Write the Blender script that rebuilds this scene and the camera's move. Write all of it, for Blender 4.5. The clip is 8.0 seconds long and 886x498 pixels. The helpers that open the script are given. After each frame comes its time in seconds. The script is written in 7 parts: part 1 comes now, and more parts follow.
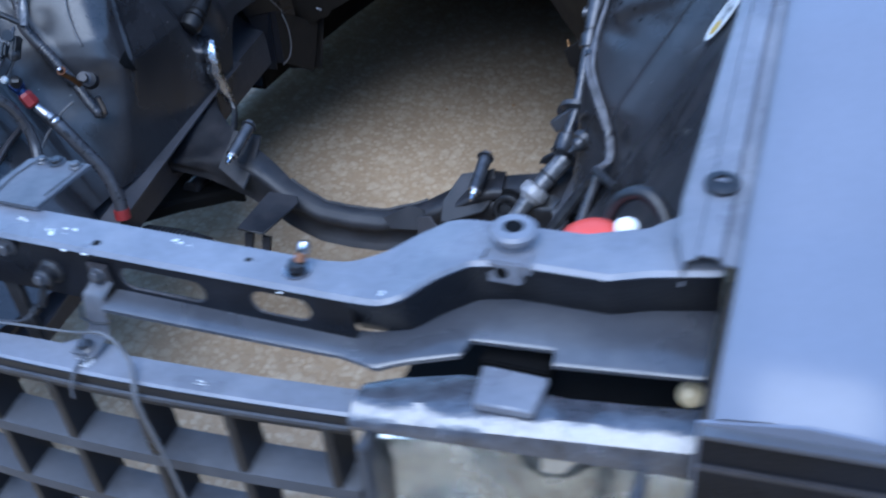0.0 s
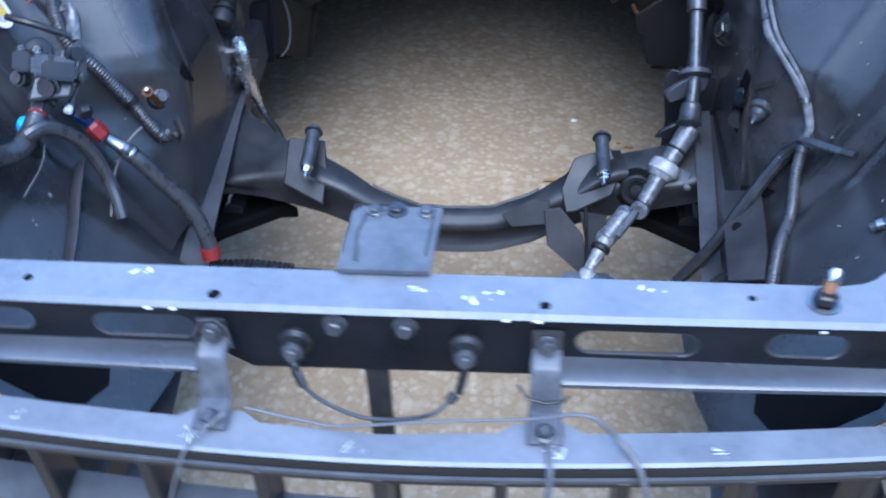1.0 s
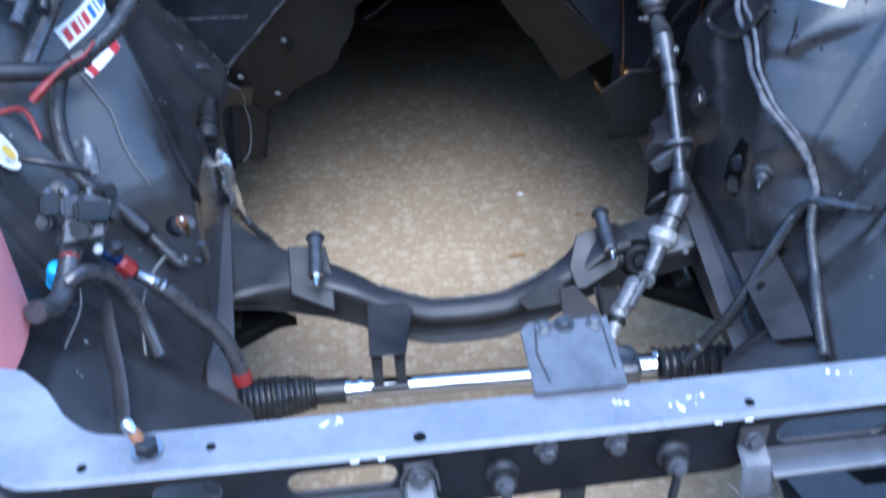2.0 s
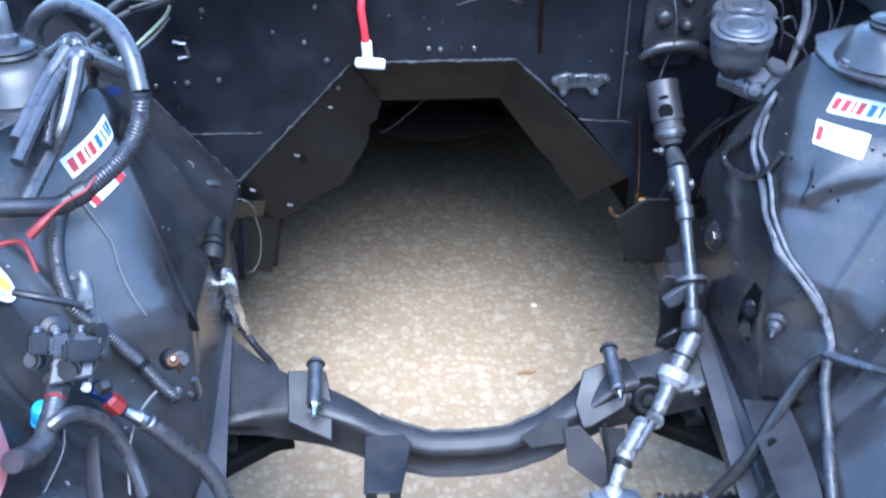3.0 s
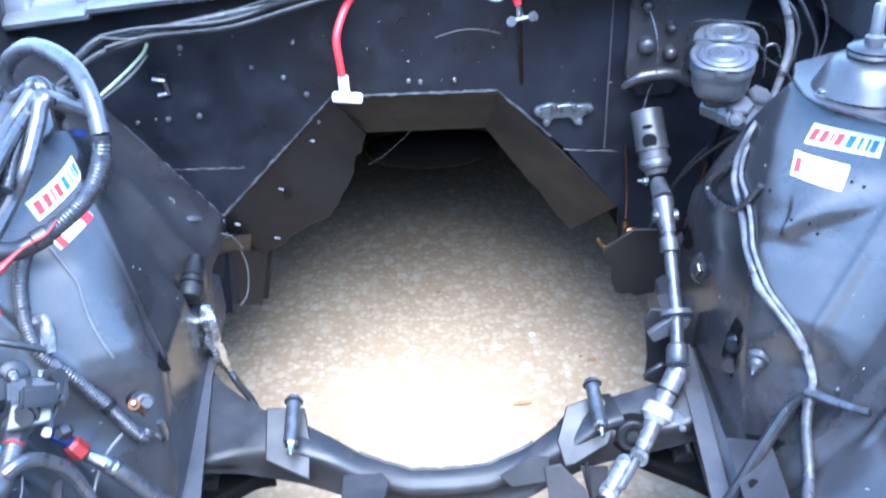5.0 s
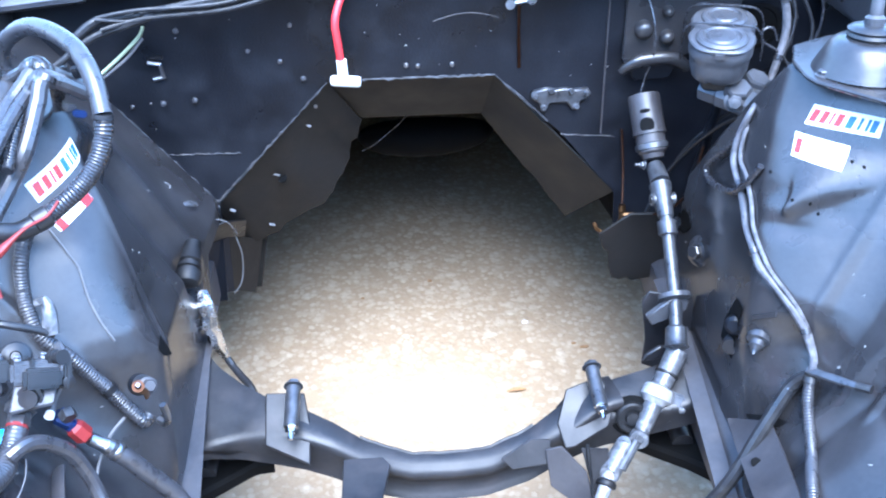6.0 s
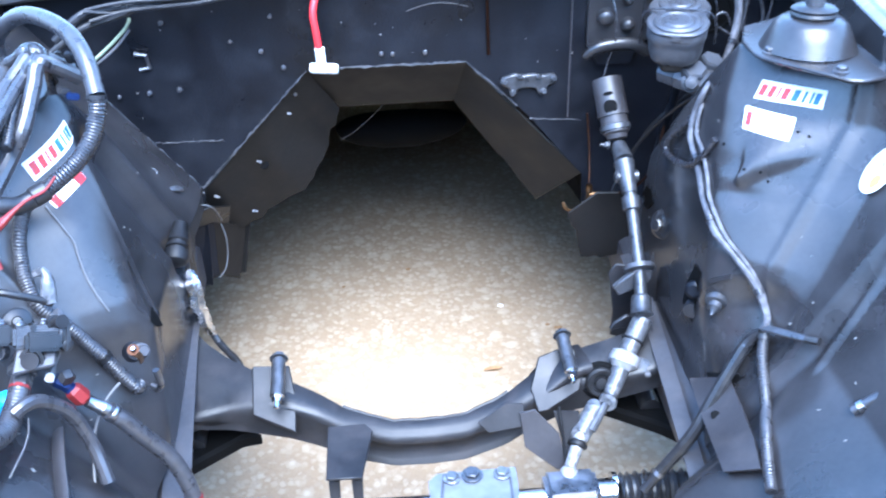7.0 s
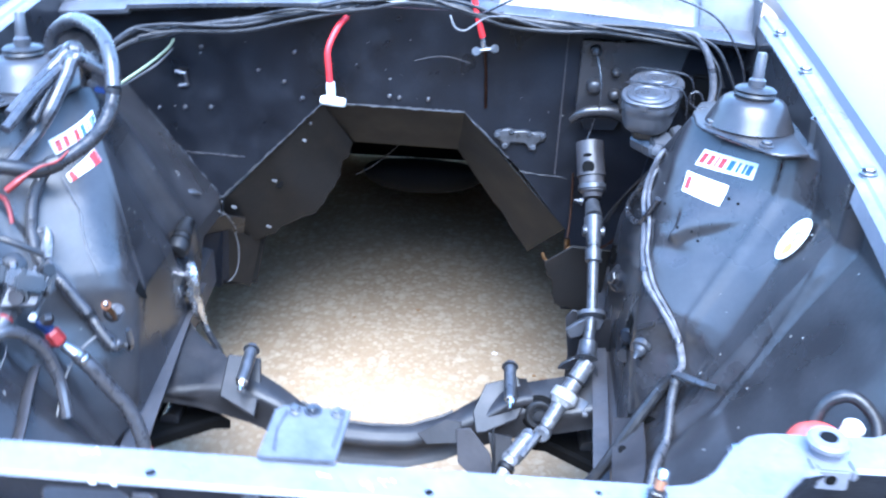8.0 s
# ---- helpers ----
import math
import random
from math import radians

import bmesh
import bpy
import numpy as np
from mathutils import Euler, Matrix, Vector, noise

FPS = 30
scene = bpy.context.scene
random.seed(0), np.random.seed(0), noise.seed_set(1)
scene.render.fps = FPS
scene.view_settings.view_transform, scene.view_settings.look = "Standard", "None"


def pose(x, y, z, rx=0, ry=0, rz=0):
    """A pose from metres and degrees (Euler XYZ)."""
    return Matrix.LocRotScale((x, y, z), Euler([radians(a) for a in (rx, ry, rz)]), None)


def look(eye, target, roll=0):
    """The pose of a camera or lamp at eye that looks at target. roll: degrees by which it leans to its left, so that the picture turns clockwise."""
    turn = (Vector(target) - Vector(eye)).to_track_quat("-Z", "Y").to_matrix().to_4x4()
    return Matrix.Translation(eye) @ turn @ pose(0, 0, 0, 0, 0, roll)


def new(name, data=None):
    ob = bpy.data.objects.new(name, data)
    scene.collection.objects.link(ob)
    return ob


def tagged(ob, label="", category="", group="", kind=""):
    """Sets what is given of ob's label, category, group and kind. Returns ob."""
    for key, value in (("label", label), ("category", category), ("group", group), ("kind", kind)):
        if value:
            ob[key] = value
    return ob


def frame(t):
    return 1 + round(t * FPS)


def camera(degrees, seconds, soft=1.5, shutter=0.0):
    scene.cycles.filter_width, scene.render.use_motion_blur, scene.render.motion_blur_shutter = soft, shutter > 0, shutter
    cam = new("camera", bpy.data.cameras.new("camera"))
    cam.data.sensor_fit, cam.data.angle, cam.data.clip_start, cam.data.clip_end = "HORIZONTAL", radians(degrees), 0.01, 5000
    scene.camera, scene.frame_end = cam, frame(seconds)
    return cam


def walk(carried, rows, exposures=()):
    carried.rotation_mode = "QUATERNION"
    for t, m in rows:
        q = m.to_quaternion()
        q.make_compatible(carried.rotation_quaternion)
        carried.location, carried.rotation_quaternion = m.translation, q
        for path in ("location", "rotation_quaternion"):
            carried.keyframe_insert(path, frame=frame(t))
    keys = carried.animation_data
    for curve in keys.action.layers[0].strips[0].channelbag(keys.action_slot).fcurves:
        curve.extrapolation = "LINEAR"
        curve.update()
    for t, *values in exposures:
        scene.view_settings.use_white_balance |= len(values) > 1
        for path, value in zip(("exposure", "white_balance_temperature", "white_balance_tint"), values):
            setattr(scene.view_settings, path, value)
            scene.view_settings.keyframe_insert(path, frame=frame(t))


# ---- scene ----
cam = camera(50.5, 8.0, soft=2.1, shutter=0.5)
PATH = [
    (0, (0.735, -0.536, 1.262), (0.08, 0.911, 0.046), -5.8),
    (0.5, (0.416, -0.552, 1.251), (-0.032, 0.903, -0.046), -7.0),
    (1, (0.109, -0.525, 1.256), (-0.051, 0.983, -0.049), -2.2),
    (1.5, (-0.103, -0.511, 1.259), (0.02, 0.988, -0.059), -2.5),
    (2, (-0.16, -0.488, 1.296), (0.005, 1.1, 0.09), -1.5),
    (2.2, (-0.164, -0.479, 1.315), (0.024, 1.146, 0.164), -1.9),
    (3.3, (-0.086, -0.385, 1.38), (-0.002, 1.327, 0.349), -0.7),
    (3.5, (-0.067, -0.378, 1.389), (-0.013, 1.398, 0.471), -2.3),
    (4, (-0.029, -0.369, 1.39), (0.012, 1.363, 0.39), -2.1),
    (4.5, (-0.02, -0.375, 1.383), (0.038, 1.343, 0.36), -2.0),
    (5, (-0.026, -0.381, 1.376), (0.024, 1.316, 0.317), -2.2),
    (5.2, (-0.041, -0.387, 1.366), (0.025, 1.295, 0.287), -1.5),
    (6.3, (-0.062, -0.388, 1.358), (0.038, 1.303, 0.295), -1.7),
    (6.5, (-0.055, -0.398, 1.365), (0.036, 1.287, 0.291), -1.8),
    (6.6, (-0.1, -0.42, 1.353), (0.059, 1.265, 0.288), -0.6),
    (7, (-0.064, -0.487, 1.352), (0.077, 1.211, 0.304), -1.8),
    (7.5, (-0.014, -0.578, 1.355), (0.119, 1.201, 0.453), -0.5),
    (8, (0.157, -0.681, 1.339), (0.095, 1.109, 0.449), 2.7),
]
EXPOSURE = [(0.0, 1.74, 5200, 8), (0.5, 2.13, 5230, 8), (1.0, 2.29, 5240, 8), (2.0, 2.46, 5310, 8), (3.5, 3.49, 5320, 8), (5.0, 3.80, 5330, 8), (6.5, 3.71, 5340, 8), (8.0, 3.64, 5320, 8)]
walk(cam, [(t, look(eye, target, roll)) for t, eye, target, roll in PATH], EXPOSURE)

# ---------- world and light ----------
world = bpy.data.worlds.new("sky")
scene.world = world
world.use_nodes = True
wn = world.node_tree.nodes
sky = wn.new("ShaderNodeTexSky")
sky.sky_type = "NISHITA"
sky.sun_disc = False
sky.sun_elevation, sky.sun_rotation = radians(61), radians(177)
sky.air_density, sky.dust_density, sky.ozone_density = 1.3, 0.4, 2.5
wn["Background"].inputs["Strength"].default_value = 0.13
world.node_tree.links.new(sky.outputs["Color"], wn["Background"].inputs["Color"])
sun = new("sun", bpy.data.lights.new("sun", "SUN"))
sun.data.energy, sun.data.angle, sun.data.color = 1.1, radians(50), (1.0, 0.97, 0.93)
sun.matrix_world = look((0.15, -2.1, 5.0), (0, 0.7, 0))


# ---------- materials ----------
def mat(name, base, rough=0.5, metal=0.0, vary=0.25, scale=8.0, fine=120.0, bump=0.12, dust=0.0, dustcol=(0.35, 0.33, 0.3), spec=0.5, coat=0.0, rvary=0.12):
    m = bpy.data.materials.new(name)
    m.use_nodes = True
    n, l = m.node_tree.nodes, m.node_tree.links
    b = n["Principled BSDF"]
    b.inputs["Metallic"].default_value = metal
    b.inputs["Specular IOR Level"].default_value = spec
    b.inputs["Coat Weight"].default_value = coat
    b.inputs["Coat Roughness"].default_value = 0.22
    co = n.new("ShaderNodeTexCoord")
    big, small = n.new("ShaderNodeTexNoise"), n.new("ShaderNodeTexNoise")
    big.inputs["Scale"].default_value, small.inputs["Scale"].default_value = scale, fine
    big.inputs["Detail"].default_value, small.inputs["Detail"].default_value = 6, 4
    for t in (big, small):
        l.new(co.outputs["Object"], t.inputs["Vector"])
    mix = n.new("ShaderNodeMath")
    mix.operation = "MULTIPLY_ADD"
    l.new(small.outputs["Fac"], mix.inputs[0])
    mix.inputs[1].default_value = 0.45
    l.new(big.outputs["Fac"], mix.inputs[2])
    ramp = n.new("ShaderNodeMapRange")
    ramp.inputs["From Min"].default_value, ramp.inputs["From Max"].default_value = 0.45, 1.0
    ramp.inputs["To Min"].default_value, ramp.inputs["To Max"].default_value = 1 - vary, 1 + vary
    l.new(mix.outputs[0], ramp.inputs["Value"])
    col = n.new("ShaderNodeVectorMath")
    col.operation = "SCALE"
    col.inputs[0].default_value = base
    l.new(ramp.outputs[0], col.inputs["Scale"])
    out = col.outputs[0]
    if dust:
        dn = n.new("ShaderNodeTexNoise")
        dn.inputs["Scale"].default_value, dn.inputs["Detail"].default_value = scale * 2.3, 9
        l.new(co.outputs["Object"], dn.inputs["Vector"])
        dr = n.new("ShaderNodeMapRange")
        dr.inputs["From Min"].default_value, dr.inputs["From Max"].default_value = 0.5, 0.8
        dr.inputs["To Max"].default_value = dust
        l.new(dn.outputs["Fac"], dr.inputs["Value"])
        mx = n.new("ShaderNodeMix")
        mx.data_type = "RGBA"
        l.new(dr.outputs[0], mx.inputs["Factor"])
        l.new(out, mx.inputs["A"])
        mx.inputs["B"].default_value = (*dustcol, 1)
        out = mx.outputs["Result"]
    l.new(out, b.inputs["Base Color"])
    rr = n.new("ShaderNodeMapRange")
    rr.inputs["From Min"].default_value, rr.inputs["From Max"].default_value = 0.3, 0.7
    rr.inputs["To Min"].default_value, rr.inputs["To Max"].default_value = max(0.02, rough - rvary), min(1, rough + rvary)
    l.new(big.outputs["Fac"], rr.inputs["Value"])
    l.new(rr.outputs[0], b.inputs["Roughness"])
    if bump:
        bp = n.new("ShaderNodeBump")
        bp.inputs["Strength"].default_value, bp.inputs["Distance"].default_value = bump, 0.002
        l.new(mix.outputs[0], bp.inputs["Height"])
        l.new(bp.outputs[0], b.inputs["Normal"])
    return m


def concrete():
    """Sand and pebbles set in tan cement: two sizes of stone, each of its own shade, over slow stains."""
    m = mat("exposed aggregate concrete", (0.285, 0.209, 0.133), 0.85, vary=0.16, scale=3.2, fine=160, bump=0.0, spec=0.3)
    n, l = m.node_tree.nodes, m.node_tree.links
    b = n["Principled BSDF"]
    co = n.new("ShaderNodeTexCoord")
    prev = b.inputs["Base Color"].links[0].from_socket
    height = None
    for sc, warp, keep, amount, dark, light in ((32, 0.022, 0.25, 0.52, (0.28, 0.204, 0.128, 1), (0.475, 0.398, 0.294, 1)), (66, 0.012, 0.0, 0.48, (0.245, 0.178, 0.112, 1), (0.500, 0.420, 0.313, 1))):
        w = n.new("ShaderNodeTexNoise")
        w.inputs["Scale"].default_value = sc * 1.3
        l.new(co.outputs["Object"], w.inputs["Vector"])
        add = n.new("ShaderNodeVectorMath")
        add.operation = "MULTIPLY_ADD"
        l.new(w.outputs["Color"], add.inputs[0])
        add.inputs[1].default_value = (warp, warp, warp)
        l.new(co.outputs["Object"], add.inputs[2])
        v = n.new("ShaderNodeTexVoronoi")
        v.inputs["Scale"].default_value = sc
        l.new(add.outputs[0], v.inputs["Vector"])
        r = n.new("ShaderNodeMapRange")
        r.inputs["From Min"].default_value, r.inputs["From Max"].default_value = 0.30, 0.62
        r.inputs["To Min"].default_value, r.inputs["To Max"].default_value = amount, 0.0
        l.new(v.outputs["Distance"], r.inputs["Value"])
        sep = n.new("ShaderNodeSeparateColor")
        l.new(v.outputs["Color"], sep.inputs[0])
        shade = n.new("ShaderNodeMix")
        shade.data_type = "RGBA"
        l.new(sep.outputs[0], shade.inputs["Factor"])
        shade.inputs["A"].default_value, shade.inputs["B"].default_value = dark, light
        pick = n.new("ShaderNodeMath")
        pick.operation = "GREATER_THAN"
        pick.inputs[1].default_value = keep
        l.new(sep.outputs[1], pick.inputs[0])
        fac = n.new("ShaderNodeMath")
        fac.operation = "MULTIPLY"
        l.new(r.outputs[0], fac.inputs[0])
        l.new(pick.outputs[0], fac.inputs[1])
        mx = n.new("ShaderNodeMix")
        mx.data_type = "RGBA"
        l.new(fac.outputs[0], mx.inputs["Factor"])
        l.new(prev, mx.inputs["A"])
        l.new(shade.outputs["Result"], mx.inputs["B"])
        prev, height = mx.outputs["Result"], fac.outputs[0]
    l.new(prev, b.inputs["Base Color"])
    bp = n.new("ShaderNodeBump")
    bp.inputs["Strength"].default_value, bp.inputs["Distance"].default_value = 0.5, 0.004
    l.new(height, bp.inputs["Height"])
    l.new(bp.outputs[0], b.inputs["Normal"])
    return m


CONCRETE = concrete()
BAY = mat("satin black bay paint and shaded faces", (0.0064, 0.0071, 0.0100), 0.40, vary=0.55, scale=9, fine=260, bump=0.45, dust=0.5, dustcol=(0.020, 0.022, 0.028), spec=0.24, rvary=0.2)
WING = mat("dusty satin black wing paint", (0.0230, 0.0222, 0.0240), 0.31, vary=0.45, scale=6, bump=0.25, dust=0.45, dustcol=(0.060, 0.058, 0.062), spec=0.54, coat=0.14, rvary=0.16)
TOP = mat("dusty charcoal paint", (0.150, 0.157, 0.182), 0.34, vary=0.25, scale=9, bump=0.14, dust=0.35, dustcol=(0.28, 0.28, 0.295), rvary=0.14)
STRAP = mat("dull grey strap paint", (0.085, 0.088, 0.100), 0.4, vary=0.3, scale=30, bump=0.15, dust=0.3, dustcol=(0.17, 0.17, 0.18))
COWL = mat("charcoal cowl paint and shaded ledge", (0.054, 0.056, 0.065), 0.30, vary=0.3, scale=7, bump=0.12, dust=0.35, dustcol=(0.19, 0.19, 0.195), spec=0.8, rvary=0.15)
FENDER = mat("satin grey body paint", (0.152, 0.161, 0.196), 0.36, vary=0.08, scale=3, bump=0.03)
KPAINT = mat("worn chassis paint", (0.0132, 0.0130, 0.0150), 0.48, vary=0.5, scale=11, bump=0.4, dust=0.6, dustcol=(0.040, 0.034, 0.035), spec=0.45, rvary=0.15)
RAIL = mat("grey rail paint", (0.034, 0.032, 0.035), 0.45, vary=0.3, scale=12, bump=0.2, dust=0.4, dustcol=(0.08, 0.07, 0.066))
RAILTOP = mat("bare grey flange paint and lit fold", (0.042, 0.041, 0.046), 0.46, vary=0.35, scale=14, bump=0.18, dust=0.35, dustcol=(0.085, 0.072, 0.068))
RAW = mat("bare brown steel", (0.009, 0.0078, 0.007), 0.6, vary=0.35, scale=10, bump=0.2, dust=0.4, dustcol=(0.022, 0.016, 0.012), spec=0.25)
WELD = mat("grey weld bead", (0.065, 0.066, 0.072), 0.5, metal=0.5, vary=0.5, scale=60, fine=400, bump=0.8)
PLASTIC = mat("black plastic", (0.011, 0.011, 0.0125), 0.38, vary=0.2, scale=20, bump=0.08)
GRILLE = mat("weathered black plastic", (0.05, 0.052, 0.06), 0.5, vary=0.25, scale=10, bump=0.1, dust=0.3, dustcol=(0.16, 0.16, 0.17))
RUBBERM = mat("matt black rubber", (0.008, 0.008, 0.009), 0.5, vary=0.4, scale=40, bump=0.3, dust=0.25, dustcol=(0.04, 0.04, 0.042), spec=0.3)
RUBBER = mat("black rubber", (0.015, 0.015, 0.017), 0.38, vary=0.3, scale=40, bump=0.15, dust=0.3, dustcol=(0.09, 0.09, 0.09))
LOOM = mat("dusty black loom", (0.024, 0.024, 0.028), 0.25, vary=0.25, scale=90, bump=0.12, dust=0.08, dustcol=(0.16, 0.16, 0.17), spec=0.7)
BLACKLOOM = mat("matt black loom tape", (0.013, 0.0135, 0.016), 0.45, vary=0.4, scale=70, bump=0.3, dust=0.35, dustcol=(0.075, 0.075, 0.08), spec=0.45)
GREYLOOM = mat("dusty pale grey loom tape", (0.090, 0.090, 0.100), 0.46, vary=0.6, scale=55, bump=0.5, dust=0.7, dustcol=(0.035, 0.035, 0.040), spec=0.45)
TUBE = mat("glossy dusty black tube", (0.036, 0.036, 0.041), 0.32, vary=0.3, scale=60, bump=0.08, dust=0.12, dustcol=(0.12, 0.12, 0.125), spec=0.75)
GREYP = mat("worn grey print", (0.22, 0.22, 0.21), 0.45, vary=0.35, scale=90, bump=0.03)
STEEL = mat("zinc steel", (0.30, 0.30, 0.315), 0.34, metal=1.0, vary=0.3, scale=40, bump=0.15)
SHAFT = mat("grey painted steel", (0.070, 0.073, 0.082), 0.36, metal=0.55, vary=0.5, scale=45, bump=0.3, dust=0.5, dustcol=(0.05, 0.05, 0.054))
SPLASH = mat("grey joint spattered with pale paint", (0.085, 0.088, 0.097), 0.36, metal=0.35, vary=0.5, scale=45, bump=0.3, dust=0.6, dustcol=(0.34, 0.34, 0.36))
SPATTER = mat("joint thick with pale paint", (0.20, 0.20, 0.21), 0.4, metal=0.1, vary=0.5, scale=45, bump=0.4, dust=0.8, dustcol=(0.42, 0.42, 0.44))
CAST = mat("grey cast iron", (0.060, 0.062, 0.070), 0.36, metal=0.2, vary=0.3, scale=30, fine=300, bump=0.35)
CHROME = mat("polished rod", (0.55, 0.55, 0.57), 0.12, metal=1.0, vary=0.05, scale=20, bump=0.02, rvary=0.05)
FOIL = mat("crumpled foil wrap", (0.80, 0.80, 0.82), 0.22, metal=1.0, vary=0.2, scale=90, fine=200, bump=1.0)
RED = mat("red rubber sleeve", (0.62, 0.03, 0.035), 0.4, vary=0.1, scale=30, bump=0.05)
REDP = mat("red plastic", (0.19, 0.016, 0.016), 0.45, vary=0.12, scale=30, bump=0.05)
PINK = mat("faded pink plastic", (0.72, 0.26, 0.26), 0.5, vary=0.12, scale=9, bump=0.05)
BLUE = mat("blue anodised fitting", (0.007, 0.020, 0.085), 0.35, metal=0.2, vary=0.15, scale=40, bump=0.05)
CYAN = mat("bright blue cap", (0.06, 0.42, 0.85), 0.35, vary=0.1, scale=40, bump=0.03)
WHITE = mat("white plastic", (0.8, 0.8, 0.78), 0.4, vary=0.06, scale=30, bump=0.03)
PAPER = mat("white sticker vinyl", (0.82, 0.82, 0.82), 0.4, vary=0.05, scale=30, bump=0.02)
INKR = mat("red ink", (0.40, 0.012, 0.014), 0.4, vary=0.1, scale=60, bump=0)
INKB = mat("blue ink", (0.015, 0.10, 0.32), 0.4, vary=0.1, scale=60, bump=0)
BRASS = mat("tarnished brass", (0.145, 0.080, 0.038), 0.4, metal=1.0, vary=0.3, scale=60, bump=0.1)
RUST = mat("rusty steel", (0.22, 0.10, 0.05), 0.75, vary=0.4, scale=50, bump=0.4)
GREEN = mat("pale green wire sheath", (0.25, 0.3, 0.2), 0.5, vary=0.1, scale=30, bump=0)
WIREW = mat("grey wire", (0.11, 0.11, 0.115), 0.45, vary=0.2, scale=40, bump=0.05)
YELLOW = mat("yellow sleeve", (0.6, 0.42, 0.08), 0.45, vary=0.1, scale=30, bump=0)
BADGE = mat("worn silver print", (0.50, 0.50, 0.49), 0.35, vary=0.6, scale=70, fine=260, bump=0.05)
CAPRED = mat("bright red plastic", (0.62, 0.075, 0.055), 0.4, vary=0.1, scale=20, bump=0.03)
AMBER = mat("cream bulb holder", (0.62, 0.5, 0.3), 0.4, vary=0.1, scale=30, bump=0)
# underbody black, also laid on as shade in gaps and openings
DARK = mat("matt black underbody and painted shade", (0.0035, 0.0035, 0.0037), 0.8, vary=0.3, scale=15, bump=0.2, spec=0.1)
LAMP = mat("silvered lamp reflector", (0.62, 0.63, 0.61), 0.2, metal=0.9, vary=0.35, scale=22, bump=0.9)
HEADER = mat("glossy grey header panel", (0.055, 0.058, 0.070), 0.16, vary=0.5, scale=48, fine=190, bump=1.0, spec=0.9, coat=0.6)
STUCCO = mat("plain grey wall render", (0.17, 0.165, 0.165), 0.9, vary=0.2, scale=1.5, fine=40, bump=0.3)
COPPER = mat("heat-darkened copper", (0.035, 0.013, 0.005), 0.4, metal=0.8, vary=0.35, scale=60, bump=0.15)
LEAF = mat("dry leaf", (0.25, 0.14, 0.06), 0.8, vary=0.3, scale=60, bump=0.2)


def glass(name, tint, rough):
    m = bpy.data.materials.new(name)
    m.use_nodes = True
    b = m.node_tree.nodes["Principled BSDF"]
    b.inputs["Base Color"].default_value = (*tint, 1)
    b.inputs["Roughness"].default_value = rough
    b.inputs["Transmission Weight"].default_value = 1.0
    b.inputs["IOR"].default_value = 1.45
    return m


LENS = glass("clear hazed lens", (0.94, 0.95, 0.93), 0.1)


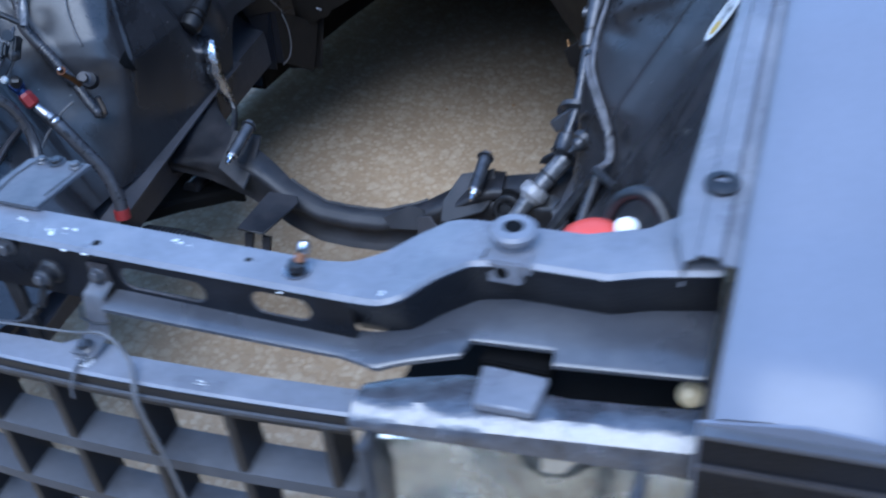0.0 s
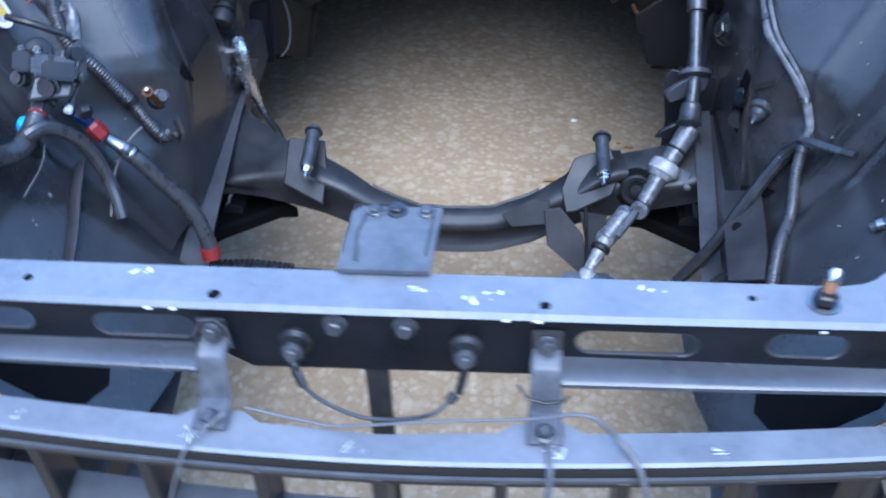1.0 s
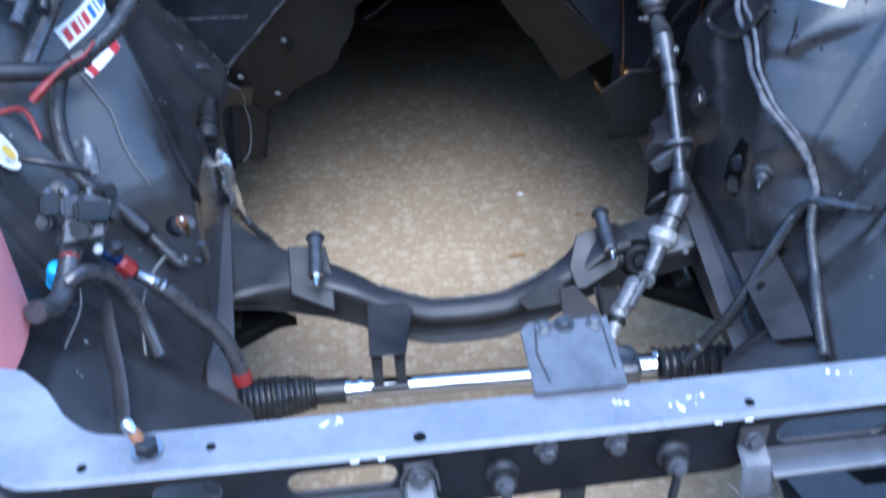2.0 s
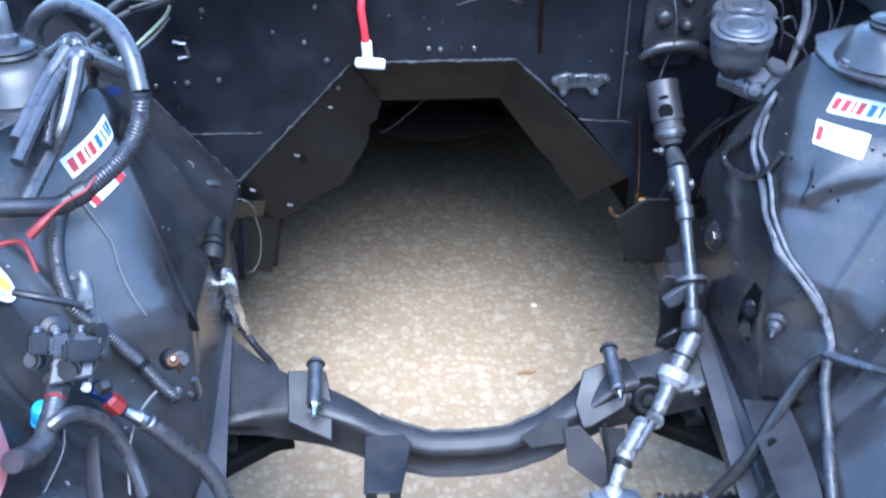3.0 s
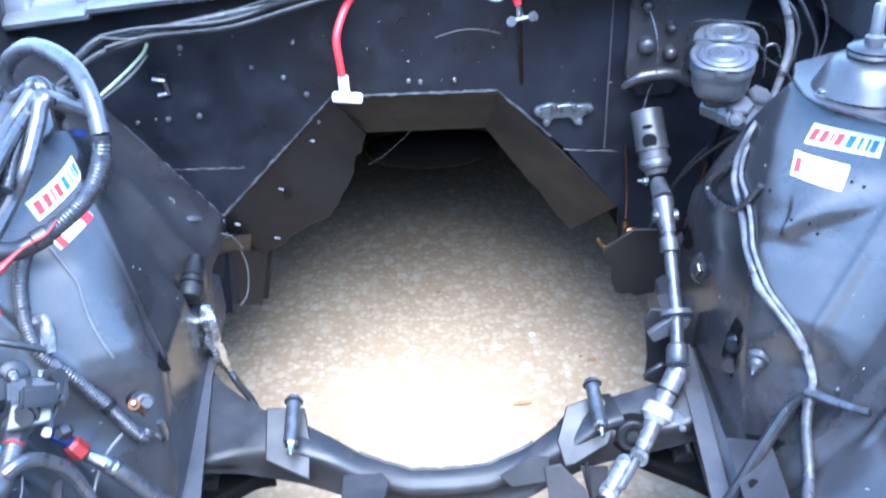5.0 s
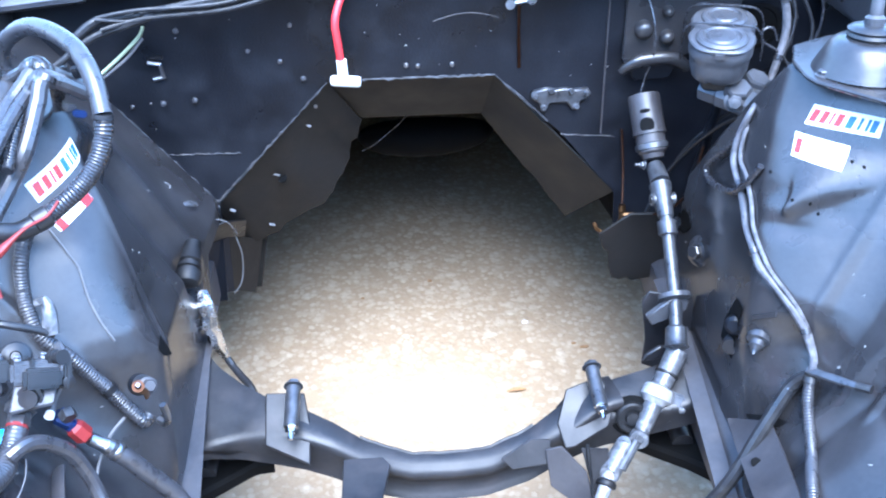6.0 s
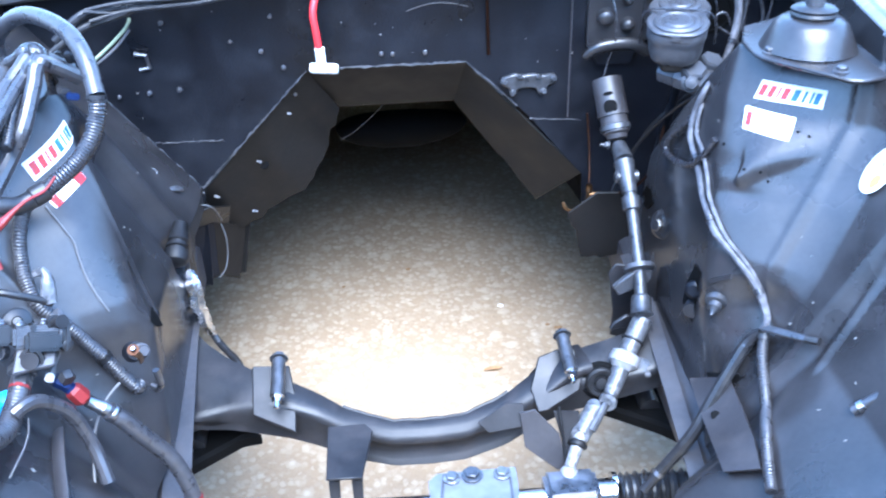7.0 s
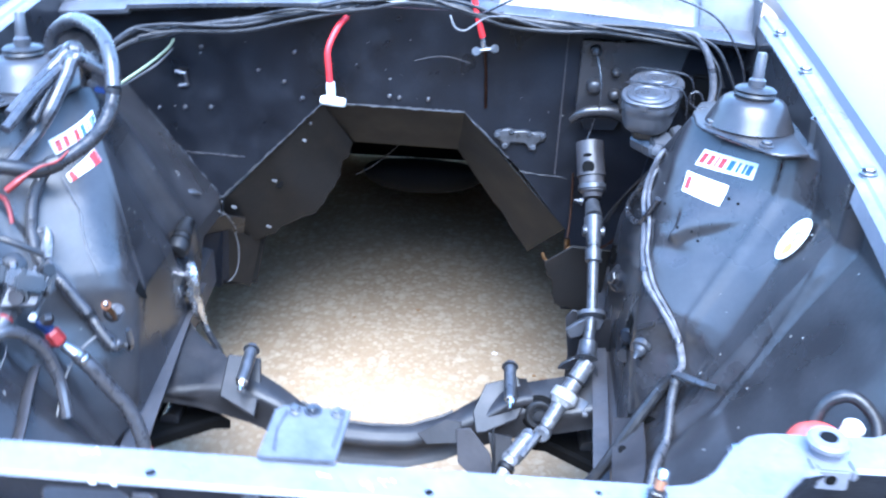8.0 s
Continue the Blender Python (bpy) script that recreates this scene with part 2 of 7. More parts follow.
# ---------- mesh building ----------
class Shape:
    """Vertices and faces of one part."""

    def __init__(self):
        self.v, self.f = [], []

    def add(self, verts, faces):
        k = len(self.v)
        self.v += [tuple(p) for p in verts]
        self.f += [tuple(i + k for i in q) for q in faces]
        return self

    def box(self, x0, x1, y0, y1, z0, z1, m=None, bev=0.0):
        bm = bmesh.new()
        bmesh.ops.create_cube(bm, size=1)
        for p in bm.verts:
            p.co = Vector(((x0 + x1) / 2 + p.co.x * (x1 - x0), (y0 + y1) / 2 + p.co.y * (y1 - y0), (z0 + z1) / 2 + p.co.z * (z1 - z0)))
        if bev:
            bmesh.ops.bevel(bm, geom=bm.edges[:], offset=bev, segments=2, affect="EDGES")
        if m:
            bm.transform(m)
        self.mesh(bm)
        return self

    def mesh(self, bm):
        bm.verts.index_update()
        self.add([p.co.copy() for p in bm.verts], [[p.index for p in q.verts] for q in bm.faces])
        bm.free()

    def prism(self, pts, thick, m=None, bev=0.0):
        """An outline in local x and y, thick along local z (from 0), under the pose m."""
        bm = bmesh.new()
        vs = [bm.verts.new((p[0], p[1], 0)) for p in pts]
        fc = bm.faces.new(vs)
        ex = bmesh.ops.extrude_face_region(bm, geom=[fc])
        bmesh.ops.translate(bm, verts=[g for g in ex["geom"] if isinstance(g, bmesh.types.BMVert)], vec=(0, 0, thick))
        bmesh.ops.recalc_face_normals(bm, faces=bm.faces[:])
        if bev:
            bmesh.ops.bevel(bm, geom=bm.edges[:], offset=bev, segments=1, affect="EDGES")
        if m:
            bm.transform(m)
        self.mesh(bm)
        return self

    def plate(self, pts, thick, holes=(), m=None):
        """An outline with holes cut through, in local x and y, thick along local z."""
        bm = bmesh.new()
        loops = [list(pts)] + [list(h) for h in holes]
        edges = []
        for lp in loops:
            vs = [bm.verts.new((p[0], p[1], 0)) for p in lp]
            edges += [bm.edges.new((vs[i], vs[(i + 1) % len(vs)])) for i in range(len(vs))]
        bmesh.ops.triangle_fill(bm, use_beauty=True, use_dissolve=False, edges=edges)
        ex = bmesh.ops.extrude_face_region(bm, geom=bm.faces[:])
        bmesh.ops.translate(bm, verts=[g for g in ex["geom"] if isinstance(g, bmesh.types.BMVert)], vec=(0, 0, thick))
        bmesh.ops.recalc_face_normals(bm, faces=bm.faces[:])
        if m:
            bm.transform(m)
        self.mesh(bm)
        return self

    def tube(self, pts, r, n=10, step=0.008, rib=0.0, pitch=0.006, straight=False, squash=1.0):
        """A round bar or hose along points; r a number or one for each point; rib: ring height of a ribbed hose."""
        P = [Vector(p) for p in pts]
        R = list(r) if isinstance(r, (list, tuple)) else [r] * len(P)
        if rib:
            step = pitch / 3
        C, Q = [], []
        for i in range(len(P) - 1):
            k = 1 if straight and not rib else max(1, int((P[i + 1] - P[i]).length / step))
            p0, p1, p2, p3 = P[max(i - 1, 0)], P[i], P[i + 1], P[min(i + 2, len(P) - 1)]
            for j in range(k):
                t = j / k
                if straight:
                    C.append(p1.lerp(p2, t))
                else:
                    C.append(0.5 * (2 * p1 + (p2 - p0) * t + (2 * p0 - 5 * p1 + 4 * p2 - p3) * t * t + (3 * p1 - p0 - 3 * p2 + p3) * t ** 3))
                Q.append(R[i] * (1 - t) + R[i + 1] * t)
        C.append(P[-1])
        Q.append(R[-1])
        if rib:
            Q = [q + (rib if i % 3 == 1 else 0) for i, q in enumerate(Q)]
        T = [(C[min(i + 1, len(C) - 1)] - C[max(i - 1, 0)]).normalized() for i in range(len(C))]
        u = T[0].orthogonal().normalized()
        V, F = [], []
        for i, c in enumerate(C):
            u = (u - T[i] * u.dot(T[i])).normalized()
            w = T[i].cross(u)
            for j in range(n):
                a = 2 * math.pi * j / n
                V.append(c + Q[i] * (math.cos(a) * u + squash * math.sin(a) * w))
        for i in range(len(C) - 1):
            for j in range(n):
                F.append((i * n + j, i * n + (j + 1) % n, (i + 1) * n + (j + 1) % n, (i + 1) * n + j))
        F.append(tuple(range(n))[::-1])
        F.append(tuple((len(C) - 1) * n + j for j in range(n)))
        return self.add(V, F)

    def lathe(self, prof, a, b, n=20):
        """Profile rows (distance along a to b in metres, radius)."""
        a, d = Vector(a), (Vector(b) - Vector(a)).normalized()
        u = d.orthogonal().normalized()
        w = d.cross(u)
        V, F = [], []
        for s, r in prof:
            for j in range(n):
                t = 2 * math.pi * j / n
                V.append(a + d * s + max(r, 1e-4) * (math.cos(t) * u + math.sin(t) * w))
        for i in range(len(prof) - 1):
            for j in range(n):
                F.append((i * n + j, i * n + (j + 1) % n, (i + 1) * n + (j + 1) % n, (i + 1) * n + j))
        F.append(tuple(range(n))[::-1])
        F.append(tuple((len(prof) - 1) * n + j for j in range(n)))
        return self.add(V, F)

    def bolt(self, at, way, r=0.008, h=0.006, washer=True, stud=0.0):
        """A hexagon head on a flange, at a place, facing way."""
        a, d = Vector(at), Vector(way).normalized()
        u = d.orthogonal().normalized()
        w = d.cross(u)
        if washer:
            self.lathe([(0, r * 1.35), (0.0015, r * 1.35), (0.0025, r * 1.1)], a, a + d, 14)
        V, F = [], []
        for s, q in ((0.002, r), (0.002 + h * 0.8, r), (0.002 + h, r * 0.82)):
            for j in range(6):
                t = math.pi * j / 3
                V.append(a + d * s + q * (math.cos(t) * u + math.sin(t) * w))
        for i in range(2):
            for j in range(6):
                F.append((i * 6 + j, i * 6 + (j + 1) % 6, i * 6 + 6 + (j + 1) % 6, i * 6 + 6 + j))
        F.append((12, 13, 14, 15, 16, 17))
        self.add(V, F)
        if stud:
            self.lathe([(0, r * 0.5), (h + stud, r * 0.5), (h + stud + 0.001, r * 0.35)], a, a + d, 10)
        return self

    def sheet(self, rows, thick, closed=False):
        """A skin through a grid of points, given body by thick along its normals."""
        G = [[Vector(p) for p in r] for r in rows]
        nu, nv = len(G), len(G[0])

        def normal(i, j):
            a = G[min(i + 1, nu - 1)][j] - G[max(i - 1, 0)][j]
            b = G[i][min(j + 1, nv - 1)] - G[i][max(j - 1, 0)]
            c = a.cross(b)
            return c.normalized() if c.length > 1e-12 else Vector((0, 0, 1))

        top = [G[i][j] for i in range(nu) for j in range(nv)]
        low = [G[i][j] - normal(i, j) * thick for i in range(nu) for j in range(nv)]
        k = nu * nv
        F = []
        for i in range(nu - 1):
            for j in range(nv - 1):
                q = (i * nv + j, (i + 1) * nv + j, (i + 1) * nv + j + 1, i * nv + j + 1)
                F.append(q)
                F.append(tuple(x + k for x in q[::-1]))
        ring = [(0, j) for j in range(nv)] + [(i, nv - 1) for i in range(1, nu)] + [(nu - 1, j) for j in range(nv - 2, -1, -1)] + [(i, 0) for i in range(nu - 2, 0, -1)]
        ids = [i * nv + j for i, j in ring]
        for a, b in zip(ids, ids[1:] + ids[:1]):
            F.append((a, b, b + k, a + k))
        return self.add(top + low, F)

    def mirrored(self):
        s = Shape()
        s.v = [(-p[0], p[1], p[2]) for p in self.v]
        s.f = [tuple(q[::-1]) for q in self.f]
        return s


def link(name, s, material, sharp=35):
    me = bpy.data.meshes.new(name)
    me.from_pydata(s.v, [], s.f)
    me.validate()
    me.materials.append(material)
    me.shade_smooth()
    me.set_sharp_from_angle(angle=radians(sharp))
    return new(name, me)


def part(name, s, material, parent, label="", sharp=35):
    ob = link(name, s, material, sharp)
    ob.parent = parent
    if parent.parent is None:
        ob.matrix_parent_inverse = Matrix.Translation(-parent.location)
    if label:
        tagged(ob, label)
    return ob


def thing(name, at, label, category, group="", kind=""):
    ob = new(name)
    ob.empty_display_size = 0.05
    ob.location = at
    return tagged(ob, label, category, group, kind)


def solo(name, s, material, label, category, group="", kind="", sharp=35):
    return tagged(link(name, s, material, sharp), label, category, group, kind)


def slot(x0, x1, y0, y1, n=8):
    r, cy = (y1 - y0) / 2, (y0 + y1) / 2
    right = [(x1 - r + r * math.cos(a), cy + r * math.sin(a)) for a in [math.pi * (i / n - 0.5) for i in range(n + 1)]]
    left = [(x0 + r + r * math.cos(a), cy + r * math.sin(a)) for a in [math.pi * (i / n + 0.5) for i in range(n + 1)]]
    return right + left


def smooth(a, b, x):
    t = min(1.0, max(0.0, (x - a) / (b - a)))
    return t * t * (3 - 2 * t)


# ---------- ground ----------
g = Shape()
rows = []
for i in range(41):
    rows.append([(-40 + 2.0 * i, -40 + 2.0 * j, 0.0) for j in range(41)])
g.sheet(rows, 0.2)
solo("ground", g, CONCRETE, "tan exposed aggregate concrete driveway slab", "ground", kind="structure")


# unseen plain walls around and behind the eye, added to cut low light
for nm, x0, x1, y0, y1 in (("wall_south", -7.0, 7.0, -5.3, -5.1), ("wall_west", -7.2, -7.0, -5.3, 3.0), ("wall_east", 7.0, 7.2, -5.3, 3.0)):
    solo(nm, Shape().box(x0, x1, y0, y1, 0.0, 3.4, bev=0.02), STUCCO, "unseen plain grey wall added to cut low light", "wall", kind="structure")


# ---------- inner wings with spring towers ----------
def lerp_table(tab, x):
    if x <= tab[0][0]:
        return tab[0][1]
    for (a, p), (b, q) in zip(tab, tab[1:]):
        if x <= b:
            return p + (q - p) * (x - a) / (b - a)
    return tab[-1][1]


FLANGE = ((-0.08, 0.752), (0.0, 0.758), (0.1, 0.775), (0.2, 0.805), (0.33, 0.845), (0.55, 0.888), (0.9, 0.938), (1.2, 0.972))


WALL = {1: ((0.33, 0.432), (0.545, 0.432), (0.60, 0.438), (0.70, 0.456), (0.79, 0.479), (0.857, 0.506)),
        -1: ((0.33, 0.396), (0.545, 0.396), (0.60, 0.416), (0.70, 0.447), (0.79, 0.473), (0.857, 0.501))}


def wing_x(y, z, side=1):
    """Inner face of a wing panel: half width at height z and place y along the car."""
    base = min(0.662, 0.44 + (z - 0.40) * 0.57)
    k = max(0.0, z - 0.6) if z > 0.6 else (z - 0.6) * 0.5
    yr, w = 0.56 + 0.30 * k, 0.13 + 0.3 * k
    tower = lerp_table(WALL[side], z)
    if side < 0:
        # behind the tower the apron runs on to its seam with the firewall
        b = 0.90 - 0.35 * max(0.0, z - 0.6)
        tower += (0.385 + 0.75 * max(0.0, z - 0.522) - tower) * smooth(b, b + 0.22, y)
    else:
        b = 0.99 - 0.60 * max(0.0, z - 0.60)
        tower += (base + 0.03 - tower) * smooth(b, b + 0.13, y)
    x = base + (tower - base) * smooth(yr, yr + w, y)
    x += (base - x) * smooth(0.858, 0.866, z)
    # round recess about the pivot, its floor leaning in towards the bottom
    r = math.hypot((y - 0.605) / 0.060, (z - 0.512) / 0.058)
    dent = 0.016 * (1 - smooth(0.35, 1.25, r)) * (0.62 + 0.55 * (z - 0.512) / 0.058)
    rib = 0.0075 * max(0.0, 1 - abs(y - (0.610 + (0.31 if side > 0 else 0.16) * (z - 0.587))) / 0.009) * smooth(0.55, 0.60, z)
    rib += 0.006 * max(0.0, 1 - abs(y - (0.477 + 0.145 * (z - 0.516))) / 0.010) * smooth(0.50, 0.54, z) * smooth(0.77, 0.74, z)
    well = 0.022 * smooth(0.525, 0.49, y) - 0.55 * max(0.0, 0.53 - z) * smooth(0.53, 0.42, y)
    front = 0.03 * smooth(0.30, 0.12, y)
    return x + dent - rib + well + front


def knob(y, z):
    """Pressed nose on the corner of the bare tower, undercut below, with a shallow dent on either side."""
    w = 0.007 + 0.030 * smooth(0.690, 0.760, z)
    nose = 0.017 * max(0.0, 1 - (abs(y - 0.703) / w) ** 1.6) * smooth(0.684, 0.704, z) * smooth(0.790, 0.715, z)
    dents = 0.005 * math.exp(-((y - 0.672) / 0.016) ** 2 - ((z - 0.702) / 0.020) ** 2) + 0.004 * math.exp(-((y - 0.735) / 0.014) ** 2 - ((z - 0.708) / 0.020) ** 2)
    return nose - dents - 0.006 * math.exp(-((y - 0.698) / 0.030) ** 2 - ((z - 0.676) / 0.012) ** 2)


def pressing(y, z):
    """Extra bulge of the wing behind the hoses: pressed ridge and valley behind the tower."""
    band = smooth(0.46, 0.54, z) * smooth(0.82, 0.76, z)
    v = y - (0.855 - 0.29 * (z - 0.671))
    valley = 0.030 * smooth(-0.048, -0.006, v) * smooth(0.060, 0.018, v)
    ridge = 0.007 * max(0.0, 1 - (abs(v - 0.066) / 0.022) ** 1.5)
    seam = 0.0035 * max(0.0, 1 - abs(y - 0.744 - 0.34 * (z - 0.688)) / 0.007)
    corner = 0.015 * math.exp(-((y - 0.664 - 0.42 * (z - 0.633)) / 0.024) ** 2) * smooth(0.52, 0.57, z) * smooth(0.75, 0.69, z)
    return band * (ridge - valley + seam) + corner


def make_wing(side):
    s = Shape()
    rows = []
    ny = 360
    for i in range(ny + 1):
        y = 0.135 + 1.013 * i / ny
        zf = lerp_table(FLANGE, y) - 0.004
        z0 = 0.345 + 0.145 * smooth(0.95, 1.02, y) * (side < 0)
        zs = [z0 + (min(zf, 0.857) - z0) * j / 110 for j in range(111)]
        zs += [zs[-1] + (zf - zs[-1]) * t for t in (0.03, 0.06, 0.09, 0.12, 0.2, 0.4, 0.7, 1.0)]
        row = []
        for z in zs:
            extra = pressing(y, z) if side < 0 else knob(y, z)
            row.append((wing_x(y, z, side) - extra, y, z))
        rows.append(row)
    s.sheet(rows, -0.004)
    return s if side > 0 else s.mirrored()


wing_r = thing("inner_wing", (0.55, 0.6, 0.4), "satin black inner wing with spring tower and crease", "car body panel", "inner wings of the engine bay")
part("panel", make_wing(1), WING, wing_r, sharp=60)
wing_l = thing("inner_wing", (-0.55, 0.6, 0.4), "satin black inner wing with spring tower behind many hoses", "car body panel", "inner wings of the engine bay")
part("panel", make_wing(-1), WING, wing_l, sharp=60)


# ---------- chassis rails ----------
def make_rail(side):
    t = thing("chassis_rail", (0.46 * side, 0.6, 0.24), "dark painted steel chassis rail with folded flange", "chassis rail", "chassis rails")
    body, strip, lip = Shape(), Shape(), Shape()
    rows = []
    for i in range(31):
        y = -0.02 + 1.2 * i / 30
        z = 0.235 + 0.14 * y
        rows.append([(0.415, y, z - 0.08), (0.4155, y, z - 0.04), (0.416, y, z), (0.425, y, z + 0.006), (0.455, y, z + 0.012), (0.50, y, z + 0.05), (0.52, y, z + 0.11)])
    body.sheet(rows, 0.004)
    inner = 0.400 if side > 0 else 0.386
    rows = [[(inner - 0.07 * max(0, 0.88 - y) ** 1.1, y, 0.247 + 0.14 * y), (0.427 - 0.07 * max(0, 0.88 - y) ** 1.1, y, 0.251 + 0.14 * y)] for y in [-0.02 + 0.06 * k for k in range(18)]]
    strip.sheet(rows, 0.004)
    rows = [[(0.462, y, 0.262 + 0.17 * y), (0.500, y, 0.305 + 0.17 * y)] for y in [0.08 + 0.05 * k for k in range(12)]]
    lip.sheet(rows, 0.003)
    for nm, s, m in (("rail_body", body, RAIL), ("flange", strip, RAILTOP), ("wing_seam", lip, RAIL)):
        part(nm, s if side > 0 else s.mirrored(), m, t)
    b = Shape()
    b.bolt((0.44 * side, 0.5, 0.33), (-side, 0, 0.6), 0.007)
    part("bolt", b, RUST, t)
    return t


make_rail(1)
make_rail(-1)

# ---------- firewall ----------
FW = 1.15
outline = [(-0.70, 0.30), (-0.70, 0.945), (0.70, 0.945), (0.70, 0.30), (0.36, 0.30), (0.352, 0.495), (0.243, 0.627), (0.124, 0.740), (-0.168, 0.743), (-0.382, 0.521), (-0.40, 0.30)]
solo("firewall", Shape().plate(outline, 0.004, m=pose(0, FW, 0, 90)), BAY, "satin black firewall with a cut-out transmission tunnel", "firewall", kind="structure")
# boxed edge of the tunnel cut-out
tun = thing("tunnel_patch", (0, FW, 0.5), "bare brown steel patch panels boxing the tunnel cut-out", "body panel")
BK = 1.235


def panel(p, q, r, s2, n=8, jag=0.0, seed=0):
    rnd = random.Random(seed)
    rows = []
    for i in range(n + 1):
        t = i / n
        a, b = Vector(p).lerp(Vector(q), t), Vector(r).lerp(Vector(s2), t)
        k = 1 + jag * (rnd.random() - 0.5)
        rows.append([a.lerp(b, k * j / 4) for j in range(5)])
    return rows


back = ((-0.112, 0.632), (-0.140, 0.570), (-0.165, 0.512), (-0.197, 0.464), (-0.262, 0.424), (-0.328, 0.388), (-0.362, 0.374))
rows = []
rnd = random.Random(3)
for i in range(25):
    t = i / 24
    k = min(5, int(t * 6))
    q = t * 6 - k
    bx, bz = (back[k][j] + (back[k + 1][j] - back[k][j]) * q for j in (0, 1))
    a = Vector((-0.168, FW, 0.743)).lerp(Vector((-0.392, FW, 0.505)), t)
    e = Vector((bx + rnd.uniform(-0.004, 0.004), BK - 0.005, bz + rnd.uniform(-0.005, 0.005)))
    rows.append([a.lerp(e, j / 5) for j in range(6)])
part("left_panel", Shape().sheet(rows, 0.004), RAW, tun)
part("top_panel", Shape().sheet(panel((-0.168, FW, 0.743), (0.124, FW, 0.740), (-0.115, BK + 0.02, 0.625), (0.112, BK + 0.02, 0.622), 6), -0.004), RAW, tun)
part("right_panel", Shape().sheet(panel((0.124, FW, 0.740), (0.352, FW, 0.495), (0.112, BK + 0.02, 0.622), (0.285, BK + 0.02, 0.385), 10, 0.05, 5), -0.004), RAW, tun)
wd = Shape()
rnd = random.Random(4)
for a, b, n in (((-0.166, FW - 0.006, 0.744), (-0.384, FW - 0.006, 0.522), 46), ((-0.16, FW - 0.006, 0.7455), (0.124, FW - 0.006, 0.7425), 40), ((0.126, FW - 0.006, 0.741), (0.22, FW - 0.006, 0.65), 9)):
    pts = [Vector(a).lerp(Vector(b), i / n) + Vector((rnd.uniform(-1, 1), 0, rnd.uniform(-1, 1))) * 0.0012 for i in range(n + 1)]
    wd.tube(pts, [rnd.uniform(0.0010, 0.0032) for _ in pts], n=7, step=0.004)
part("weld_bead", wd, WELD, tun)

# unseen tunnel, floor pan and walls behind, added to keep light out
floor_pan = thing("floor_pan", (0, 1.8, 0.3), "black floor and tunnel, added mostly unseen to block light", "car underbody", kind="structure")
tn = Shape()
rows = []
for i in range(9):
    y = 1.185 + 1.65 * i / 8
    k = 1 - 0.40 * smooth(0, 8, i)
    top = 0.735 - 0.46 * (i / 8) ** 0.62
    mid = 0.47 - 0.26 * i / 8
    low = 0.22
    rows.append([(-0.75, y, low), (-0.47 * k, y, low), (-0.435 * k, y, mid), (-0.19 * k, y, top), (0.15 * k, y, top), (0.405 * k, y, mid), (0.47 * k, y, low), (0.75, y, low)])
tn.sheet(rows, 0.01)
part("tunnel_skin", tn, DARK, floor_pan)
part("rear_light_block", Shape().box(-0.75, 0.75, 2.80, 2.82, 0.004, 0.62), DARK, floor_pan)
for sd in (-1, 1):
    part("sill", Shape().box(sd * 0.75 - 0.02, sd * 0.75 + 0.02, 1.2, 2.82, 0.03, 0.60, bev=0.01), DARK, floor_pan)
# black oval bar put in as the dark inside of the tunnel
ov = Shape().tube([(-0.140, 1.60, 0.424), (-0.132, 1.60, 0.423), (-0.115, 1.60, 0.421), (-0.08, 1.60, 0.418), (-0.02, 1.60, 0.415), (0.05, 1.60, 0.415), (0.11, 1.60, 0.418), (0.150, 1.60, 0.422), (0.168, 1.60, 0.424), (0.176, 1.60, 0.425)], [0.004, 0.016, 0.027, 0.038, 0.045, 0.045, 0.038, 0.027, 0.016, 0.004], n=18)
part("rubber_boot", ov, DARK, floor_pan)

# ---------- cowl ----------
cowl = thing("cowl_panel", (0, 1.12, 0.95), "dusty charcoal cowl panel below the windscreen", "cowl", kind="structure")


def cowl_z(x):
    return 0.966 - 0.035 * (abs(x) / 0.63) ** 1.6


def cowl_box(x0, x1, edge):
    """One raised box of the cowl; edge: the inner end leans outwards."""
    rows = []
    n = 110
    for i in range(n + 1):
        x = x0 + (x1 - x0) * i / n
        z = cowl_z(x)
        d = 0.055 * smooth(0, 0.06, abs(x - edge)) if edge is not None else 0.055
        yf = FW - 0.005 - d
        tuck, rise, low = 0.0, 0.0, 0.0
        if x < -0.525:
            low = 0.008
            tuck = 0.012 * smooth(-0.545, -0.551, x) * smooth(-0.626, -0.620, x)
        if -0.311 < x < -0.218:
            tuck = 0.014 * smooth(-0.311, -0.300, x) * smooth(-0.218, -0.226, x)
        if -0.218 < x < -0.10:
            tuck = -0.006
        if x > 0.55:
            tuck = 0.010 * smooth(0.55, 0.56, x)
        yq = yf + tuck
        rows.append([(x, yf + 0.012, z - 0.016 - low), (x, yf, z - 0.010 - low), (x, yf - 0.002, z - 0.005 - low), (x, yf + 0.003, z - 0.001 - low), (x, yf + 0.024, z + 0.005 - low), (x, yq + 0.028, z + 0.010), (x, yq + 0.040, z + 0.045), (x, yq + 0.046, z + 0.058), (x, yf + 0.056, z + 0.062 + rise), (x, yf + 0.10, z + 0.066), (x, yf + 0.16, z + 0.068)])
    return rows


part("left_box", Shape().sheet(cowl_box(-0.66, -0.105, -0.105), -0.003), COWL, cowl)
part("right_box", Shape().sheet(cowl_box(0.125, 0.66, 0.125), -0.003), COWL, cowl)
part("centre_panel", Shape().sheet([[(x, FW + 0.05, 0.93), (x, FW + 0.055, 0.985), (x, FW + 0.075, 1.02), (x, FW + 0.13, 1.035)] for x in (-0.14, -0.05, 0.05, 0.15)], -0.003), BAY, cowl)
part("gutter", Shape().box(-0.70, 0.70, FW - 0.002, FW + 0.12, 0.925, 0.929), BAY, cowl)
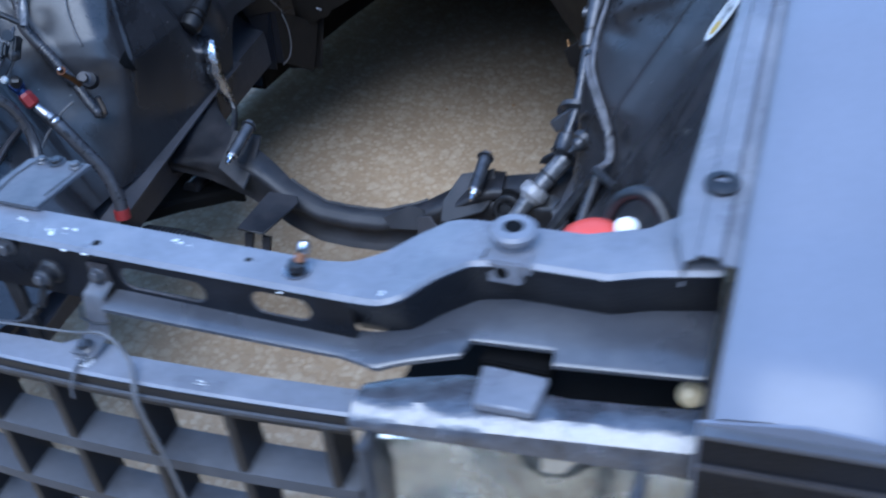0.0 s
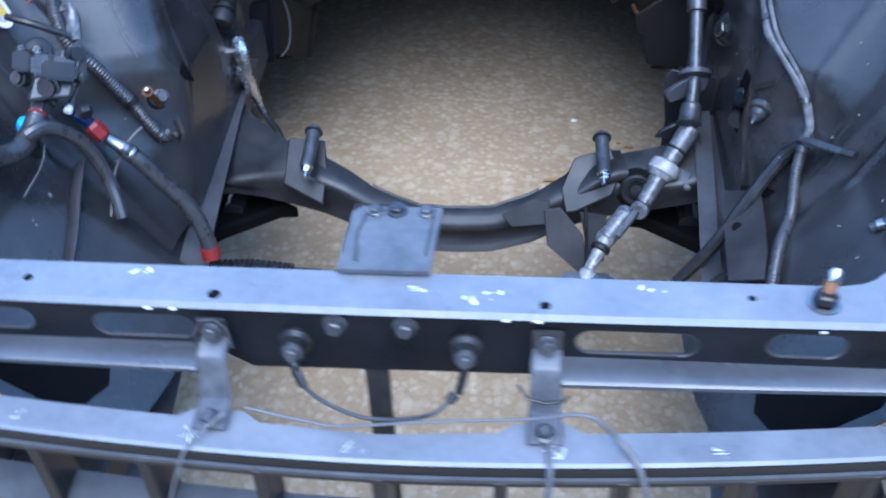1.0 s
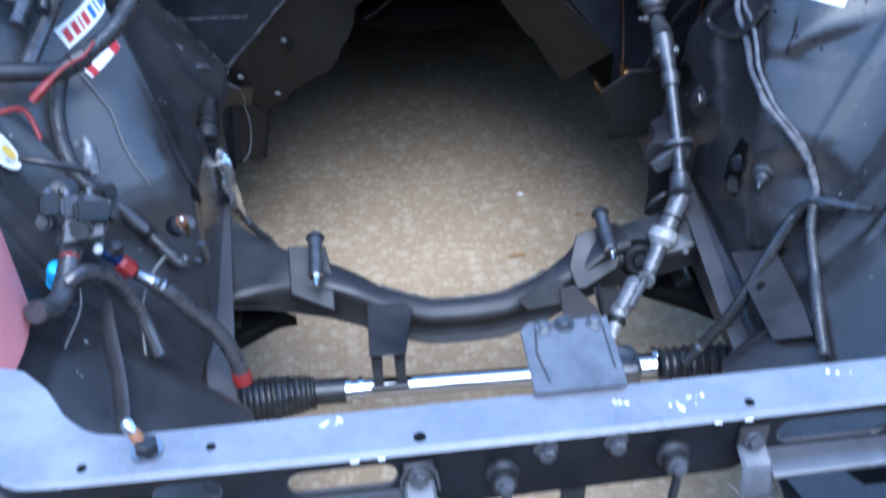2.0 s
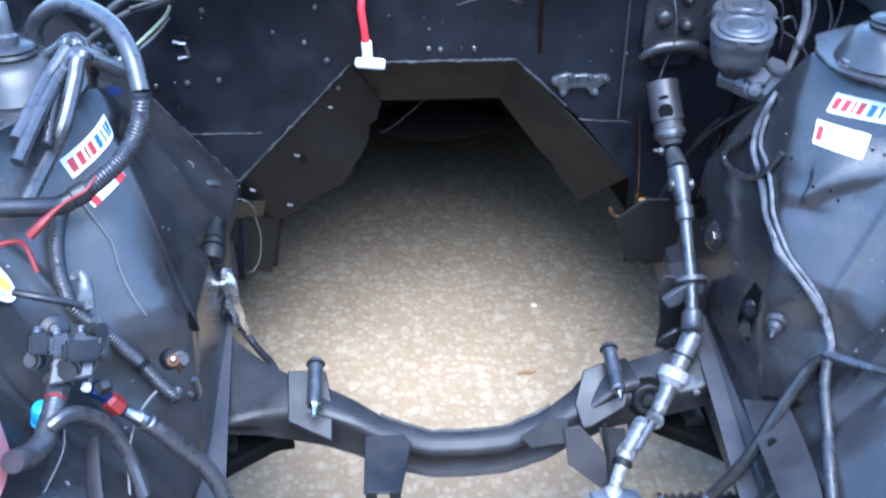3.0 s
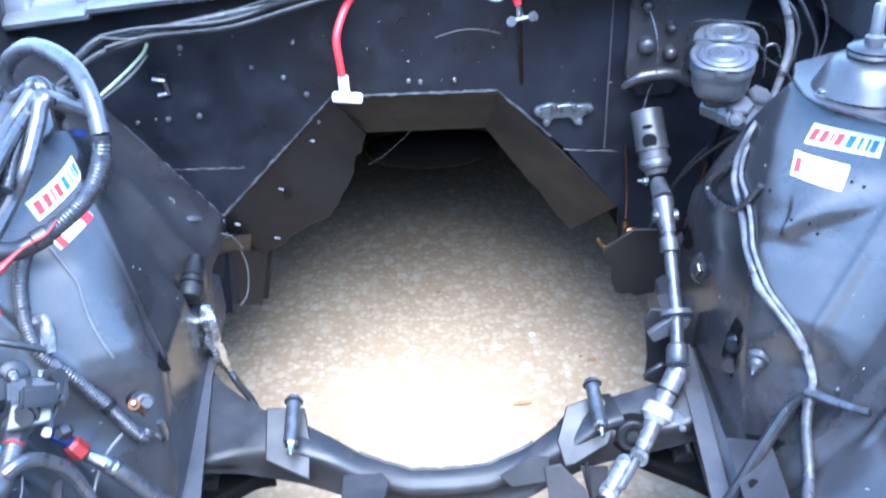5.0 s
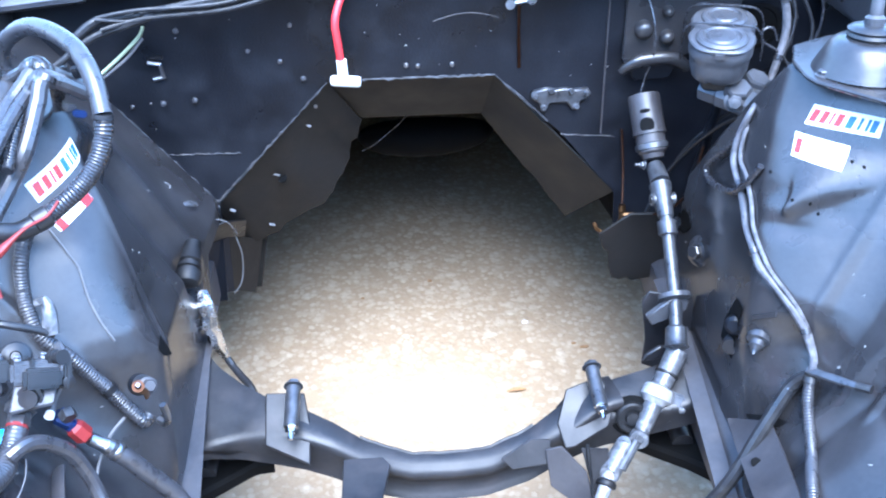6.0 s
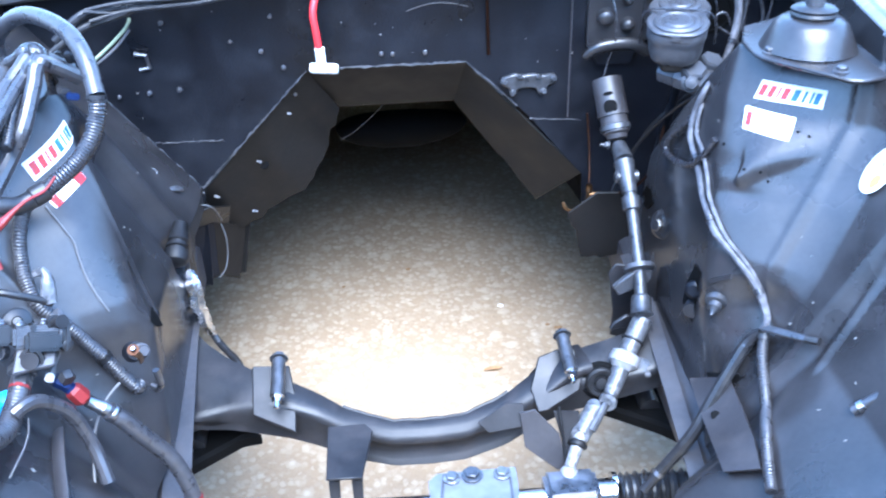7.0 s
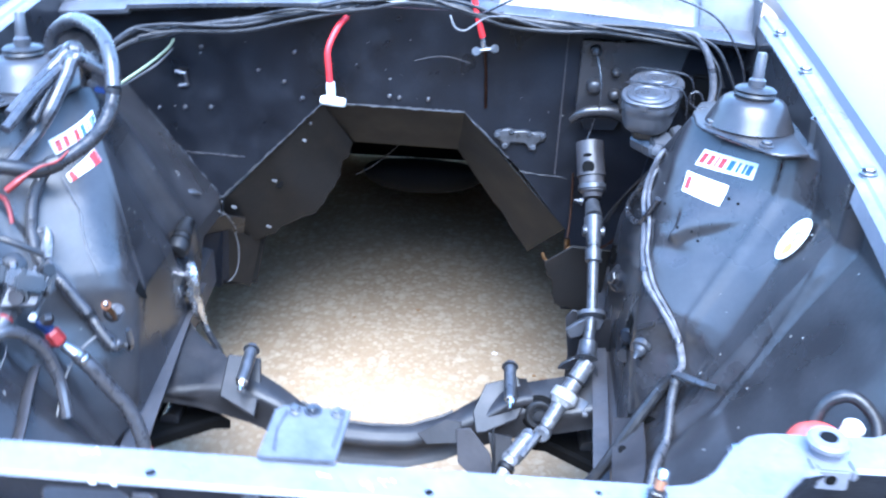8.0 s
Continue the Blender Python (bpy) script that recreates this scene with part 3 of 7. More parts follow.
part("screen_base", Shape().box(-0.76, 0.76, FW + 0.10, FW + 0.30, 1.020, 1.030, bev=0.003), COWL, cowl)
part("end_cap", Shape().box(-0.665, -0.66, FW - 0.045, FW + 0.1, 0.92, 1.0), COWL, cowl)
for x, z in ((-0.288, 1.005), (-0.268, 0.998), (0.31, 1.012), (0.44, 1.012)):
    part("hole", Shape().lathe([(0, 0.006), (0.002, 0.005)], (x, FW - 0.018 + (0.012 if x < 0 else 0), z), (x, 0, z + 0.4), 10), DARK, cowl)
part("end_cap", Shape().box(0.66, 0.665, FW - 0.045, FW + 0.1, 0.92, 1.0), COWL, cowl)
part("cap", Shape().lathe([(0, 0.016), (0.006, 0.016), (0.01, 0.011)], (-0.142, FW - 0.012, 1.01), (-0.142, FW - 0.032, 1.03), 18), WHITE, cowl, "cream round plug")


# ---------- wings (outer fenders) ----------
def make_fender(side):
    t = thing("fender", (0.78 * side, 0.5, 0.5), "satin grey front fender with inner bolt flange", "fender", "front fenders")
    sk, fl = Shape(), Shape()
    rows = []
    for i in range(97):
        y = -0.066 + 1.348 * i / 96
        z = lerp_table(FLANGE, y) + 0.018
        e = 0.020 * (1 - smooth(-0.068, -0.01, y)) ** 2
        arch = 0.13 + math.sqrt(max(0.0, 0.36 ** 2 - (y - 0.60) ** 2))  # open wheel arch
        rows.append([(0.712, y, z - 0.022 - e), (0.713, y, z - e), (0.719, y, z + 0.006 - e), (0.75, y, z + 0.012 - e), (0.80, y, z + 0.016 - e), (0.845, y, z + 0.010 - e), (0.875, y, z - 0.012 - e), (0.897, y, z - 0.07), (0.908, y, z - 0.16), (0.91, y, max(z - 0.30, arch + 0.009)), (0.90, y, max(z - 0.46, arch + 0.006)), (0.885, y, max(0.28, arch + 0.003)), (0.87, y, max(0.13, arch))])
    sk.sheet(rows, -0.004)
    rows = []
    for i in range(33):
        y = 0.085 + 1.05 * i / 32
        z = lerp_table(FLANGE, y)
        xi = 0.648 + 0.04 * min(0.4, max(0, y)) + 0.02 * smooth(0.14, 0.06, y)
        rows.append([(xi, y, z - 0.03), (xi + 0.001, y, z - 0.004), (xi + 0.005, y, z), (0.676, y, z + 0.002), (0.679, y, z + 0.007), (0.696, y, z + 0.007), (0.700, y, z + 0.001), (0.712, y, z)])
    fl.sheet(rows, -0.003)
    part("outer_skin", sk if side > 0 else sk.mirrored(), FENDER, t)
    part("bolt_flange", fl if side > 0 else fl.mirrored(), TOP, t)
    nose = Shape().sheet([[(0.705 + 0.018 * k, -0.066, 0.752 + 0.004 * min(k, 4) - (0.003 * max(0, k - 8) ** 2)), (0.705 + 0.018 * k, -0.066, 0.60)] for k in range(11)], 0.003)
    # black panel added as the shade inside the fender
    sk2 = Shape().box(0.7045, 0.7075, -0.064, 0.10, 0.60, 0.744)
    part("inner_shade_panel", sk2 if side > 0 else sk2.mirrored(), BAY, t)
    part("nose_edge", nose if side > 0 else nose.mirrored(), FENDER, t)
    b = Shape()
    b.lathe([(0, 0.015), (0.003, 0.015), (0.004, 0.012), (0.0042, 0.008), (0.001, 0.007)], (0.686 * side, 0.160, lerp_table(FLANGE, 0.160) + 0.0065), (0.686 * side, 0.145, 0.9), 20)
    part("grommet", b, RUBBER, t, "black rubber grommet in the flange")
    for y in (0.53, 0.86, 1.03):
        z = lerp_table(FLANGE, y) + 0.006
        part("bolt", Shape().bolt((0.684 * side, y, z), (0, 0, 1), 0.009, 0.007), STEEL, t)
    return t


make_fender(1)
make_fender(-1)

# ---------- radiator support ----------
rs = thing("radiator_support", (0, 0.02, 0.70), "dusty charcoal pressed steel upper radiator support", "radiator support")


RS_FRONT = ((0.0, -0.014), (0.2, -0.013), (0.40, -0.010), (0.43, -0.008), (0.447, -0.002), (0.465, 0.024), (0.491, 0.052), (0.525, 0.062), (0.61, 0.064), (0.642, 0.078), (0.70, 0.094))
RS_BACK = ((0.0, 0.036), (0.36, 0.037), (0.385, 0.042), (0.408, 0.062), (0.427, 0.094), (0.452, 0.117), (0.579, 0.122), (0.63, 0.144), (0.655, 0.172), (0.70, 0.18))


def rs_line(x):
    """Front edge y, back edge y and height of the support's top at x."""
    a = abs(x)
    return lerp_table(RS_FRONT, a), lerp_table(RS_BACK, a), 0.747 + 0.010 * smooth(0.42, 0.48, a)


top, face = Shape(), Shape()
rows = []
for i in range(141):
    x = -0.70 + 0.01 * i
    f, b, z = rs_line(x)
    rows.append([(x, b, z - 0.018), (x, b - 0.001, z - 0.003), (x, b - 0.004, z), (x, b * 0.66 + f * 0.34, z), (x, b * 0.34 + f * 0.66, z), (x, f + 0.004, z), (x, f, z - 0.004)])
top.sheet(rows, -0.003)
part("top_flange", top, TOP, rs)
# upright front face with slotted openings, shade put into its near-black colour
o = [(-0.405, 0.70), (-0.405, 0.744), (0.405, 0.744), (0.405, 0.70), (0.150, 0.698), (0.123, 0.678), (-0.108, 0.674), (-0.142, 0.698)]
holes = [slot(-0.236, -0.149, 0.704, 0.731), slot(0.155, 0.252, 0.704, 0.731), slot(-0.337, -0.284, 0.708, 0.733), slot(0.301, 0.363, 0.708, 0.735)]
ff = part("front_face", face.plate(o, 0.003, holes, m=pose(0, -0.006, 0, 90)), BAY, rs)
for h in holes:
    ring = [(p[0], -0.0075, p[1]) for p in h + h[:1]]
    part("slot_rim", Shape().tube(ring, 0.0015, n=6, straight=True), RAILTOP, ff)
for x0, n in ((-0.30, 6), (0.03, 6), (0.2, 4)):
    rnd = random.Random(int(100 * x0) + 50)
    for k in range(n // 3):
        x = x0 + rnd.uniform(0, 0.15)
        part("edge_chip", Shape().box(x, x + rnd.uniform(0.002, 0.007), -0.0150, -0.0138, 0.7424, 0.7436), WHITE, rs)
LEDGE = ((0.14, -0.036), (0.30, -0.033), (0.40, -0.030), (0.436, -0.036), (0.449, -0.024), (0.499, 0.0), (0.501, 0.020), (0.575, 0.028), (0.577, 0.010), (0.70, 0.028))
for sd in (-1, 1):
    w, ledge = Shape(), Shape()
    rows = []
    for i in range(41):
        x = 0.400 + 0.30 * i / 40
        f, b, z = rs_line(x)
        rows.append([(x, f + 0.002, z - 0.004), (x, f + 0.010, z - 0.03), (x, f + 0.022, 0.698)])
    w.sheet(rows, 0.003)
    # side face near black as well, its shade in the colour
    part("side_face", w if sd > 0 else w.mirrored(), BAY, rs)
    rows = []
    for x in [0.146 + 0.012 * k for k in range(29)] + [0.4985, 0.5015, 0.515, 0.53, 0.545, 0.56, 0.5745, 0.5775] + [0.59 + 0.0122 * k for k in range(10)]:
        f, b, z = rs_line(x)
        yb = f + 0.012 + 0.018 * smooth(0.41, 0.47, x)
        yf = lerp_table(LEDGE, x)
        rows.append([(x, yb, 0.7005), (x, yb * 0.5 + yf * 0.5, 0.7), (x, yf + 0.003, 0.699), (x, yf, 0.697), (x, yf + 0.001, 0.692)])
    ledge.sheet(rows, -0.003)
    # ledge darker than the top flange, shade put into its colour
    part("lower_ledge", ledge if sd > 0 else ledge.mirrored(), COWL, rs)
# openings in the top and small fixings
for x, y, r in ((-0.131, 0.0, 0.0065), (0.131, 0.0, 0.0055), (-0.29, 0.012, 0.005), (0.29, 0.016, 0.004), (-0.385, 0.004, 0.005)):
    z = rs_line(x)[2]
    part("hole", Shape().lathe([(0, r * 0.8), (0.0004, r * 0.75)], (x, y, z), (x, y, z + 1), 14), DARK, rs, "dark drilled hole")
for x in (-0.068, 0.070):
    b = Shape().lathe([(0, 0.014), (0.003, 0.014), (0.006, 0.0105), (0.014, 0.0105), (0.016, 0.008)], (x, -0.009, 0.708), (x, -0.1, 0.708), 18)
    part("rubber_plug", b, RUBBER, rs)
    part("bolt", Shape().bolt((x, -0.024, 0.709), (0, -1, 0.2), 0.006), CAST, rs)
    part("cable_sleeve", Shape().tube([(x, -0.026, 0.702), (x + (0.002 if x < 0 else -0.002), -0.030, 0.692), (x + (0.007 if x < 0 else -0.005), -0.034, 0.680)], [0.0032, 0.0040, 0.0036], n=10), RUBBER, rs)
for x in (-0.034, 0.022):
    part("bolt", Shape().bolt((x, -0.009, 0.729), (0, -1, 0), 0.0075, 0.008), CAST, rs)
for x, y in ((0.343, 0.012), (-0.338, 0.014)):
    z = 0.7475
    tip = (x + (0.25 if x > 0 else -0.55), y + 0.45, z + 1)
    part("washer", Shape().lathe([(0, 0.0125), (0.0018, 0.0125), (0.0022, 0.009)], (x, y, z), (x, y, z + 1), 18), STEEL, rs)
    nut = part("nut", Shape().bolt((x, y, z + 0.001), (0.05, 0.1, 1), 0.0092, 0.008, washer=False), PLASTIC, rs, "dark hexagon nut")
    part("stud", Shape().lathe([(0.006, 0.0052), (0.020, 0.0050), (0.0205, 0.0046)], (x, y, z), tip, 12), RUST, nut, "rusty stud")
    part("stud_tip", Shape().lathe([(0.0195, 0.0054), (0.027, 0.0052), (0.030, 0.003)], (x, y, z), tip, 12), CHROME, nut, "bright stud tip")
for x in (0.521, -0.521):
    part("bump_stop", Shape().lathe([(0, 0.016), (0.008, 0.016), (0.010, 0.021), (0.015, 0.0215), (0.018, 0.0185), (0.0182, 0.0095), (0.010, 0.009)], (x, 0.09, 0.757), (x, 0.088, 1), 28), TOP, rs, "grey rubber hood bump stop")
    part("hole", Shape().lathe([(0, 0.0092), (0.0006, 0.0088)], (x, 0.0899, 0.7745), (x, 0.088, 1), 18), DARK, rs, "dark drilled hole")
    part("tab", Shape().box(x - 0.024, x - 0.016, 0.058, 0.078, 0.745, 0.760, bev=0.003), TOP, rs)
    part("tab", Shape().box(x + 0.016, x + 0.024, 0.058, 0.078, 0.745, 0.760, bev=0.003), TOP, rs)
    part("bump_bracket", Shape().box(x - 0.016, x + 0.016, 0.058, 0.070, 0.734, 0.7585, bev=0.002), TOP, rs)
    part("hole", Shape().lathe([(0, 0.006), (0.0006, 0.0055)], (x - 0.002, 0.0578, 0.7475), (x - 0.002, -1, 0.9), 14), DARK, rs, "dark drilled hole")

# latch plate behind the support
lp = thing("hood_latch_plate", (0.008, 0.07, 0.75), "charcoal folded hood latch plate with bright bolts", "latch plate")
o = [(-0.036, 0.026), (0.039, 0.026), (0.043, 0.108), (-0.026, 0.108), (-0.034, 0.100)]
plate = part("plate", Shape().plate(o, 0.004, m=pose(0, 0, 0.751)), STRAP, lp)
part("slit", Shape().tube([(-0.020, 0.106, 0.7552), (-0.026, 0.070, 0.7552), (-0.022, 0.036, 0.7552)], 0.0012, n=6, straight=True), RAIL, plate)
part("slit", Shape().tube([(0.037, 0.106, 0.7552), (0.034, 0.045, 0.7552)], 0.0010, n=6, straight=True), RAIL, plate)
for x in (-0.014, 0.030):
    part("bolt", Shape().bolt((x, 0.100, 0.755), (0, 0, 1), 0.0055, 0.004), SPLASH, plate)
part("bolt", Shape().bolt((0.004, 0.102, 0.755), (0, 0, 1), 0.007, 0.004), SHAFT, plate)

# grille
gr = thing("grille", (0, -0.08, 0.55), "weathered black plastic egg-crate grille", "grille")


def gr_y(x):
    return -0.090 + 0.027 * (abs(x) / 0.40) ** 1.8


rows = []
for i in range(61):
    x = -0.415 + 0.83 * i / 60
    y = gr_y(x)
    back = y + 0.034 - 0.004 * math.exp(-(x / 0.05) ** 2) + (0.010 if 0.105 < abs(x) < 0.16 else 0.0)
    rows.append([(x, back + 0.001, 0.648), (x, back, 0.656), (x, y + 0.004, 0.658), (x, y + 0.001, 0.656)])
# header top in a pale material, its light put into the colour
hd = part("header", Shape().sheet(rows, -0.003), TOP, gr)
XS = [-0.415 + 0.83 * i / 40 for i in range(41)]
# front face of the same moulding near black, shade in its colour
part("header_face", Shape().sheet([[(x, gr_y(x) + 0.002, 0.655), (x, gr_y(x) + 0.001, 0.634)] for x in XS], 0.002), PLASTIC, gr)
part("edge_lip", Shape().sheet([[(x, gr_y(x) + 0.002, 0.646), (x, gr_y(x) - 0.003, 0.645), (x, gr_y(x) - 0.003, 0.641)] for x in XS], -0.002), GRILLE, hd)
NV = 9
for i in range(NV):
    x = 0.004 + 0.0965 * (i - 4)
    y = gr_y(x)
    s = Shape().prism([(y - 0.004, 0.37), (y + 0.040, 0.37), (y + 0.034, 0.636), (y - 0.002, 0.640)], 0.011, m=Matrix(((0, 0, 1, x - 0.0055), (1, 0, 0, 0), (0, 1, 0, 0), (0, 0, 0, 1))), bev=0.0015)
    # uprights darker than the slats, shade put into their colour
    part("upright", s, PLASTIC, gr)
for k in range(3):
    z = 0.552 - 0.088 * k
    rows = []
    for i in range(41):
        x = -0.412 + 0.824 * i / 40
        y = gr_y(x)
        rows.append([(x, y + 0.032, z + 0.010), (x, y + 0.015, z + 0.008), (x, y - 0.002, z + 0.004), (x, y - 0.004, z - 0.006), (x, y + 0.032, z + 0.000)])
    part("slat", Shape().sheet(rows, 0.002), GRILLE, gr)

# brackets from support to grille
for sd in (-1, 1):
    t = thing("grille_bracket", (0.134 * sd, -0.04, 0.67), "grey steel strap bolted between support and grille", "bracket", "grille brackets")
    x = 0.134 * sd
    rows = []
    for y, z, w in ((-0.0125, 0.712, 0.0115), (-0.0145, 0.7095, 0.0120), (-0.0270, 0.7060, 0.0125), (-0.0300, 0.7035, 0.0125), (-0.0330, 0.6930, 0.0125), (-0.0380, 0.6720, 0.0130), (-0.0410, 0.6670, 0.0135), (-0.054, 0.6645, 0.0140), (-0.067, 0.6615, 0.0140)):
        rows.append([(x - w, y, z), (x - w * 0.8, y - 0.001, z + 0.002), (x, y, z + 0.001), (x + w * 0.8, y - 0.001, z + 0.002), (x + w, y, z)])
    strap = part("strap", Shape().sheet(rows, 0.003), STRAP, t)
    part("bolt_plate", Shape().box(x - 0.012, x + 0.012, -0.014, -0.0095, 0.708, 0.731, bev=0.001), RAIL, strap)
    part("bolt", Shape().bolt((x, -0.0145, 0.719), (0, -1, 0.25), 0.0062), CAST, strap)
    part("bolt", Shape().bolt((x, -0.060, 0.666), (0, -0.3, 1), 0.0062), SHAFT, strap)
    if sd > 0:
        part("wire_tie", Shape().tube([(x - 0.022, -0.030, 0.688), (x - 0.014, -0.040, 0.683), (x, -0.042, 0.681), (x + 0.014, -0.040, 0.682), (x + 0.018, -0.036, 0.684)], 0.0014, n=8), PLASTIC, t, "black wire tie round the strap")
        part("tie_tail", Shape().tube([(x + 0.002, -0.066, 0.664), (x + 0.004, -0.086, 0.660), (x + 0.004, -0.096, 0.648), (x + 0.003, -0.098, 0.636)], 0.0032, n=8, squash=0.4), STRAP, t)
    else:
        part("wire_loop", Shape().tube([(x - 0.013, -0.020, 0.700), (x - 0.014, -0.0165, 0.718), (x - 0.008, -0.0145, 0.731), (x + 0.004, -0.0145, 0.733), (x + 0.013, -0.016, 0.724), (x + 0.015, -0.019, 0.706)], 0.0013, n=8), CAST, t, "thin wire loop round the strap")


# headlamps and the header panels above them
def make_lamp(sd):
    t = thing("headlamp", (0.57 * sd, -0.05, 0.6), "hazed clear headlamp with silvered housing", "headlamp", "headlamps")

    def sh(s):
        return s if sd > 0 else s.mirrored()

    ln, rf, fr = Shape(), Shape(), Shape()
    rows, rows2 = [], []
    for i in range(25):
        x = 0.436 + 0.39 * i / 24
        y = -0.064 + 0.056 * i / 24
        rows.append([(x, y + 0.022, 0.640 + 0.012 * i / 24), (x, y + 0.012, 0.630 + 0.012 * i / 24), (x, y - 0.001, 0.60), (x, y - 0.004, 0.55), (x, y - 0.004, 0.49)])
        d = 0.030 + 0.022 * math.sin(i * 0.5)
        rows2.append([(x, y + 0.014, 0.630 + 0.03 * i / 24), (x, y + d * 0.7, 0.62), (x, y + d, 0.58), (x, y + d * 0.8, 0.53), (x, y + 0.006, 0.49)])
    ln.sheet(rows, 0.003)
    rf.sheet(rows2, 0.003)
    part("lens", sh(ln), LENS, t, "hazed clear plastic lens")
    part("reflector", sh(rf), LAMP, t, "silvered ribbed reflector")
    for x in (0.430, 0.664, 0.828):
        part("divider", sh(Shape().box(x - 0.005, x + 0.005, -0.079 + 0.05 * (x - 0.43), -0.03, 0.49, 0.640, bev=0.002)), GRILLE, t)
    return t


make_lamp(1)
make_lamp(-1)


def make_header(sd):
    t = thing("header_panel", (0.56 * sd, 0.0, 0.66), "glossy grey moulded headlamp header panel", "header panel", "header panels")

    def sh(s):
        return s if sd > 0 else s.mirrored()

    rows = []
    for i in range(37):
        x = 0.415 + 0.293 * i / 36
        t2 = i / 36
        yb = lerp_table(((0.415, -0.022), (0.439, -0.009), (0.50, 0.012), (0.589, 0.006), (0.65, 0.014), (0.70, 0.022)), x)
        yf = -0.066 + 0.040 * t2
        z = 0.664 + 0.008 * t2
        wob = 0.0014 * math.sin(x * 70) * math.sin(x * 23)
        rows.append([(x, yb, z - 0.012), (x, yb - 0.004, z), (x, (yb * 2 + yf) / 3, z + 0.003 + wob), (x, (yb + 2 * yf) / 3, z + 0.002 - wob), (x, yf + 0.012, z - 0.001 + 0.6 * wob), (x, yf + 0.003, z - 0.007), (x, yf, z - 0.013 - 0.006 * t2), (x, yf + 0.001, z - 0.018 - 0.018 * t2)])
    part("moulding", sh(Shape().sheet(rows, -0.003)), HEADER, t)
    part("mounting_lug", sh(Shape().prism([(0.520, -0.034), (0.572, -0.031), (0.574, 0.012), (0.514, 0.012)], 0.010, m=pose(0, 0, 0.670), bev=0.002)), TOP, t, "raised charcoal lug")
    # two black boxes added as the shade in the gap below the ledge
    part("gap_shade", sh(Shape().box(0.43, 0.71, -0.02, 0.095, 0.628, 0.632)), DARK, t)
    part("recess", sh(Shape().box(0.508, 0.572, 0.020, 0.046, 0.655, 0.676, bev=0.002)), DARK, t)
    part("bulb_holder", sh(Shape().lathe([(0, 0.011), (0.014, 0.012), (0.018, 0.009), (0.022, 0.004)], (0.692, 0.052, 0.652), (0.682, 0.020, 0.69), 16)), AMBER, t, "cream plastic bulb holder")
    return t


make_header(1)
make_header(-1)

# bumper mouldings under the fender noses
for sd in (-1, 1):
    t = thing("bumper_trim", (0.78 * sd, -0.08, 0.70), "dark layered bumper trim under the fender nose", "bumper trim", "bumper trims")
    for k, (z0, z1, dy, m) in enumerate(((0.747, 0.751, 0.000, COWL), (0.716, 0.747, 0.005, BAY), (0.711, 0.715, 0.002, RAIL), (0.660, 0.710, 0.004, BAY))):
        s = Shape()
        y = -0.079 + dy
        s.add([(0.708, y, z0), (0.92, y + 0.003, z0 + 0.016), (0.92, y + 0.003, z1 + 0.016), (0.708, y, z1), (0.708, -0.066, z0), (0.92, -0.060, z0 + 0.016), (0.92, -0.060, z1 + 0.016), (0.708, -0.066, z1)], [(0, 1, 2, 3), (7, 6, 5, 4), (0, 4, 5, 1), (3, 2, 6, 7), (0, 3, 7, 4), (1, 5, 6, 2)])
        part("strip", s if sd > 0 else s.mirrored(), m, t)

# ---------- cross member ----------
km = thing("cross_member", (0, 0.72, 0.2), "worn dark steel engine cross member with welded mounts", "cross member")


def box_sweep(pts, half, n=20, step=0.014, power=3.2):
    """A rounded box section along points: half widths across and up for each point."""
    P = [Vector(p) for p in pts]
    C, Hh = [], []
    for i in range(len(P) - 1):
        m = max(1, int((P[i + 1] - P[i]).length / step))
        p0, p1, p2, p3 = P[max(i - 1, 0)], P[i], P[i + 1], P[min(i + 2, len(P) - 1)]
        for j in range(m):
            t = j / m
            C.append(0.5 * (2 * p1 + (p2 - p0) * t + (2 * p0 - 5 * p1 + 4 * p2 - p3) * t * t + (3 * p1 - p0 - 3 * p2 + p3) * t ** 3))
            Hh.append([half[i][q] * (1 - t) + half[i + 1][q] * t for q in (0, 1)])
    C.append(P[-1])
    Hh.append(half[-1])
    s = Shape()
    V, F = [], []
    for i, c in enumerate(C):
        d = (C[min(i + 1, len(C) - 1)] - C[max(i - 1, 0)]).normalized()
        u = d.cross(Vector((0, 0, 1))).normalized()
        w = u.cross(d)
        for j in range(n):
            a = 2 * math.pi * j / n
            ca, sa = math.cos(a), math.sin(a)
            V.append(c + u * Hh[i][0] * math.copysign(abs(ca) ** (2 / power), ca) + w * Hh[i][1] * math.copysign(abs(sa) ** (2 / power), sa))
    for i in range(len(C) - 1):
        for j in range(n):
            F.append((i * n + j, i * n + (j + 1) % n, (i + 1) * n + (j + 1) % n, (i + 1) * n + j))
    F.append(tuple(range(n))[::-1])
    F.append(tuple((len(C) - 1) * n + j for j in range(n)))
    return s.add(V, F)


# pressed beam: half width, back edge, height of the top, depth and height of the section
STATIONS = ((0.0, 0.712, 0.280, 0.038, 0.066), (0.06, 0.714, 0.281, 0.038, 0.066), (0.13, 0.733, 0.298, 0.044, 0.070), (0.18, 0.755, 0.322, 0.052, 0.074), (0.23, 0.776, 0.338, 0.060, 0.078), (0.29, 0.802, 0.346, 0.076, 0.076), (0.33, 0.832, 0.350, 0.104, 0.070), (0.37, 0.868, 0.357, 0.145, 0.068), (0.405, 0.915, 0.368, 0.198, 0.070))


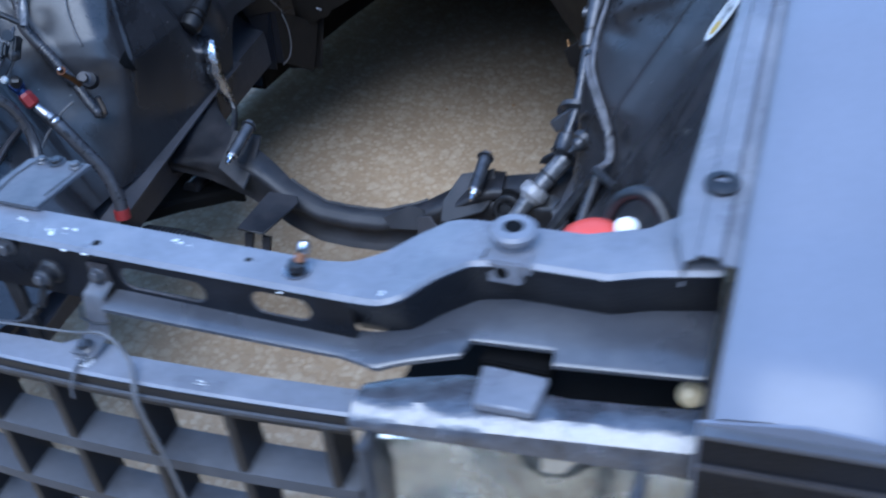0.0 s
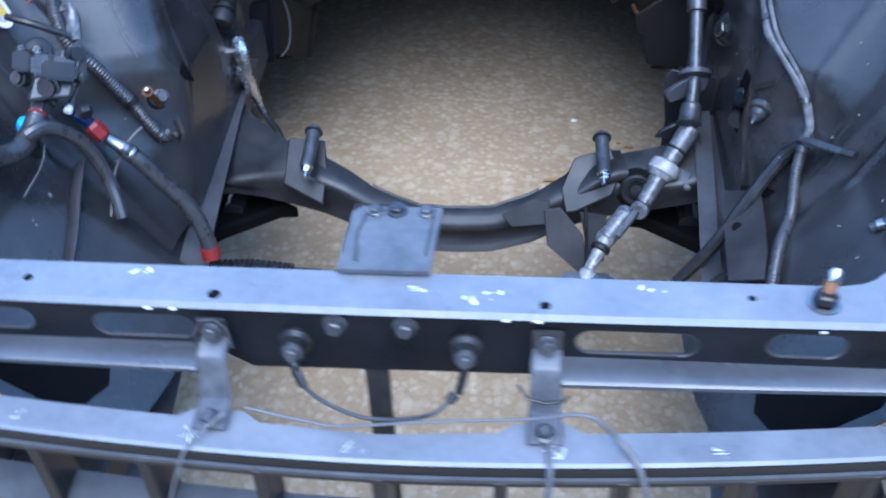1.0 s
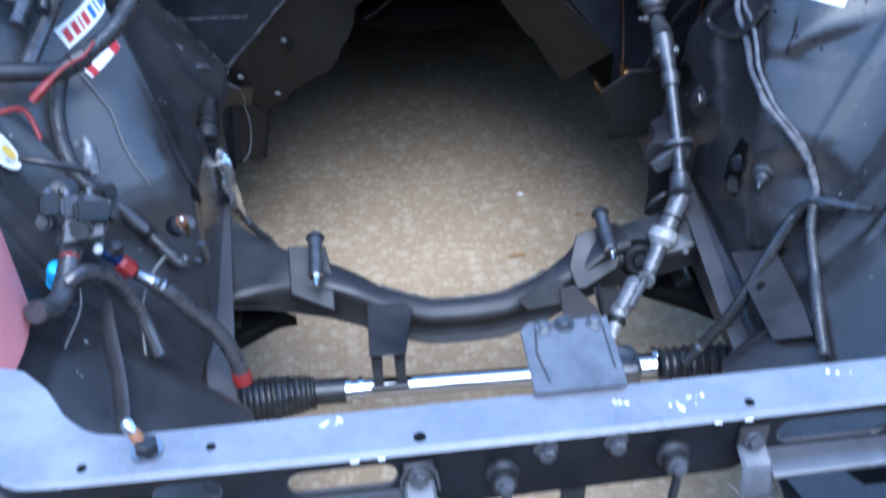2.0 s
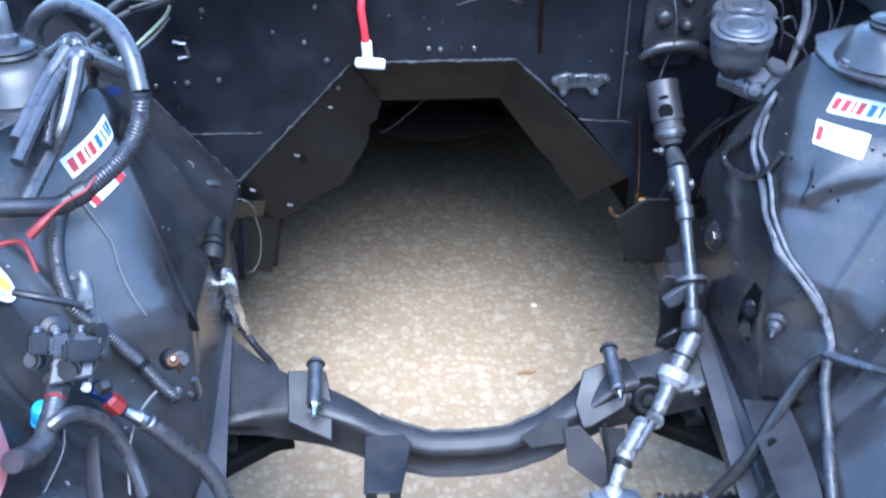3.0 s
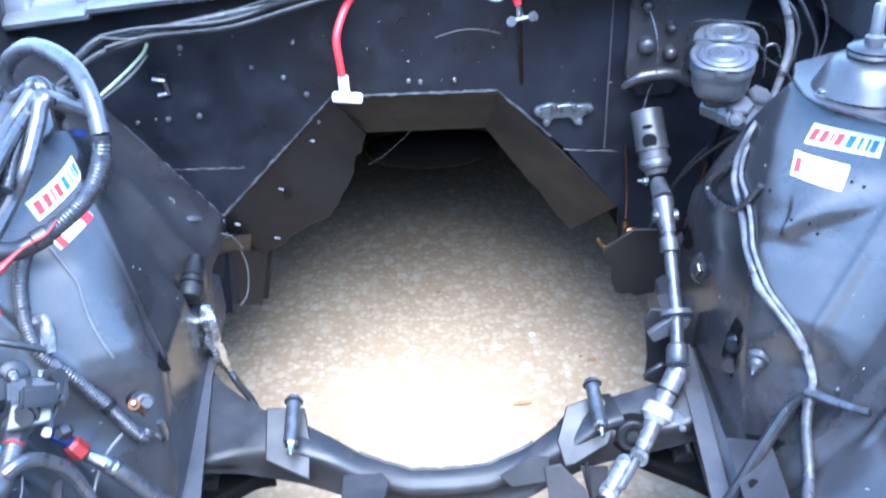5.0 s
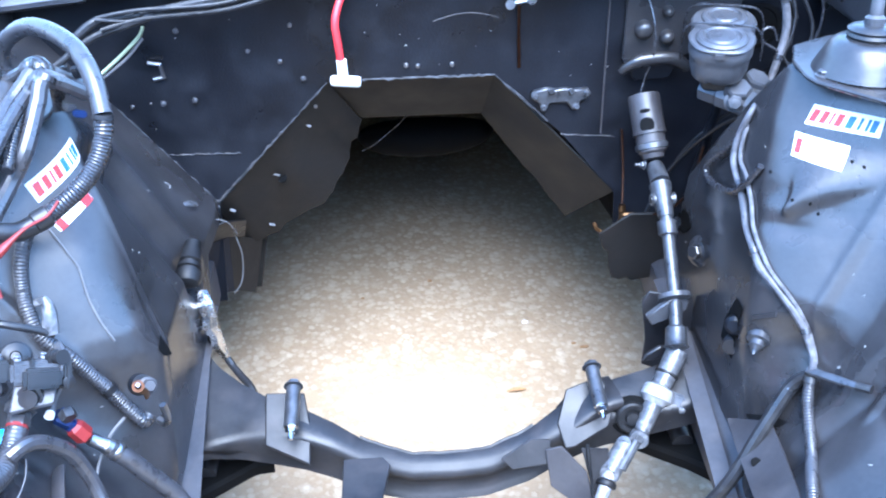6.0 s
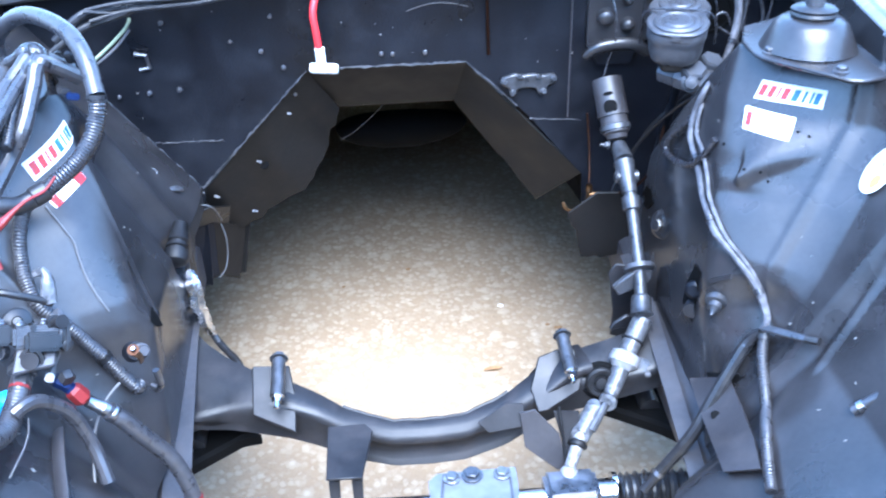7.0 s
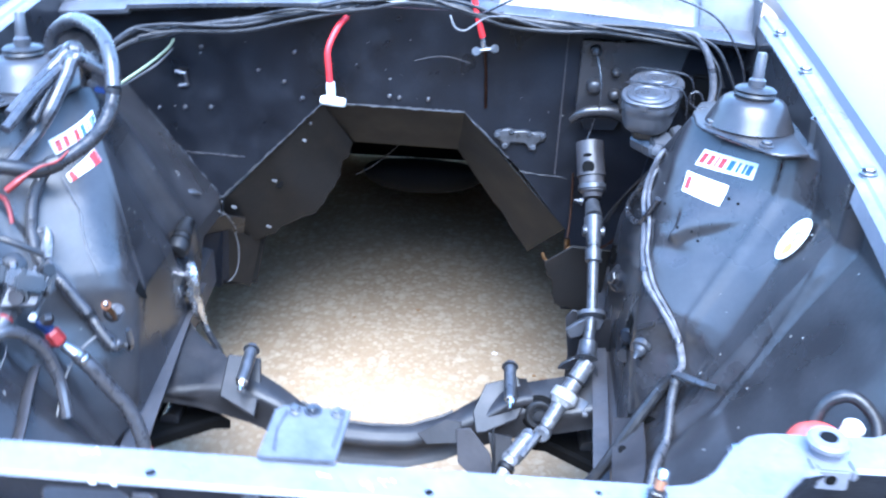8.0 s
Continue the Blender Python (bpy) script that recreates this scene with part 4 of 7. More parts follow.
def beam_rows():
    rows = []
    for i in range(82):
        x = -0.405 + 0.01 * i
        q = abs(x)
        yb, zt, dp, h = (lerp_table([(s[0], s[k]) for s in STATIONS], q) for k in (1, 2, 3, 4))
        if x > 0.25:
            # the far arm meets its rail square, without the flare
            yb = lerp_table(((0.25, 0.784), (0.29, 0.793), (0.405, 0.818)), q)
            dp = lerp_table(((0.25, 0.064), (0.405, 0.095)), q)
        fr = yb - dp
        rec = 0.010 * (1 - smooth(0.12, 0.20, q))
        slope = 0.10 + 0.16 * smooth(0.15, 0.36, q)
        zf = zt - slope * dp
        ring = [(yb, zt - h), (yb + 0.002, zt - 0.4 * h), (yb, zt - 0.006), (yb - 0.004, zt), (yb - 0.25 * dp, zt - 0.15 * slope * dp), (yb - 0.6 * dp, zt - 0.5 * slope * dp), (fr + 0.014, zf + 0.0005), (fr + 0.007, zf - 0.0025), (fr + 0.002, zf - 0.008), (fr, zf - 0.015), (fr + 0.3 * rec, zf - 0.022), (fr + rec, zf - 0.030), (fr + rec, zt - h + 0.016), (fr + 0.3 * rec, zt - h + 0.008), (fr - 0.002, zt - h), (fr + 0.004, zt - h - 0.004), (yb, zt - h)]
        rows.append([(x, p[0], p[1]) for p in ring])
    return rows


bs = Shape()
R = beam_rows()
nv = len(R[0]) - 1
bs.add([p for r in R for p in r[:-1]], [(i * nv + j, i * nv + (j + 1) % nv, (i + 1) * nv + (j + 1) % nv, (i + 1) * nv + j) for i in range(len(R) - 1) for j in range(nv)] + [tuple(range(nv))[::-1], tuple((len(R) - 1) * nv + j for j in range(nv))])
beam = part("beam", bs, KPAINT, km, sharp=50)
edge = [(x, lerp_table([(q[0], q[1]) for q in STATIONS], abs(x)) - (0.002 if i % 3 else 0.0035), lerp_table([(q[0], q[2]) for q in STATIONS], abs(x)) + 0.001) for i, x in enumerate([-0.14 + 0.014 * k for k in range(21)])]
part("cut_lip", Shape().tube(edge, 0.0026, n=6, squash=0.5), KPAINT, beam)


def slab(pts, thick, bev=0.0012):
    """A flat plate through three or more corner places, given in order."""
    P = [Vector(p) for p in pts]
    o = P[0]
    u = (P[1] - o).normalized()
    nn = u.cross(P[2] - o).normalized()
    w = nn.cross(u)
    M = Matrix(((u.x, w.x, nn.x, o.x), (u.y, w.y, nn.y, o.y), (u.z, w.z, nn.z, o.z), (0, 0, 0, 1)))
    return Shape().prism([((p - o).dot(u), (p - o).dot(w)) for p in P], thick, m=M, bev=bev)


for sd in (-1, 1):
    # engine mount: raised saddle, hanging cheek, cross bolt in its sleeve
    if sd < 0:
        part("mount_saddle", slab([(-0.288, 0.790, 0.360), (-0.226, 0.790, 0.356), (-0.216, 0.740, 0.330), (-0.217, 0.688, 0.289), (-0.285, 0.700, 0.343)], 0.006, 0.002), KPAINT, km)
    else:
        part("mount_cheek", slab([(0.197, 0.764, 0.350), (0.256, 0.778, 0.362), (0.272, 0.735, 0.337), (0.256, 0.703, 0.322), (0.200, 0.684, 0.298), (0.184, 0.684, 0.294), (0.176, 0.718, 0.318)], 0.006, 0.002), KPAINT, km)
        part("mount_saddle", box_sweep([(0.278, 0.760, 0.340), (0.24, 0.752, 0.336), (0.195, 0.735, 0.310)], [(0.034, 0.012), (0.036, 0.012), (0.030, 0.010)], power=4), KPAINT, km, sharp=60)
    part("sleeve", Shape().tube([(sd * 0.242, 0.708, 0.358), (sd * 0.240, 0.775, 0.380)], 0.0115, n=14, straight=True), SHAFT, km)
    part("bolt", Shape().bolt((sd * 0.240, 0.776, 0.381), (0, 1, 0.3), 0.0115, 0.008), SHAFT, km)
    part("nut", Shape().bolt((sd * 0.242, 0.708, 0.358), (0, -1, -0.3), 0.0085, 0.009, stud=0.012), CHROME, km)
# rack bracket and gusset
part("rack_bracket", Shape().prism([(-0.168, 0.575), (-0.112, 0.572), (-0.092, 0.672), (-0.104, 0.690), (-0.165, 0.690)], 0.005, m=pose(0, 0.0, 0.272, 2), bev=0.0012), KPAINT, km)
for x in (-0.158, -0.122):
    part("fork_arm", slab([(x - 0.008, 0.590, 0.276), (x + 0.010, 0.590, 0.276), (x + 0.008, 0.566, 0.225), (x - 0.006, 0.566, 0.225)], 0.008), KPAINT, km)
part("fork_pin", Shape().tube([(-0.170, 0.566, 0.232), (-0.110, 0.566, 0.232)], 0.006, n=12, straight=True), RUBBER, km)
# black plate behind the ring, the shade of its cavity put in as colour
part("recess_shade", Shape().lathe([(0, 0.034), (0.004, 0.034), (0.005, 0.030)], (0.297, 0.728, 0.318), (0.293, 0.60, 0.360), 24), DARK, km, "dark plate standing in for the shaded bushing recess")
part("bearing_ring", Shape().lathe([(0, 0.026), (0.010, 0.026), (0.013, 0.023), (0.0125, 0.017), (0.006, 0.016), (0.006, 0.011), (0.014, 0.010), (0.0145, 0.003)], (0.297, 0.724, 0.319), (0.293, 0.60, 0.360), 24), RUBBERM, km, "black ring bushing")
part("gusset", slab([(0.149, 0.668, 0.315), (0.174, 0.668, 0.320), (0.212, 0.648, 0.281), (0.222, 0.618, 0.233), (0.206, 0.612, 0.228), (0.154, 0.632, 0.266)], -0.005), RAIL, km)
part("gusset_web", slab([(0.205, 0.668, 0.312), (0.248, 0.668, 0.308), (0.247, 0.632, 0.240), (0.224, 0.628, 0.236)], -0.004), KPAINT, km)
part("gusset_rod", Shape().tube([(0.214, 0.664, 0.322), (0.217, 0.640, 0.278), (0.220, 0.620, 0.240)], 0.0028, n=8), RUBBERM, km)
part("step_tab", slab([(0.080, 0.668, 0.300), (0.097, 0.658, 0.284), (0.160, 0.658, 0.292), (0.158, 0.690, 0.318), (0.130, 0.700, 0.315)], -0.005), KPAINT, km)

# lower control arms
for sd in (-1, 1):
    t = thing("control_arm", (0.45 * sd, 0.65, 0.2), "black pressed steel lower control arm", "control arm", "lower control arms")
    s = Shape().prism([(0.285, 0.775), (0.32, 0.800), (0.345, 0.85), (0.46, 0.85), (0.64, 0.72), (0.64, 0.60), (0.50, 0.62), (0.404, 0.712), (0.32, 0.772)], 0.03, m=pose(0, 0, 0.192), bev=0.006)
    part("arm", s if sd > 0 else s.mirrored(), DARK, t)
    b = Shape().tube([(0.40, 0.75, 0.225), (0.40, 0.80, 0.225)], 0.018, n=16, straight=True)
    part("bushing", b if sd > 0 else b.mirrored(), RUBBER, t)

# ---------- steering rack ----------
rk = thing("steering_rack", (0, 0.575, 0.2), "polished steering rack with ribbed rubber bellows", "steering rack")
RZ, RY = 0.215, 0.575
part("housing", Shape().tube([(-0.215, RY + 0.012, RZ), (-0.12, RY + 0.008, RZ), (0.10, RY, RZ), (0.29, RY - 0.008, RZ)], 0.017, n=16, straight=True), CHROME, rk, "polished metal tube")
part("pinion_block", Shape().box(0.175, 0.262, RY - 0.035, RY + 0.03, RZ - 0.028, RZ + 0.030, bev=0.008), STEEL, rk)
part("collar", Shape().lathe([(0, 0.02), (0.03, 0.021), (0.034, 0.018)], (0.262, RY, RZ), (0.4, RY - 0.005, RZ), 20), STEEL, rk)
part("bellows", Shape().tube([(0.298, RY - 0.006, RZ), (0.36, RY - 0.010, RZ), (0.432, RY - 0.014, RZ)], [0.026, 0.030, 0.027], n=18, rib=0.006, pitch=0.013), RUBBER, rk, "black ribbed rubber bellows")
part("bellows", Shape().tube([(-0.258, RY + 0.014, RZ), (-0.32, RY + 0.010, RZ), (-0.392, RY + 0.004, RZ)], [0.025, 0.034, 0.035], n=18, rib=0.0022, pitch=0.008), RUBBER, rk, "black ribbed rubber bellows")
part("sleeve", Shape().tube([(-0.262, RY + 0.014, RZ), (-0.21, RY + 0.012, RZ)], 0.021, n=16, straight=True), RUBBER, rk)
for x in (-0.205, -0.185, 0.292):
    part("clamp", Shape().tube([(x - 0.004, RY + 0.010, RZ), (x + 0.004, RY + 0.010, RZ)], 0.022, n=18, straight=True), CHROME, rk)


# ---------- steering shaft ----------
ss = thing("steering_shaft", (0.38, 0.85, 0.4), "steel steering shaft with universal joints", "steering shaft")
A = [(0.3762, 1.102, 0.7155), (0.386, 1.045, 0.630)]
d = (Vector(A[1]) - Vector(A[0])).normalized()
column = part("column_tube", Shape().lathe([(0.004, 0.018), (0.006, 0.0265), (0.010, 0.0275), (0.070, 0.0278), (0.0705, 0.0288), (0.075, 0.0288), (0.0755, 0.025), (0.105, 0.025), (0.109, 0.020), (0.117, 0.018)], A[0], A[1], 28), RAIL, ss, "dark painted column tube with a slot and cut-out")
side = Vector((-0.35, -0.72, 0.6)).normalized()
side = (side - d * side.dot(d)).normalized()
across = d.cross(side)
for f, wd_, ht in ((0.037, 0.0085, 0.0035), (0.061, 0.0120, 0.0125)):
    rows = []
    for i in range(9):
        a = math.asin(min(1.0, wd_ / 0.0278)) * (i / 4 - 1) + (0.25 if f > 0.07 else 0.0)
        o = side * math.cos(a) + across * math.sin(a)
        k = math.sqrt(max(0.0, 1 - (i / 4 - 1) ** 2)) * 0.7 + 0.3
        rows.append([Vector(A[0]) + d * (f + ht * k * e) + o * 0.0283 for e in (-1, 0, 1)])
    part("slot", Shape().sheet(rows, 0.0006), DARK, column)
part("clamp_ring", Shape().lathe([(0, 0.024), (0.003, 0.028), (0.012, 0.028), (0.014, 0.022)], Vector(A[0]) + d * 0.089, Vector(A[1]), 22), SHAFT, ss)
part("clamp_bolt", Shape().bolt((0.366, 1.015, 0.618), (-1, 0, 0.1), 0.006, stud=0.01), SHAFT, ss)
part("yoke", Shape().tube([(0.386, 1.022, 0.612), (0.387, 0.985, 0.600)], [0.014, 0.017], n=14, straight=True), SHAFT, ss)
part("yoke", Shape().tube([(0.387, 0.985, 0.596), (0.387, 0.935, 0.560)], [0.019, 0.013], n=14, straight=True), SHAFT, ss)
part("cross_pin", Shape().tube([(0.366, 0.962, 0.580), (0.408, 0.962, 0.580)], 0.009, n=12, straight=True), SPLASH, ss)
part("shaft", Shape().tube([(0.387, 0.935, 0.562), (0.387, 0.845, 0.462), (0.378, 0.782, 0.412)], 0.0105, n=16, straight=True), SHAFT, ss)
part("collar", Shape().lathe([(0, 0.016), (0.022, 0.016), (0.024, 0.0135)], (0.387, 0.930, 0.556), (0.387, 0.845, 0.462), 16), SHAFT, ss)
part("bearing_flange", Shape().lathe([(0, 0.012), (0.002, 0.026), (0.010, 0.027), (0.012, 0.014)], (0.386, 0.848, 0.468), (0.386, 0.80, 0.425), 20), CAST, ss)
part("coupling", Shape().lathe([(0, 0.013), (0.004, 0.017), (0.03, 0.018), (0.034, 0.021), (0.038, 0.013)], (0.381, 0.805, 0.432), (0.376, 0.775, 0.405), 18), SHAFT, ss)
LO = [(0.381, 0.785, 0.396), (0.341, 0.738, 0.352), (0.303, 0.690, 0.302), (0.279, 0.680, 0.300), (0.249, 0.648, 0.275), (0.223, 0.605, 0.244), (0.216, 0.588, 0.232)]
part("lower_joint", Shape().tube(LO[:2], [0.0175, 0.0155], n=16, straight=True), SPLASH, ss)
part("joint_ring", Shape().lathe([(0, 0.016), (0.001, 0.0195), (0.004, 0.0195), (0.005, 0.016)], Vector(LO[0]).lerp(Vector(LO[1]), 0.52), LO[1], 18), RUBBERM, ss)
part("joint_collar", Shape().lathe([(-0.012, 0.015), (-0.008, 0.024), (-0.002, 0.0255), (0.010, 0.0255), (0.013, 0.021), (0.020, 0.017)], LO[1], LO[2], 20), SPATTER, ss, "collar spattered with white paint")
part("lower_yoke", Shape().tube([LO[1], tuple(Vector(LO[1]).lerp(Vector(LO[2]), 0.85))], [0.0165, 0.0125], n=16, straight=True), SPLASH, ss)
for p, w, r in ((LO[2], (-0.25, -0.85, 0.45), 0.0155), (LO[3], (-0.5, -0.5, 0.7), 0.0135), (LO[4], (-0.35, -0.85, 0.4), 0.0165)):
    q = Vector(p)
    w = Vector(w).normalized()
    part("trunnion_cap", Shape().lathe([(-0.016, r * 0.8), (-0.010, r), (0.006, r), (0.010, r * 0.9), (0.0105, r * 0.45), (0.008, r * 0.4)], q, q + w, 18), SPLASH, ss)
part("yoke_arm", Shape().tube([LO[3], tuple(Vector(LO[3]).lerp(Vector(LO[4]), 0.5)), LO[4]], [0.0150, 0.0170, 0.0165], n=12, straight=True), SPLASH, ss)
part("yoke_arm", Shape().tube([tuple(Vector(LO[3]) + Vector((0.016, -0.004, 0.010))), tuple(Vector(LO[4]) + Vector((0.016, -0.004, 0.008)))], 0.0075, n=10, straight=True), SHAFT, ss)
part("joint_boot", Shape().lathe([(0, 0.013), (0.004, 0.016), (0.010, 0.016), (0.012, 0.011)], Vector(LO[4]).lerp(Vector(LO[5]), 0.22), LO[5], 16), RUBBERM, ss)
part("lower_shaft", Shape().tube(LO[4:6], [0.0115, 0.0095], n=14, straight=True), SPATTER, ss)
part("shaft_base", Shape().lathe([(0, 0.010), (0.004, 0.014), (0.012, 0.015), (0.020, 0.015)], LO[5], LO[6], 18), SPATTER, ss, "pale paint-spattered base")
part("pinch_block", Shape().box(-0.014, 0.014, -0.012, 0.012, -0.012, 0.012, m=Matrix.Translation((0.374, 0.742, 0.330)) @ pose(0, 0, 0, -35, 10, -30), bev=0.004), SHAFT, ss)
part("pinch_bolt", Shape().bolt((0.379, 0.730, 0.322), (0.2, -0.85, 0.3), 0.007, 0.006, stud=0.004), SPLASH, ss)
for k in (-1, 1):
    part("ear", Shape().lathe([(0, 0.011), (0.004, 0.0115), (0.006, 0.008), (0.0065, 0.004)], (0.387 + k * 0.015, 0.962, 0.580), (0.387 + k, 0.962, 0.580), 14), SHAFT, ss)
part("bearing_bracket", slab([(0.340, 0.845, 0.432), (0.351, 0.845, 0.414), (0.372, 0.845, 0.423), (0.405, 0.845, 0.440), (0.409, 0.845, 0.459), (0.379, 0.845, 0.466), (0.359, 0.845, 0.449)], 0.012, 0.002), CAST, ss)
part("clamp_arm", slab([(0.329, 0.800, 0.367), (0.336, 0.800, 0.380), (0.357, 0.800, 0.395), (0.374, 0.800, 0.391), (0.374, 0.800, 0.377), (0.350, 0.800, 0.367)], 0.008, 0.002), KPAINT, ss)
pb = thing("rail_bracket", (0.38, 0.872, 0.30), "dark steel plate bracket on the chassis rail", "bracket")
part("plate", slab([(0.342, 0.872, 0.437), (0.354, 0.872, 0.355), (0.353, 0.872, 0.301), (0.446, 0.872, 0.257), (0.428, 0.872, 0.440), (0.353, 0.872, 0.455)], 0.005), KPAINT, pb)


# ---------- on the wings ----------
def on_wing(side, y, z, off=0.0):
    return Vector((side * (wing_x(y, z, side) - off - (pressing(y, z) if side < 0 else knob(y, z))), y, z))


def decal(side, c, du, dv, n=8, off=0.0012):
    """A thin sticker laid on a wing: centre and half axes in (y, z)."""
    rows = []
    for i in range(n + 1):
        row = []
        for j in range(5):
            a, b = 2 * i / n - 1, 2 * j / 4 - 1
            row.append(on_wing(side, c[0] + a * du[0] + b * dv[0], c[1] + a * du[1] + b * dv[1], off))
        rows.append(row)
    return Shape().sheet(rows, 0.0006 * side)


def logo(side, c, du, dv, thing_ob, marks):
    """Coloured slanted bars on a sticker: (from, to) along it, material."""
    for a0, a1, m in marks:
        am, ah = (a0 + a1) / 2, (a1 - a0) / 2
        cc = (c[0] + am * du[0], c[1] + am * du[1])
        part("printed_bar", decal(side, cc, (du[0] * ah, du[1] * ah), (dv[0] * 0.62 + du[0] * 0.02, dv[1] * 0.62 + du[1] * 0.02), 2, 0.0026), m, thing_ob)


BARS = ((-0.90, -0.70, INKR), (-0.60, -0.42, INKR), (-0.33, -0.26, INKR), (-0.18, 0.00, INKR), (0.12, 0.30, INKB), (0.42, 0.50, INKB), (0.62, 0.70, INKB), (0.74, 0.90, INKB))
for side, c, du, dv, c2, du2, dv2 in ((1, (0.7393, 0.8144), (-0.0296, 0.0005), (0.0041, 0.0123), (0.7331, 0.7740), (-0.0239, -0.0019), (0.0081, 0.0145)),
                                      (-1, (0.7586, 0.7943), (0.0351, 0.0160), (0.0038, 0.0120), (0.7325, 0.7465), (0.0238, 0.0124), (0.0009, 0.0054))):
    st = thing("sticker", on_wing(side, *c), "white vinyl sticker with red and blue lettering bars", "sticker", "tower stickers")
    vinyl = part("vinyl", decal(side, c, du, dv), PAPER, st)
    logo(side, c, du, dv, vinyl, BARS)
    st = thing("service_label", on_wing(side, *c2), "white paper label with a red bar", "label", "tower stickers")
    if side > 0:
        paper = part("paper", decal(side, c2, du2, dv2), PAPER, st)
        logo(side, c2, du2, dv2, paper, ((-0.86, -0.62, INKR),))
    else:
        def strip(a0, a1, off):
            """A stretch of the label between its four corners on the panel."""
            k = [Vector((y, z, 0)) for y, z in ((0.7087, 0.7396), (0.7580, 0.7687), (0.7557, 0.7500), (0.7054, 0.7296))]
            rows = []
            for i in range(7):
                a = a0 + (a1 - a0) * i / 6
                row = [k[0].lerp(k[1], a).lerp(k[3].lerp(k[2], a), b) for b in (0.0, 0.25, 0.5, 0.75, 1.0)]
                rows.append([on_wing(-1, p.x, p.y, off) for p in row])
            return Shape().sheet(rows, -0.0006)
        paper = part("paper", strip(0.0, 1.0, 0.0020), PAPER, st)
        for a0, a1 in ((0.03, 0.2), (0.72, 0.97)):
            part("printed_bar", strip(a0, a1, 0.0034), INKR, paper)

# round badges on the wings
for side, cy, cz in ((1, 0.605, 0.749), (-1, 0.585, 0.700)):
    bd = thing("round_badge", on_wing(side, cy, cz), "round white and yellow service badge on the wing", "sticker", "wing badges")
    ty = on_wing(side, cy + 0.018, cz) - on_wing(side, cy - 0.018, cz)
    u = (on_wing(side, cy, cz + 0.03) - on_wing(side, cy, cz - 0.03)).normalized()
    nrm = (ty.cross(u) * side).normalized()
    nrm = nrm if nrm.x * side < 0 else -nrm
    w = u.cross(nrm).normalized()
    o = on_wing(side, cy, cz) + nrm * 0.007
    for nm, r0, r1, h, m in (("rim", 0.78, 1.0, 0.0016, WHITE), ("face", 0.0, 0.78, 0.0012, BADGE), ("emblem", 0.0, 0.30, 0.0024, YELLOW)):
        rows = []
        for i in range(33):
            a = 2 * math.pi * i / 32
            e = u * 0.038 * math.cos(a) + w * 0.023 * math.sin(a)
            c = o + (w * 0.006 - u * 0.016 if nm == "emblem" else Vector())
            rows.append([c + e * (r0 + 0.01) + nrm * h, c + e * (r0 + r1) / 2 + nrm * h, c + e * r1 + nrm * h])
        part(nm, Shape().sheet(rows, 0.0012), m, bd)

# strut top mounts
def make_mount(side):
    t = thing("strut_mount", (0.59 * side, 0.79, 0.862), "satin black strut top mount with rubber boot", "strut mount", "strut top mounts")

    def sh(s):
        return s if side > 0 else s.mirrored()

    o = [(0.502, 0.775), (0.508, 0.752), (0.588, 0.652), (0.604, 0.646), (0.648, 0.655), (0.650, 0.90), (0.60, 0.925), (0.53, 0.89), (0.506, 0.83)]
    part("flange_plate", sh(Shape().prism(o, 0.006, m=pose(0, 0, 0.8625), bev=0.002)), WING, t)
    part("dome", sh(Shape().lathe([(0, 0.070), (0.006, 0.067), (0.020, 0.060), (0.036, 0.052), (0.043, 0.044), (0.046, 0.03)], (0.588, 0.785, 0.868), (0.590, 0.790, 1), 28)), WING, t)
    part("rubber_boot", sh(Shape().lathe([(0, 0.030), (0.004, 0.033), (0.008, 0.031), (0.012, 0.033), (0.016, 0.028), (0.018, 0.014)], (0.588, 0.785, 0.913), (0.59, 0.79, 1), 24)), RUBBER, t)
    part("stud", sh(Shape().lathe([(0, 0.013), (0.010, 0.0135), (0.014, 0.009), (0.050, 0.008), (0.053, 0.006)], (0.588, 0.785, 0.930), (0.590, 0.795, 1), 12)), CAST, t)
    for x, y in ((0.524, 0.770), (0.590, 0.682)):
        part("bolt", sh(Shape().bolt((x, y, 0.8685), (0, 0, 1), 0.008, 0.006)), CAST, t)
    return t


make_mount(1)
make_mount(-1)

# bolts, holes and brackets of the wings
fx = wing_r
part("bolt", Shape().bolt((0.426, 0.876, 0.527), (-1, -0.45, 0.35), 0.013, 0.010).lathe([(-0.022, 0.030), (-0.010, 0.029), (0.0, 0.026), (0.003, 0.02)], (0.430, 0.878, 0.527), (-0.57, 0.428, 0.877), 22), WING, fx)
part("bolt", Shape().lathe([(-0.05, 0.013), (0.0, 0.013), (0.002, 0.017), (0.010, 0.017), (0.012, 0.011), (0.020, 0.011), (0.023, 0.007), (0.034, 0.0025)], (0.449, 0.650, 0.526), (0.431, 0.625, 0.512), 16), SHAFT, fx, "pointed cast pivot bolt")


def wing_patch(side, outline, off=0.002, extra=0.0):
    """A dark sheet laid on a wing for the shade in an opening or gap, outline in (y, z)."""
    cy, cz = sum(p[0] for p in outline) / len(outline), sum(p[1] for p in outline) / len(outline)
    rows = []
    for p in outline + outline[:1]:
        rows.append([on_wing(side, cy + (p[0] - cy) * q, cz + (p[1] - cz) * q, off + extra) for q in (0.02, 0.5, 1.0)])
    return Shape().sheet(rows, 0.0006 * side)


